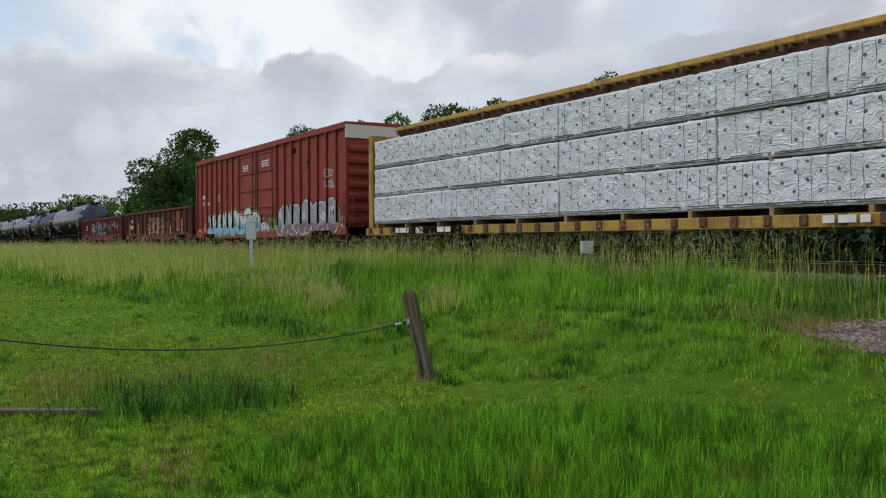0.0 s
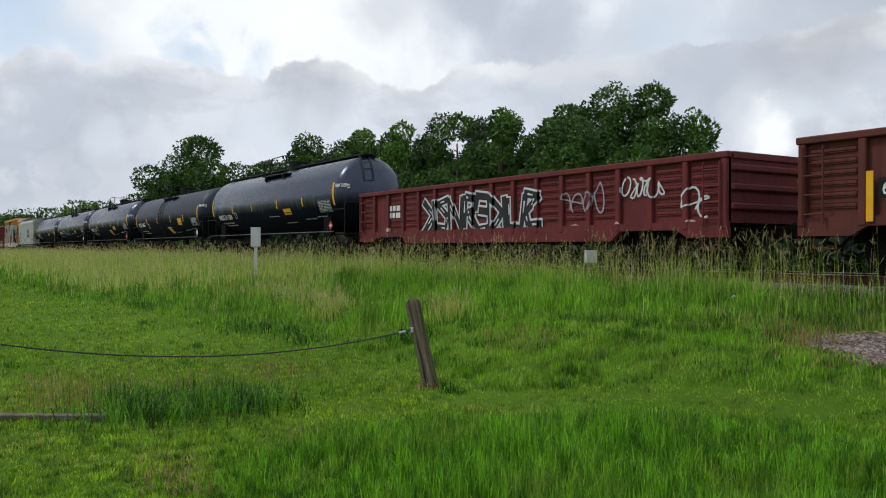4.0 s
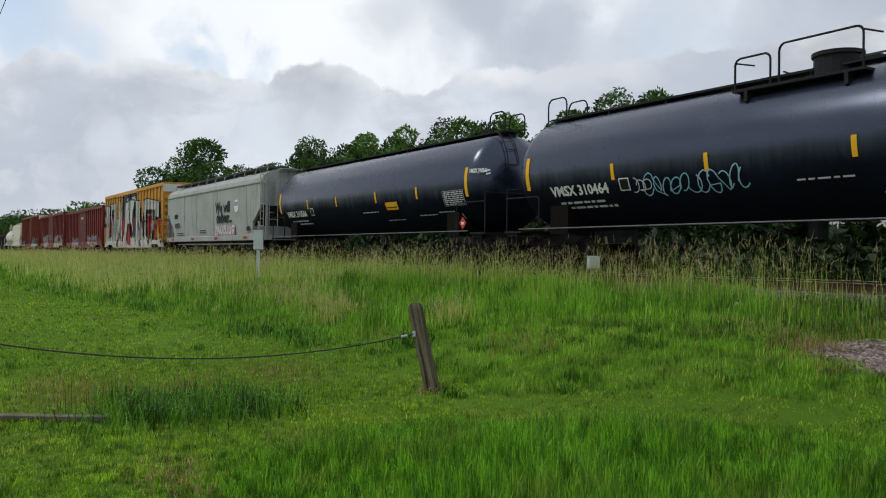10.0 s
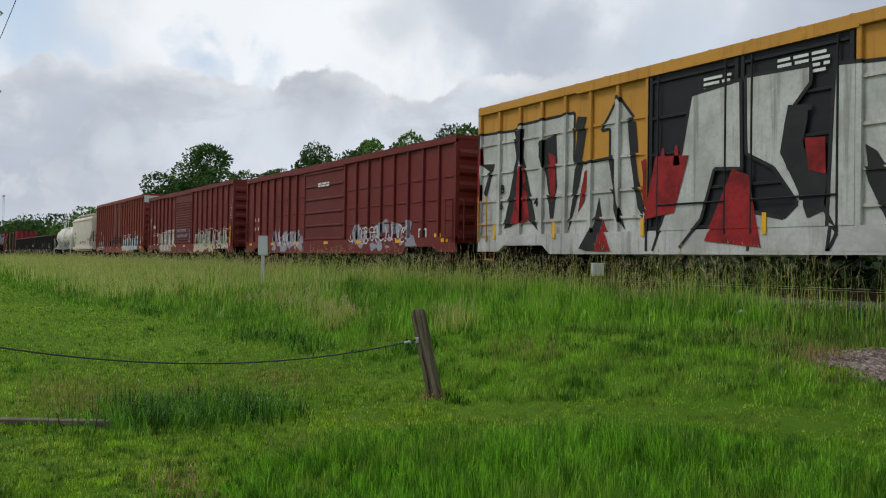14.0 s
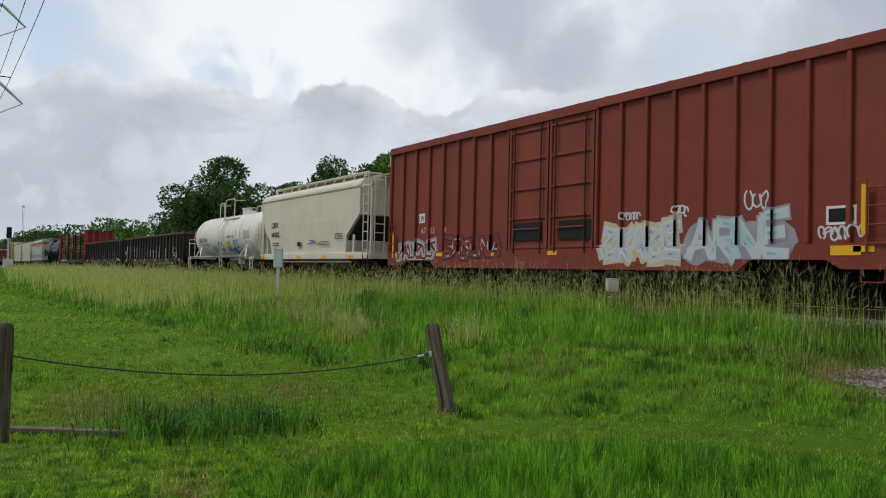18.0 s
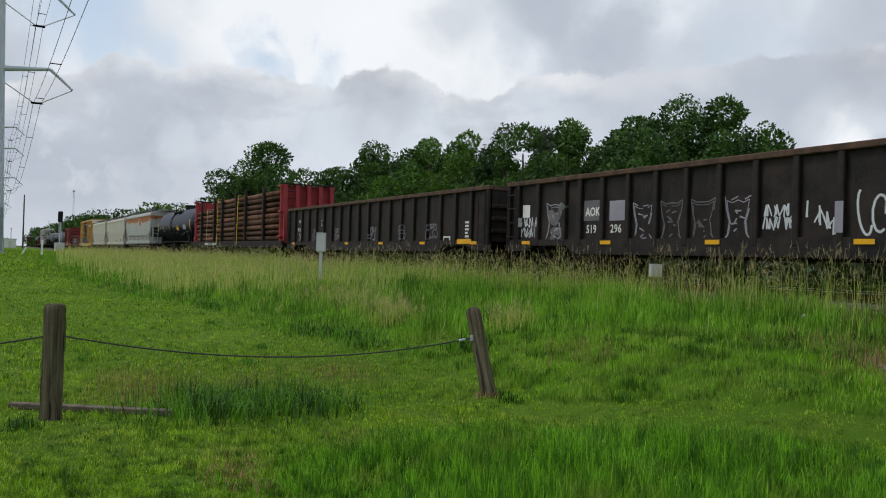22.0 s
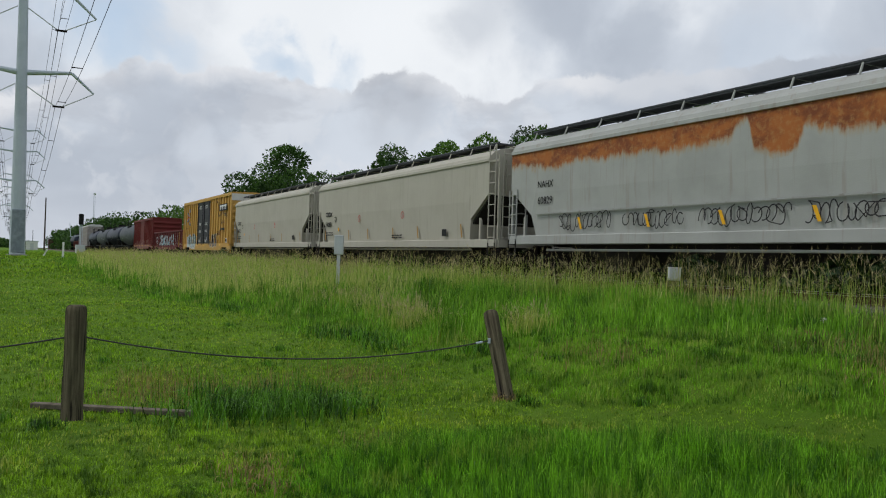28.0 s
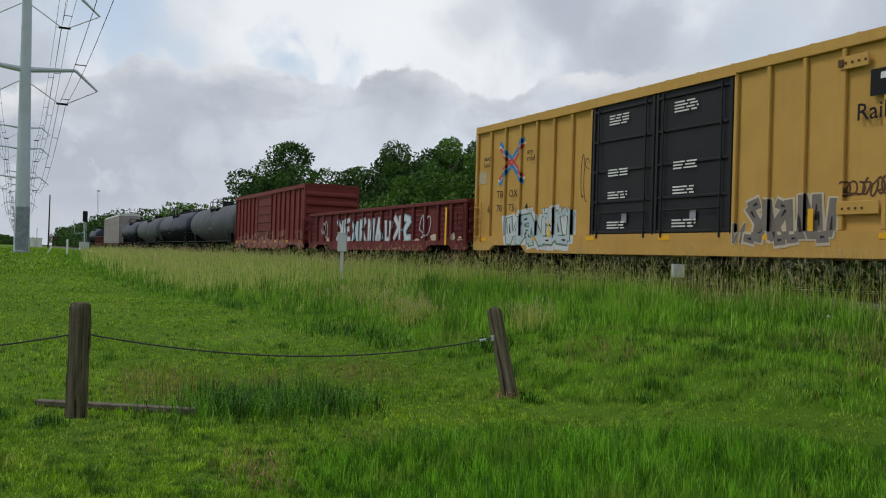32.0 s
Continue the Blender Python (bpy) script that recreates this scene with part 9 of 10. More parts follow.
# ---- house beyond the railway ----
def make_house():
    wall = surface("pale_house_wall", (0.62, 0.62, 0.58), 0.8, (0.5, 0.49, 0.45), 1.5, 0.4)
    roof = surface("grey_shingles", (0.17, 0.165, 0.17), 0.9, (0.10, 0.10, 0.105), 3, 0.6)
    pane = surface("dark_window_glass", (0.02, 0.025, 0.03), 0.15, (0.03, 0.035, 0.04), 2, 0.4, bump=0)
    x0, x1, y0, y1, e, ridge = -17.2, -7.0, 26.0, 34.0, 3.9, 4.7
    g = ground_z(-17, 29) - 0.1
    ob = thing("house", "pale single-storey house with a grey gabled roof", "house", (0, 0, 0))
    part("wall", boxed(x0, x1, y0, y0 + 0.2, g, e), wall, ob)
    part("wall", boxed(x0, x1, y1 - 0.2, y1, g, e), wall, ob)
    for x in (x0, x1 - 0.2):
        bm = bmesh.new()
        extrude(bm, [(y0 + 0.2, g), (y1 - 0.2, g), (y1 - 0.2, e), ((y0 + y1) / 2, ridge - 0.15), (y0 + 0.2, e)], x, x + 0.2)
        part("gable_wall", bm, wall, ob)
    for s, ya in ((1, y0 - 0.45), (-1, y1 + 0.45)):
        ym = (y0 + y1) / 2
        bm = bmesh.new()
        extrude(bm, [(ya, e - 0.22), (ym, ridge), (ym, ridge + 0.12), (ya, e - 0.10)], x0 - 0.4, x1 + 0.4)
        part("roof", bm, roof, ob, "grey shingled roof slope")
    for i, x in enumerate((-16.4, -13.4, -10.4)):
        w = part("window", boxed(x, x + 1.1, y0 - 0.03, y0 + 0.02, 1.45, 2.8), WHITE_PAINT, ob)
        part("pane", boxed(x + 0.07, x + 0.53, y0 - 0.045, y0 - 0.03, 1.52, 2.73), pane, w)
        part("pane", boxed(x + 0.57, x + 1.03, y0 - 0.045, y0 - 0.03, 1.52, 2.73), pane, w)


make_house()


# ---- power line ----
def pylon(x, y, z, label):
    ob = thing("power_pylon", label, "pylon", (x, y, z), "power pylons along the line")
    part("shaft", tube(bmesh.new(), (0, 0.35, -0.2), (0, 0, 33.5), 0.74, 14, 0.34), GALV, ob, "tapered steel shaft", smooth=False)
    part("footing", tube(bmesh.new(), (0, 0.35, -0.6), (0, 0.35, 0.12), 1.0, 16), surface_plain_concrete(), ob)
    part("shaft_plate", box(bmesh.new(), 0.55, 0.78, -0.25, 0.95, 0.3, 4.6, bevel=0.04), surface_dark_plate(), ob, "dark patched panel low on the shaft")
    for h in (18.4, 26.2, 31.8):
        for s in (-1, 1):
            bm = bmesh.new()
            for a, b, wa, wb in (((0, s * 0.3, h), (0, s * 4.75, h + 0.45), 0.30, 0.17), ((0, s * 4.75, h + 0.45), (0, s * 6.9, h - 1.45), 0.17, 0.10)):
                tube(bm, a, b, wa, 8, wb)
            arm = part("arm", bm, GALV, ob, "kinked steel cross-arm")
            drop = h - 3.1
            for p in ((0, s * 0.4, h - 1.2), (0, s * 6.8, h - 1.5)):
                q = (0, s * (3.3 if p[1] * s < 1 else 3.9), drop)
                part("insulator", tube(bmesh.new(), p, q, 0.055, 8), GREY_BOX, arm, "grey insulator string")
            part("clamp", boxed(-0.1, 0.1, s * 3.6 - 0.55, s * 3.6 + 0.55, drop - 0.1, drop + 0.08), STEEL_DARK, arm)
    return ob


PLAIN = {}


def surface_plain_concrete():
    if "c" not in PLAIN:
        PLAIN["c"] = surface("footing_concrete", (0.32, 0.31, 0.29), 0.9, (0.24, 0.23, 0.21), 3, 0.5)
    return PLAIN["c"]


def surface_dark_plate():
    if "p" not in PLAIN:
        PLAIN["p"] = surface("dark_plate", (0.16, 0.19, 0.22), 0.6, (0.30, 0.34, 0.38), 1.4, 0.8)
    return PLAIN["p"]


def make_power_line():
    spots = [(-94 - 156 * i, 0.05 + 0.12 * i) for i in range(7)]
    for i, (x, y) in enumerate(spots):
        pylon(x, y, 0.72, "grey steel power pylon with kinked cross-arms" if i else "tall grey steel power pylon with kinked cross-arms")
    ends = [(60, -1.3)] + spots
    wires = thing("power_wires", "twin power conductors strung between the pylons", "cable")
    for h in (18.4, 26.2, 31.8):
        for s in (-1, 1):
            for twin in (-0.33, 0.33):
                for (ax, ay), (bx, by) in zip(ends, ends[1:]):
                    far = max(0.018, abs(bx) * 0.00011)
                    bm = rod(bmesh.new(), sagging((ax, ay + s * 3.6 + twin, 0.72 + h - 3.2), (bx, by + s * 3.6 + twin, 0.72 + h - 3.2), 3.6, 18), far, 4)
                    part("conductor", bm, STEEL_DARK, wires)
            for (ax, ay), (bx, by) in zip(ends[:3], ends[1:4]):
                pts = sagging((ax, ay + s * 3.6, 0.72 + h - 3.2), (bx, by + s * 3.6, 0.72 + h - 3.2), 3.6, 18)
                for p in pts[2:-1:3]:
                    part("spacer", tube(bmesh.new(), p - Vector((0, 0.36, 0)), p + Vector((0, 0.36, 0)), 0.035, 5), STEEL_DARK, wires)


make_power_line()


# ---- lineside objects far along the track ----
def make_lineside():
    s = thing("railway_signal", "dark railway signal head on a mast beside the track", "signal", (-167, 11.0, ground_z(-167, 11)))
    part("mast", tube(bmesh.new(), (0, 0, 0), (0, 0, 5.6), 0.10, 8), GALV, s)
    part("signal_head", boxed(-0.15, 0.15, -0.42, 0.42, 5.2, 7.2, bevel=0.12), BLACK_PAINT, s)
    for z in (5.55, 6.2, 6.85):
        part("hood", tube(bmesh.new(), (0.1, 0, z), (0.45, 0, z - 0.03), 0.16, 10), BLACK_PAINT, s)
    part("side_bracket", rod(bmesh.new(), [(0, 0, 3.2), (0, -1.7, 3.0), (0, -1.9, 5.4)], 0.06), GALV, s)
    part("ladder", rod(rod(bmesh.new(), [(0.5, -0.25, 0), (0.15, -0.25, 5.2)], 0.03), [(0.5, 0.25, 0), (0.15, 0.25, 5.2)], 0.03), GALV, s)
    part("base", boxed(-0.7, 0.7, -0.8, 0.8, -0.3, 1.5, bevel=0.05), GREY_BOX, s, "pale equipment case at the foot")
    p = thing("utility_pole", "slim dark timber utility pole", "pole", (-266, 8.0, ground_z(-266, 8)))
    part("pole_shaft", tube(bmesh.new(), (0, 0, -0.3), (0, 0, 15.2), 0.24, 8, 0.16), BARK, p)
    m = thing("radio_mast", "thin far lattice radio mast", "mast", (-700, 55, ground_z(-700, 55)))
    bm = bmesh.new()
    for dx, dy in ((-0.5, -0.5), (0.5, -0.5), (0, 0.6)):
        tube(bm, (dx, dy, 0), (dx * 0.7, dy * 0.7, 44), 0.10, 5)
    for i in range(22):
        tube(bm, (-0.5, -0.5, i * 2), (0.4, -0.4, i * 2 + 2), 0.07, 4)
    part("lattice", bm, GALV, m)
    part("mast_head", boxed(-0.9, 0.9, -0.9, 0.9, 43.2, 44.6, bevel=0.1), GREY_BOX, m)
    w = thing("marker_post", "slim white marker post in the grass", "post", (-82, 4.0, ground_z(-82, 4.0)))
    part("post_body", boxed(-0.05, 0.05, -0.085, 0.085, -0.2, 1.45, bevel=0.01), WHITE_PAINT, w)
    k = thing("leaning_stake", "short leaning white stake", "stake", (-96, 2.8, ground_z(-96, 2.8)))
    b = part("stake_body", boxed(-0.05, 0.05, -0.08, 0.08, -0.1, 0.85), WHITE_PAINT, k)
    b.rotation_euler.x = -0.5
    h = thing("equipment_hut", "small far white equipment hut", "hut", (-300, 5.4, ground_z(-300, 5)))
    part("hut_wall", boxed(-1.6, 1.6, -1.7, 1.7, 0, 2.7), WHITE_PAINT, h)
    part("hut_roof", boxed(-1.8, 1.8, -1.9, 1.9, 2.7, 2.95), GREY_BOX, h)
    part("hut_door", boxed(1.6, 1.64, -0.5, 0.5, 0.05, 2.1), GREY_BOX, h)
    part("hut_aerial", tube(bmesh.new(), (0, 0.2, 2.9), (0, 0.2, 6.4), 0.09, 5), STEEL_DARK, h)
    d = thing("far_shed", "far low red-brown shed", "shed", (-560, 24, ground_z(-560, 24)))
    part("shed_wall", boxed(-6, 6, -5, 5, 0, 6.5), RAIL_RUST, d)
    bm = bmesh.new()
    extrude(bm, [(-5.4, 6.5), (5.4, 6.5), (0, 8.4)], -6.3, 6.3)
    part("shed_roof", bm, GREY_BOX, d)


make_lineside()


# ---- grass ----
def sampled_ground():
    xs, ys = np.arange(-140, 12.01, 0.5), np.arange(-12, 15.01, 0.5)
    z = np.array([[ground_z(x, y) for x in xs] for y in ys])

    def at(x, y):
        i, j = (x + 140) / 0.5, (y + 12) / 0.5
        a, b = np.clip(i.astype(int), 0, len(xs) - 2), np.clip(j.astype(int), 0, len(ys) - 2)
        u, v = i - a, j - b
        return z[b, a] * (1 - u) * (1 - v) + z[b, a + 1] * u * (1 - v) + z[b + 1, a] * (1 - u) * v + z[b + 1, a + 1] * u * v
    return at


GROUND = sampled_ground()


def waves(x, y, s, k):
    """Soft patchiness between 0 and 1."""
    return 0.5 + 0.25 * (np.sin(x * s + k) * np.sin(y * s * 1.3 + 2 * k) + np.sin((x + y) * s * 0.63 + 3 * k) * np.sin((x - 0.7 * y) * s * 0.81 + k))


def blades(name, label, x, y, height, width, lean, material, seed, bend=0.5, heads=None, ground=None, away=None):
    """Grass blades: each a tapered strip with a bend. heads: share of stalks that carry a seed head."""
    g = np.random.default_rng(seed)
    n = len(x)
    z = (GROUND(x, y) if ground is None else ground) - 0.01
    la = g.uniform(0, 6.2832, n) if away is None else away
    l = np.minimum(np.abs(g.normal(0, lean, n)), 0.85) * height
    # each blade turns its flat side roughly to the way it leans
    a = la + 1.5708 + g.normal(0, 0.5, n)
    wx, wy = np.cos(a) * width, np.sin(a) * width
    lx, ly = np.cos(la) * l, np.sin(la) * l
    v = np.empty((n, 5, 3))
    base = np.stack([x, y, z], 1)
    side = np.stack([wx, wy, np.zeros(n)], 1)
    mid = base + np.stack([lx * 0.35, ly * 0.35, height * 0.58], 1)
    tip = base + np.stack([lx, ly, height * (1 - bend * np.minimum(l / height, 1) ** 2)], 1)
    v[:, 0], v[:, 1], v[:, 2], v[:, 3], v[:, 4] = base - side, base + side, mid + side * 0.75, tip, mid - side * 0.75
    me = fast_mesh(v.reshape(-1, 3), (np.arange(n)[:, None, None] * 5 + np.array([[0, 1, 2], [0, 2, 4], [4, 2, 3]])).reshape(-1, 3))
    me.materials.append(material)
    ob = tagged(new(name, me), label, "grass", kind="stuff")
    if heads:
        pick = g.random(n) < heads
        m = int(pick.sum())
        p, d = tip[pick], (tip - mid)[pick]
        d /= np.linalg.norm(d, axis=1)[:, None]
        thick = (width[pick] * 0.42 + 0.0008)[:, None]
        sprays = []
        for spray_, back in ((0.0, 0.3), (0.25, 0.55), (0.25, 0.35), (0.25, 0.15)):
            ln = g.uniform(0.14, 0.30, m)[:, None] * (1 - 0.5 * (spray_ > 0))
            way = d + spray_ * g.normal(size=(m, 3))
            way[:, 2] -= np.abs(g.normal(0.15, 0.25, m))
            way /= np.linalg.norm(way, axis=1)[:, None]
            sx = np.cross(way, g.normal(size=(m, 3)))
            sx /= np.linalg.norm(sx, axis=1)[:, None]
            o = p - d * ln * back
            q = np.empty((m, 4, 3))
            q[:, 0], q[:, 1], q[:, 2], q[:, 3] = o, o + way * ln * 0.45 + sx * thick, o + way * ln, o + way * ln * 0.45 - sx * thick
            sprays.append(q)
        q = np.concatenate(sprays)
        hm = fast_mesh(q.reshape(-1, 3), np.arange(4 * len(q)).reshape(len(q), 4))
        hm.materials.append(SEED)
        tagged(new("grass_seed_heads", hm), "pale tan seed heads on tall grass", "grass", kind="stuff")
    return ob


SEED = foliage("seed_heads", (0.26, 0.20, 0.10), (0.70, 0.60, 0.36), 0.5, 0.25, single=0.8)
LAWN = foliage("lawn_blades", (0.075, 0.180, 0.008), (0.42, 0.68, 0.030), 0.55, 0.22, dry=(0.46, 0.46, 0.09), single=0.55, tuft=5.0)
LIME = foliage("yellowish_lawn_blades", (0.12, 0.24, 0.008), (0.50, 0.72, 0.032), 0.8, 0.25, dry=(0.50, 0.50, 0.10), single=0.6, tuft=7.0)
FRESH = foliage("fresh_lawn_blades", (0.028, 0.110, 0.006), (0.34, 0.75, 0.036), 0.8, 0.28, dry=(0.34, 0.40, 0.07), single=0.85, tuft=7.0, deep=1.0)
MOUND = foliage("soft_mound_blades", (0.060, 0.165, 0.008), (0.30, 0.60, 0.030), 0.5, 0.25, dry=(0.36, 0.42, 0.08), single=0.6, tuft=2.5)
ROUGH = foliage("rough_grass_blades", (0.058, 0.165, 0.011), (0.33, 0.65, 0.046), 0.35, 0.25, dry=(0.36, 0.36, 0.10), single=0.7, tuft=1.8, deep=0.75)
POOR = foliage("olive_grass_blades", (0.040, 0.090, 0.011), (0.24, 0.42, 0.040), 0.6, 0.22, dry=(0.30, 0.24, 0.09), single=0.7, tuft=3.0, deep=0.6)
TALL = foliage("tall_grass_stalks", (0.14, 0.28, 0.030), (0.54, 0.58, 0.14), 0.2, 0.25, dry=(0.56, 0.46, 0.20), single=0.75)
STRAW = foliage("straw_grass_stalks", (0.32, 0.42, 0.085), (0.74, 0.70, 0.30), 0.25, 0.3, single=0.7, tuft=0.9, deep=0.8)
THATCH = foliage("dead_brown_grass", (0.15, 0.105, 0.045), (0.42, 0.31, 0.13), 0.8, 0.2, single=0.8)
CLUMP = foliage("dark_clump_blades", (0.020, 0.075, 0.005), (0.17, 0.42, 0.024), 0.5, 0.22, single=0.9, tuft=4.0)


def lumps(x, y, size, seed):
    """Soft random lumps of a given size, 0 to 1."""
    table = np.random.default_rng(seed).random((257, 257))
    u, v = np.asarray(x) / size + 1000, np.asarray(y) / size + 1000
    i, j = np.floor(u).astype(int), np.floor(v).astype(int)
    a, b = u - i, v - j
    a, b = a * a * (3 - 2 * a), b * b * (3 - 2 * b)
    i, j, i1, j1 = i % 257, j % 257, (i + 1) % 257, (j + 1) % 257
    return (table[i, j] * (1 - a) + table[i1, j] * a) * (1 - b) + (table[i, j1] * (1 - a) + table[i1, j1] * a) * b


def wedge(n, near, far, low, high, g, power=1.0):
    """Points in the wedge of ground that the camera sweeps: distance and bearing from the track's direction, in degrees."""
    d = near + (far - near) * g.random(n) ** power
    a = np.radians(g.uniform(low, high, n))
    return -d * np.cos(a), d * np.sin(a), d


def rough_edge(x):
    """Where the mown lawn ends and the rough grass of the bank begins."""
    return np.interp(x, (-60, -41, -29, -25.8, -21, -15.8, -14, -12.5, -11.5, -9.9, -7.9, -6, -3), (3.0, 3.4, 3.7, 4.6, 5.2, 5.2, 5.6, 5.8, 7.4, 8.5, 8.7, 9.0, 9.4))


def tall_belt(x, y):
    """How far the belt of uncut grass in front of the path reaches, by bearing."""
    return np.interp(np.degrees(np.arctan2(y, -x)), (-8, 5, 9, 18, 25.5, 32.6, 41, 48, 55, 60, 70), (5.3, 5.6, 6.1, 6.9, 7.3, 8.0, 8.1, 7.8, 7.3, 7.1, 6.8))


def scatter(spots, n, g):
    """Points gathered round places of (x, y, half-width along x, along y)."""
    c = np.array(spots)
    share = np.sqrt(c[:, 2] * c[:, 3])
    k = g.choice(len(c), n, p=share / share.sum())
    return c[k, 0] + g.normal(0, 0.6, n) * c[k, 2], c[k, 1] + g.normal(0, 0.6, n) * c[k, 3]


def make_grass():
    g = np.random.default_rng(77)
    bare = lambda x, y: (((x - GRAVEL[0]) / GRAVEL[2]) ** 2 + ((y - GRAVEL[1]) / GRAVEL[3]) ** 2) < 0.75 + 0.5 * lumps(x, y, 0.35, 3)
    # mown lawn: fine, low, in small tufts
    x, y, d = wedge(360000, 5.2, 50, -7, 66, g, 1.75)
    edge, belt = rough_edge(x), tall_belt(x, y)
    tuft, small = lumps(x, y, 0.45, 1), lumps(x, y, 0.13, 2)
    keep = (y < edge + 0.5 + 0.5 * g.normal(size=len(x))) & ~bare(x, y) & (0.45 * tuft + 0.55 * small + 0.4 * g.random(len(x)) > 0.28)
    x, y, d, tuft, small, belt = [v[keep] for v in (x, y, d, tuft, small, belt)]
    # worn low strip just behind the uncut belt
    worn = np.clip(1 - np.abs(d - belt - 0.75) / 0.6, 0, 1) * np.clip((y - 4.2) / 1.2, 0, 1)
    h = g.uniform(0.030, 0.070, len(x)) * (0.45 + 0.9 * tuft ** 2 + 0.9 * small ** 2) * (1 - 0.5 * worn)
    lime = np.exp(-((x + 7.5) / 1.3) ** 2 - ((y - 3.9) / 0.9) ** 2) + 0.7 * lumps(x, y, 2.2, 21) > 0.62
    soft = (x > -12.5) & (y > 5.4 + 0.5 * lumps(x, y, 0.8, 22)) & (worn < 0.4)
    wide = 0.0022 + 0.00030 * d
    for name, label, pick, tall, material, seed in (("lawn_grass", "short green mown grass", ~lime & ~soft, 1.0, LAWN, 1), ("lime_lawn_grass", "short yellowish-green mown grass", lime & ~soft, 0.85, LIME, 12),
                                                    ("mound_grass", "soft bright green grass on a low mound", soft, 1.75, MOUND, 13)):
        blades(name, label, x[pick], y[pick], h[pick] * tall, wide[pick], 0.65 if tall < 1.5 else 0.4, material, seed)
    # uncut fresh grass close to the camera, in dense upright tufts
    x, y, d = wedge(26000, 4.0, 8.6, -8, 68, g, 0.75)
    belt = tall_belt(x, y)
    tuft = lumps(x, y, 0.5, 7)
    inside = np.clip((belt - d + 0.35 * (lumps(x, y, 0.8, 23) - 0.5)) / 0.7, -1, 1)
    left = np.clip((y - 1.2) / 2.0, 0.25, 1)
    keep = (inside > 0) & (0.6 * tuft + 0.4 * lumps(x, y, 0.17, 8) + 0.10 * g.normal(size=len(x)) > 0.30 - 0.08 * left)
    size = ((0.50 + 0.8 * tuft) * (0.55 + 0.45 * inside) * left * g.uniform(0.7, 1.2, len(x)))[keep]
    x, y, d, size = [np.repeat(v, 8) for v in (x[keep], y[keep], d[keep], size)]
    way = g.uniform(0, 6.2832, len(x))
    r = np.abs(g.normal(0, 0.028, len(x)))
    blades("fresh_grass", "fresh green uncut grass standing taller near the path", x + r * np.cos(way), y + r * np.sin(way), g.uniform(0.10, 0.31, len(x)) * size, 0.0024 + 0.00018 * d, 0.40, FRESH, 2, 0.6, away=way)
    # rough grass on the slope of the bank
    x, y, d = wedge(280000, 7.0, 80, 2, 66, g, 1.45)
    edge = rough_edge(x) + 0.6 * (lumps(x, y, 1.2, 5) - 0.5) + 0.18 * g.normal(size=len(x))
    keep = (y > edge) & (y < 12.5 - 0.6 * np.clip((x + 11) / 3, 0, 1)) & ~bare(x, y) & (0.6 * lumps(x, y, 0.5, 9) + 0.4 * lumps(x, y, 0.18, 24) + 0.3 * g.random(len(x)) > 0.36)
    x, y, d, edge = x[keep], y[keep], d[keep], edge[keep]
    tuft = lumps(x, y, 0.7, 10)
    rise = np.clip((y - edge) / 2.2, 0, 1)
    right = np.clip((x + 9.0) / 4, 0, 1)
    h = (g.uniform(0.07, 0.20, len(x)) * (0.45 + 1.0 * tuft ** 1.5) + g.uniform(0.08, 0.36, len(x)) * rise * (0.5 + 0.8 * tuft)) * (1 - 0.45 * right)
    poor = right + 0.5 * (lumps(x, y, 0.5, 31) - 0.5) > 0.35
    blades("bank_grass", "rough green grass with dry tufts on the railway bank", x[~poor], y[~poor], h[~poor], (0.0026 + 0.00034 * d)[~poor], 0.42, ROUGH, 3)
    blades("poor_bank_grass", "drier olive-green grass on stony soil beside the gravel", x[poor], y[poor], h[poor], (0.0024 + 0.00030 * d)[poor], 0.5, POOR, 18)
    # tall green grass on the shoulder of the bank
    x, y, d = wedge(110000, 10.0, 120, 4, 64, g, 1.35)
    keep = (y > 9.0 + 1.2 * lumps(x, y, 1.5, 11) + 0.3 * g.normal(size=len(x))) & (y < 12.7) & (x < -3.8)
    keep &= g.random(len(x)) < np.clip(np.maximum((-x - 9.0) / 5.0, (11.0 - y) * 0.5), 0.02, 1.0)
    x, y, d = x[keep], y[keep], d[keep]
    blades("bank_undergrowth", "tall bright green grass on the shoulder of the bank", x, y, g.uniform(0.22, 0.58, len(x)) * (0.5 + 0.8 * lumps(x, y, 0.7, 12)), 0.0024 + 0.00034 * d, 0.30, ROUGH, 5)
    # slender seeded stalks along the track
    x, y, d = wedge(150000, 11.0, 135, 4, 62, g, 1.5)
    keep = (y > 10.0 + 1.2 * lumps(x, y, 1.4, 13) - 2.0 * np.clip((-x - 16) / 25, 0, 1) + 0.35 * g.normal(size=len(x))) & (y < 12.9) & (x < -3.5)
    keep &= g.random(len(x)) < np.clip((-x - 6.5) / 6.0, 0.05, 1.0) * (0.2 + 1.2 * lumps(x, y, 0.6, 14))
    x, y, d = x[keep], y[keep], d[keep]
    h = g.uniform(0.55, 1.20, len(x)) * (0.70 + 0.4 * lumps(x, y, 1.0, 15))
    blades("tall_grass", "tall dry-tipped grass stalks along the railway", x, y, h, 0.0008 + 0.00014 * d, 0.36, TALL, 4, 0.6, heads=0.6)
    # lush dark clump beside the fallen timber, dark weeds along the edge of the rough and in the lawn
    x, y = scatter(((-8.9, 2.4, 0.75, 0.75), (-8.3, 2.0, 0.6, 0.6), (-8.4, 3.0, 0.6, 0.5)), 2400, g)
    blades("lush_clump", "lush dark green clump of long grass beside the fallen timber", x, y, g.uniform(0.16, 0.36, len(x)) * (0.6 + 0.7 * lumps(x, y, 0.3, 25)), np.full(len(x), 0.0045), 1.1, CLUMP, 6, 0.7)
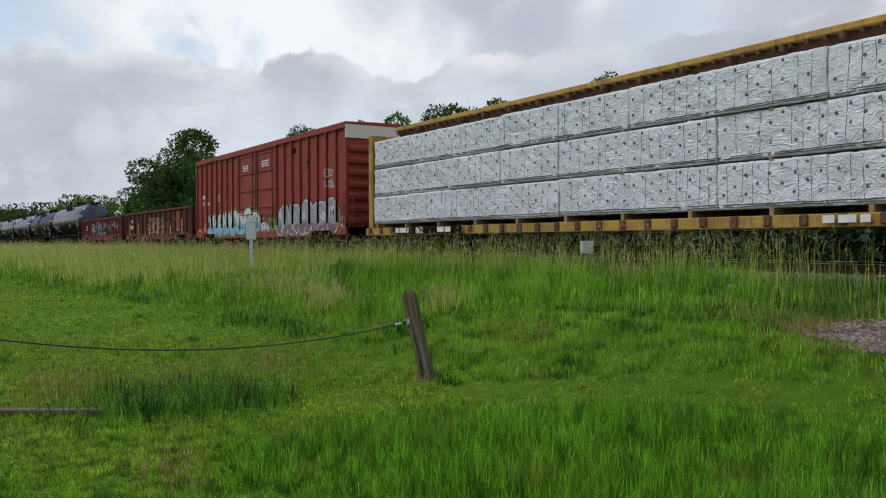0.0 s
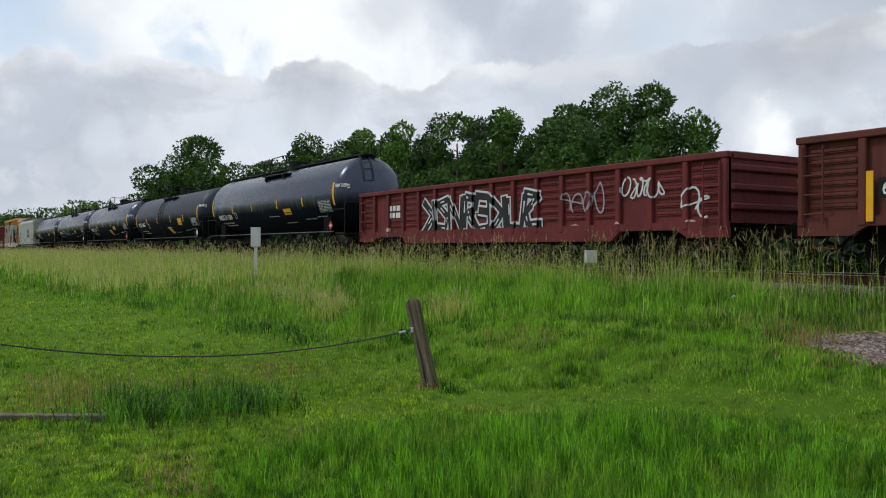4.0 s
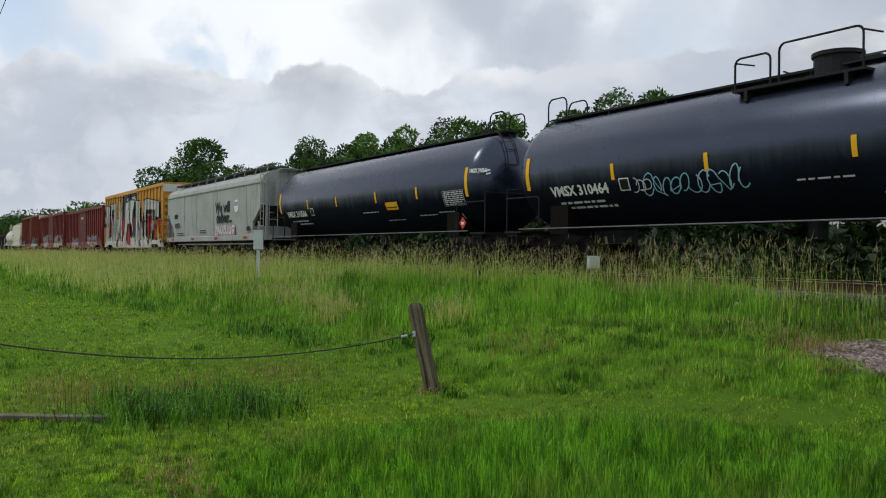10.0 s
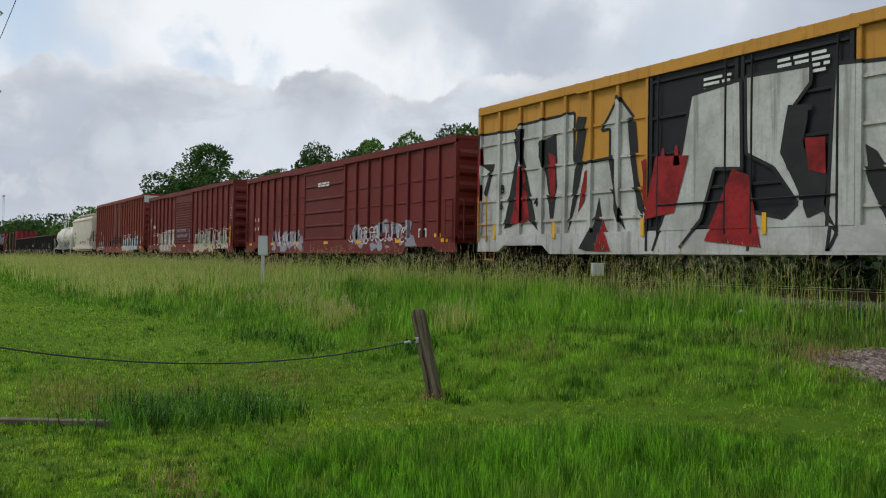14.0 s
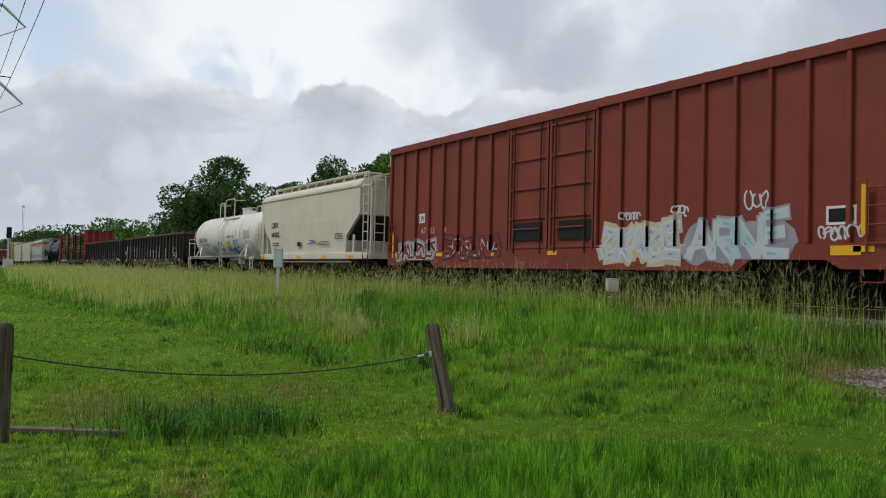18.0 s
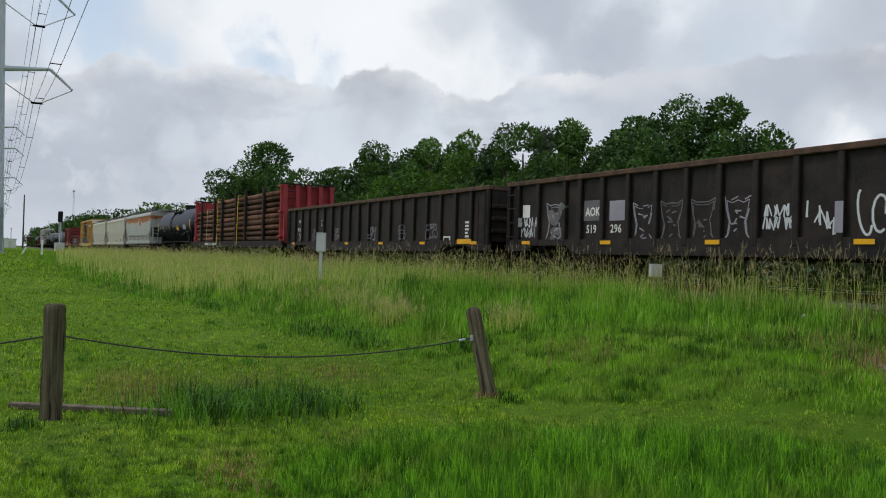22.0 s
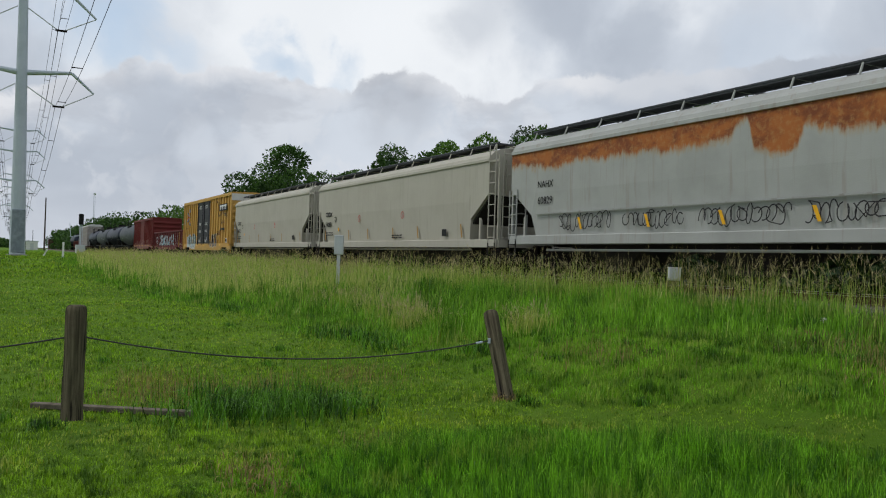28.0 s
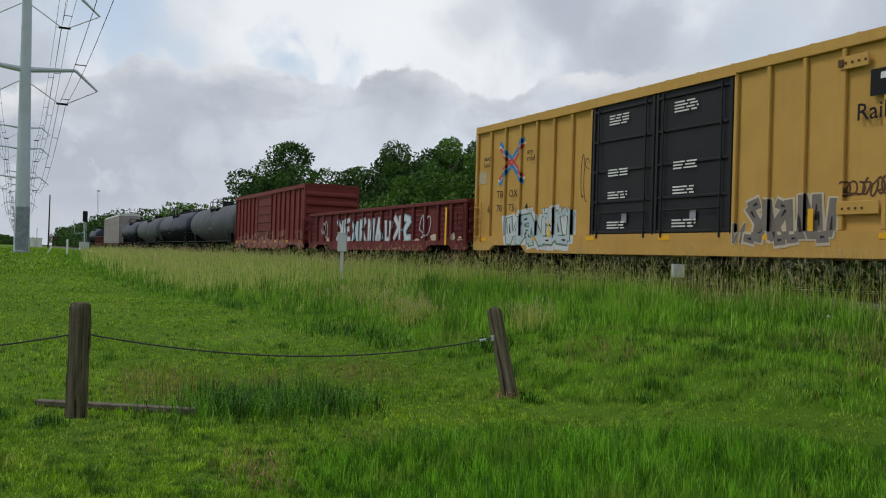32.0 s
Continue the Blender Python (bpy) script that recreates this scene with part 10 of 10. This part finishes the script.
    x, y = scatter(((-15.4, 5.4, 0.8, 0.35), (-14.2, 5.7, 0.9, 0.35), (-12.8, 5.5, 0.4, 0.3), (-32, 4.7, 1.6, 0.5), (-29.5, 4.4, 0.9, 0.3), (-22.5, 5.2, 1.0, 0.3), (-11.0, 6.4, 0.4, 0.3)), 1700, g)
    blades("edge_weeds", "dark green weeds along the edge of the rough grass", x, y, g.uniform(0.10, 0.34, len(x)), np.full(len(x), 0.0075), 1.0, CLUMP, 14, 0.7)
    spots = [(-9.1, 7.7), (-8.3, 7.3), (-9.6, 6.7), (-7.6, 7.9), (-7.0, 6.1), (-9.0, 5.9), (-6.4, 8.6), (-8.8, 9.6), (-6.4, 10.2), (-7.2, 9.2), (-10.6, 7.2), (-5.6, 7.2), (-7.9, 5.2), (-10.0, 3.2), (-12.0, 3.6), (-14.0, 3.9), (-18.0, 4.2), (-13.0, 1.2), (-8.2, 0.2), (-8.7, -0.2)]
    x, y = scatter([(a + g.normal(0, 0.1), b + g.normal(0, 0.1), g.uniform(0.12, 0.30), g.uniform(0.06, 0.13)) for a, b in spots], 1700, g)
    blades("lawn_weeds", "small dark weeds in the lawn", x, y, g.uniform(0.05, 0.15, len(x)), np.full(len(x), 0.0065), 0.85, CLUMP, 15)
    # pale straw-coloured stalks along the edge of the lawn farther off
    x, y, d = wedge(120000, 14, 95, 3.6, 46, g, 1.2)
    keep = (y + 0.7 * g.normal(size=len(x)) > rough_edge(x) + 1.1 + 1.4 * lumps(x, y, 2.6, 16)) & (y < 12.4) & (lumps(x, y, 1.2, 17) + 0.35 * g.random(len(x)) > 0.40 + 0.8 * np.clip((x + 29) / 14, 0, 1))
    x, y, d = x[keep], y[keep], d[keep]
    blades("straw_grass", "tall pale straw-coloured grass beside the lawn", x, y, g.uniform(0.35, 0.85, len(x)), 0.0018 + 0.00024 * d, 0.28, STRAW, 9, 0.4, heads=0.16)
    x, y = scatter(((-20.0, 7.6, 1.3, 0.5), (-17.0, 7.4, 1.2, 0.5), (-14.6, 7.0, 0.8, 0.4), (-12.0, 7.8, 0.5, 0.3)), 2200, g)
    blades("dry_patch_grass", "dry tan patch in the rough grass", x, y, g.uniform(0.20, 0.50, len(x)), np.full(len(x), 0.0055), 0.3, TALL, 16, 0.4, heads=0.2)
    # brown seeding stems behind the fallen timber and over the lawn
    x, y = scatter(((-10.6, 1.6, 1.2, 0.8), (-9.6, 1.5, 0.7, 0.6), (-9.9, 2.9, 1.0, 0.7), (-10.6, 4.2, 1.0, 0.6), (-8.9, 7.0, 1.2, 0.5), (-6.4, 9.2, 0.8, 0.4), (-5.8, 8.4, 0.4, 0.5)), 2400, g)
    blades("brown_stems", "thin brown seeding stems in the lawn", x, y, g.uniform(0.08, 0.24, len(x)), np.full(len(x), 0.0026), 0.35, THATCH, 17, 0.4)
    # dead thatch round the post's foot and at the edges of the gravel
    x, y = scatter(((-8.27, 5.08, 0.13, 0.10), (-6.0, 8.9, 0.4, 0.4), (-5.2, 7.9, 0.5, 0.3), (-10.8, 8.4, 0.6, 0.25), (-12.8, 8.6, 0.8, 0.3), (-7.9, 10.0, 0.7, 0.3), (-6.3, 2.9, 0.5, 0.3), (-5.9, 1.6, 0.5, 0.25), (-5.2, 4.2, 0.6, 0.3)), 3800, g)
    blades("dead_grass", "small patches of brown dead grass", x, y, g.uniform(0.03, 0.13, len(x)), np.full(len(x), 0.0040), 0.8, THATCH, 10)
    # the lawn farther off
    x, y, d = wedge(34000, 42, 190, -6, 12, g, 1.1)
    keep = y < 6.5 + 2 * waves(x, y, 0.2, 3.0)
    x, y, d = x[keep], y[keep], d[keep]
    far_z = np.array([ground_z(float(a), float(b)) for a, b in zip(x, y)])
    blades("far_lawn_grass", "mown green grass far along the railway", x, y, g.uniform(0.08, 0.16, len(x)), 0.0006 * d, 0.5, LAWN, 11, ground=far_z)
    # fringe at the edge of the ballast
    x2, y2 = g.uniform(-60, 3, 9000), g.uniform(12.0, 13.0, 9000)
    thin = g.random(9000) < np.clip((-x2 - 7) / 10, 0.02, 1)
    blades("ballast_weeds", "thin weeds at the edge of the ballast", x2[thin], y2[thin], g.uniform(0.15, 0.5, int(thin.sum())), np.full(int(thin.sum()), 0.009), 0.4, ROUGH, 8)


make_grass()


def motions():
    """The whole train rolls to +x at one speed, and its wheels turn with it."""
    for car in CARS:
        x, y, z = car.location
        walk(car, [(0, pose(x, y, z)), (SECONDS / 2, pose(x + SPEED * SECONDS / 2, y, z)), (SECONDS, pose(x + SPEED * SECONDS, y, z))])
    step = math.degrees(SPEED / FPS / 0.457)
    walk(WHEELS[0], [(i / FPS, pose(0, 0, 0, 0, 0, 0) @ Euler((0, radians(i * step), 0)).to_matrix().to_4x4()) for i in range(int(SECONDS * FPS) + 1)])
    keys = WHEELS[0].animation_data
    for w in WHEELS[1:]:
        w.rotation_mode = "QUATERNION"
        w.animation_data_create()
        w.animation_data.action = keys.action
        w.animation_data.action_slot = keys.action_slot


motions()
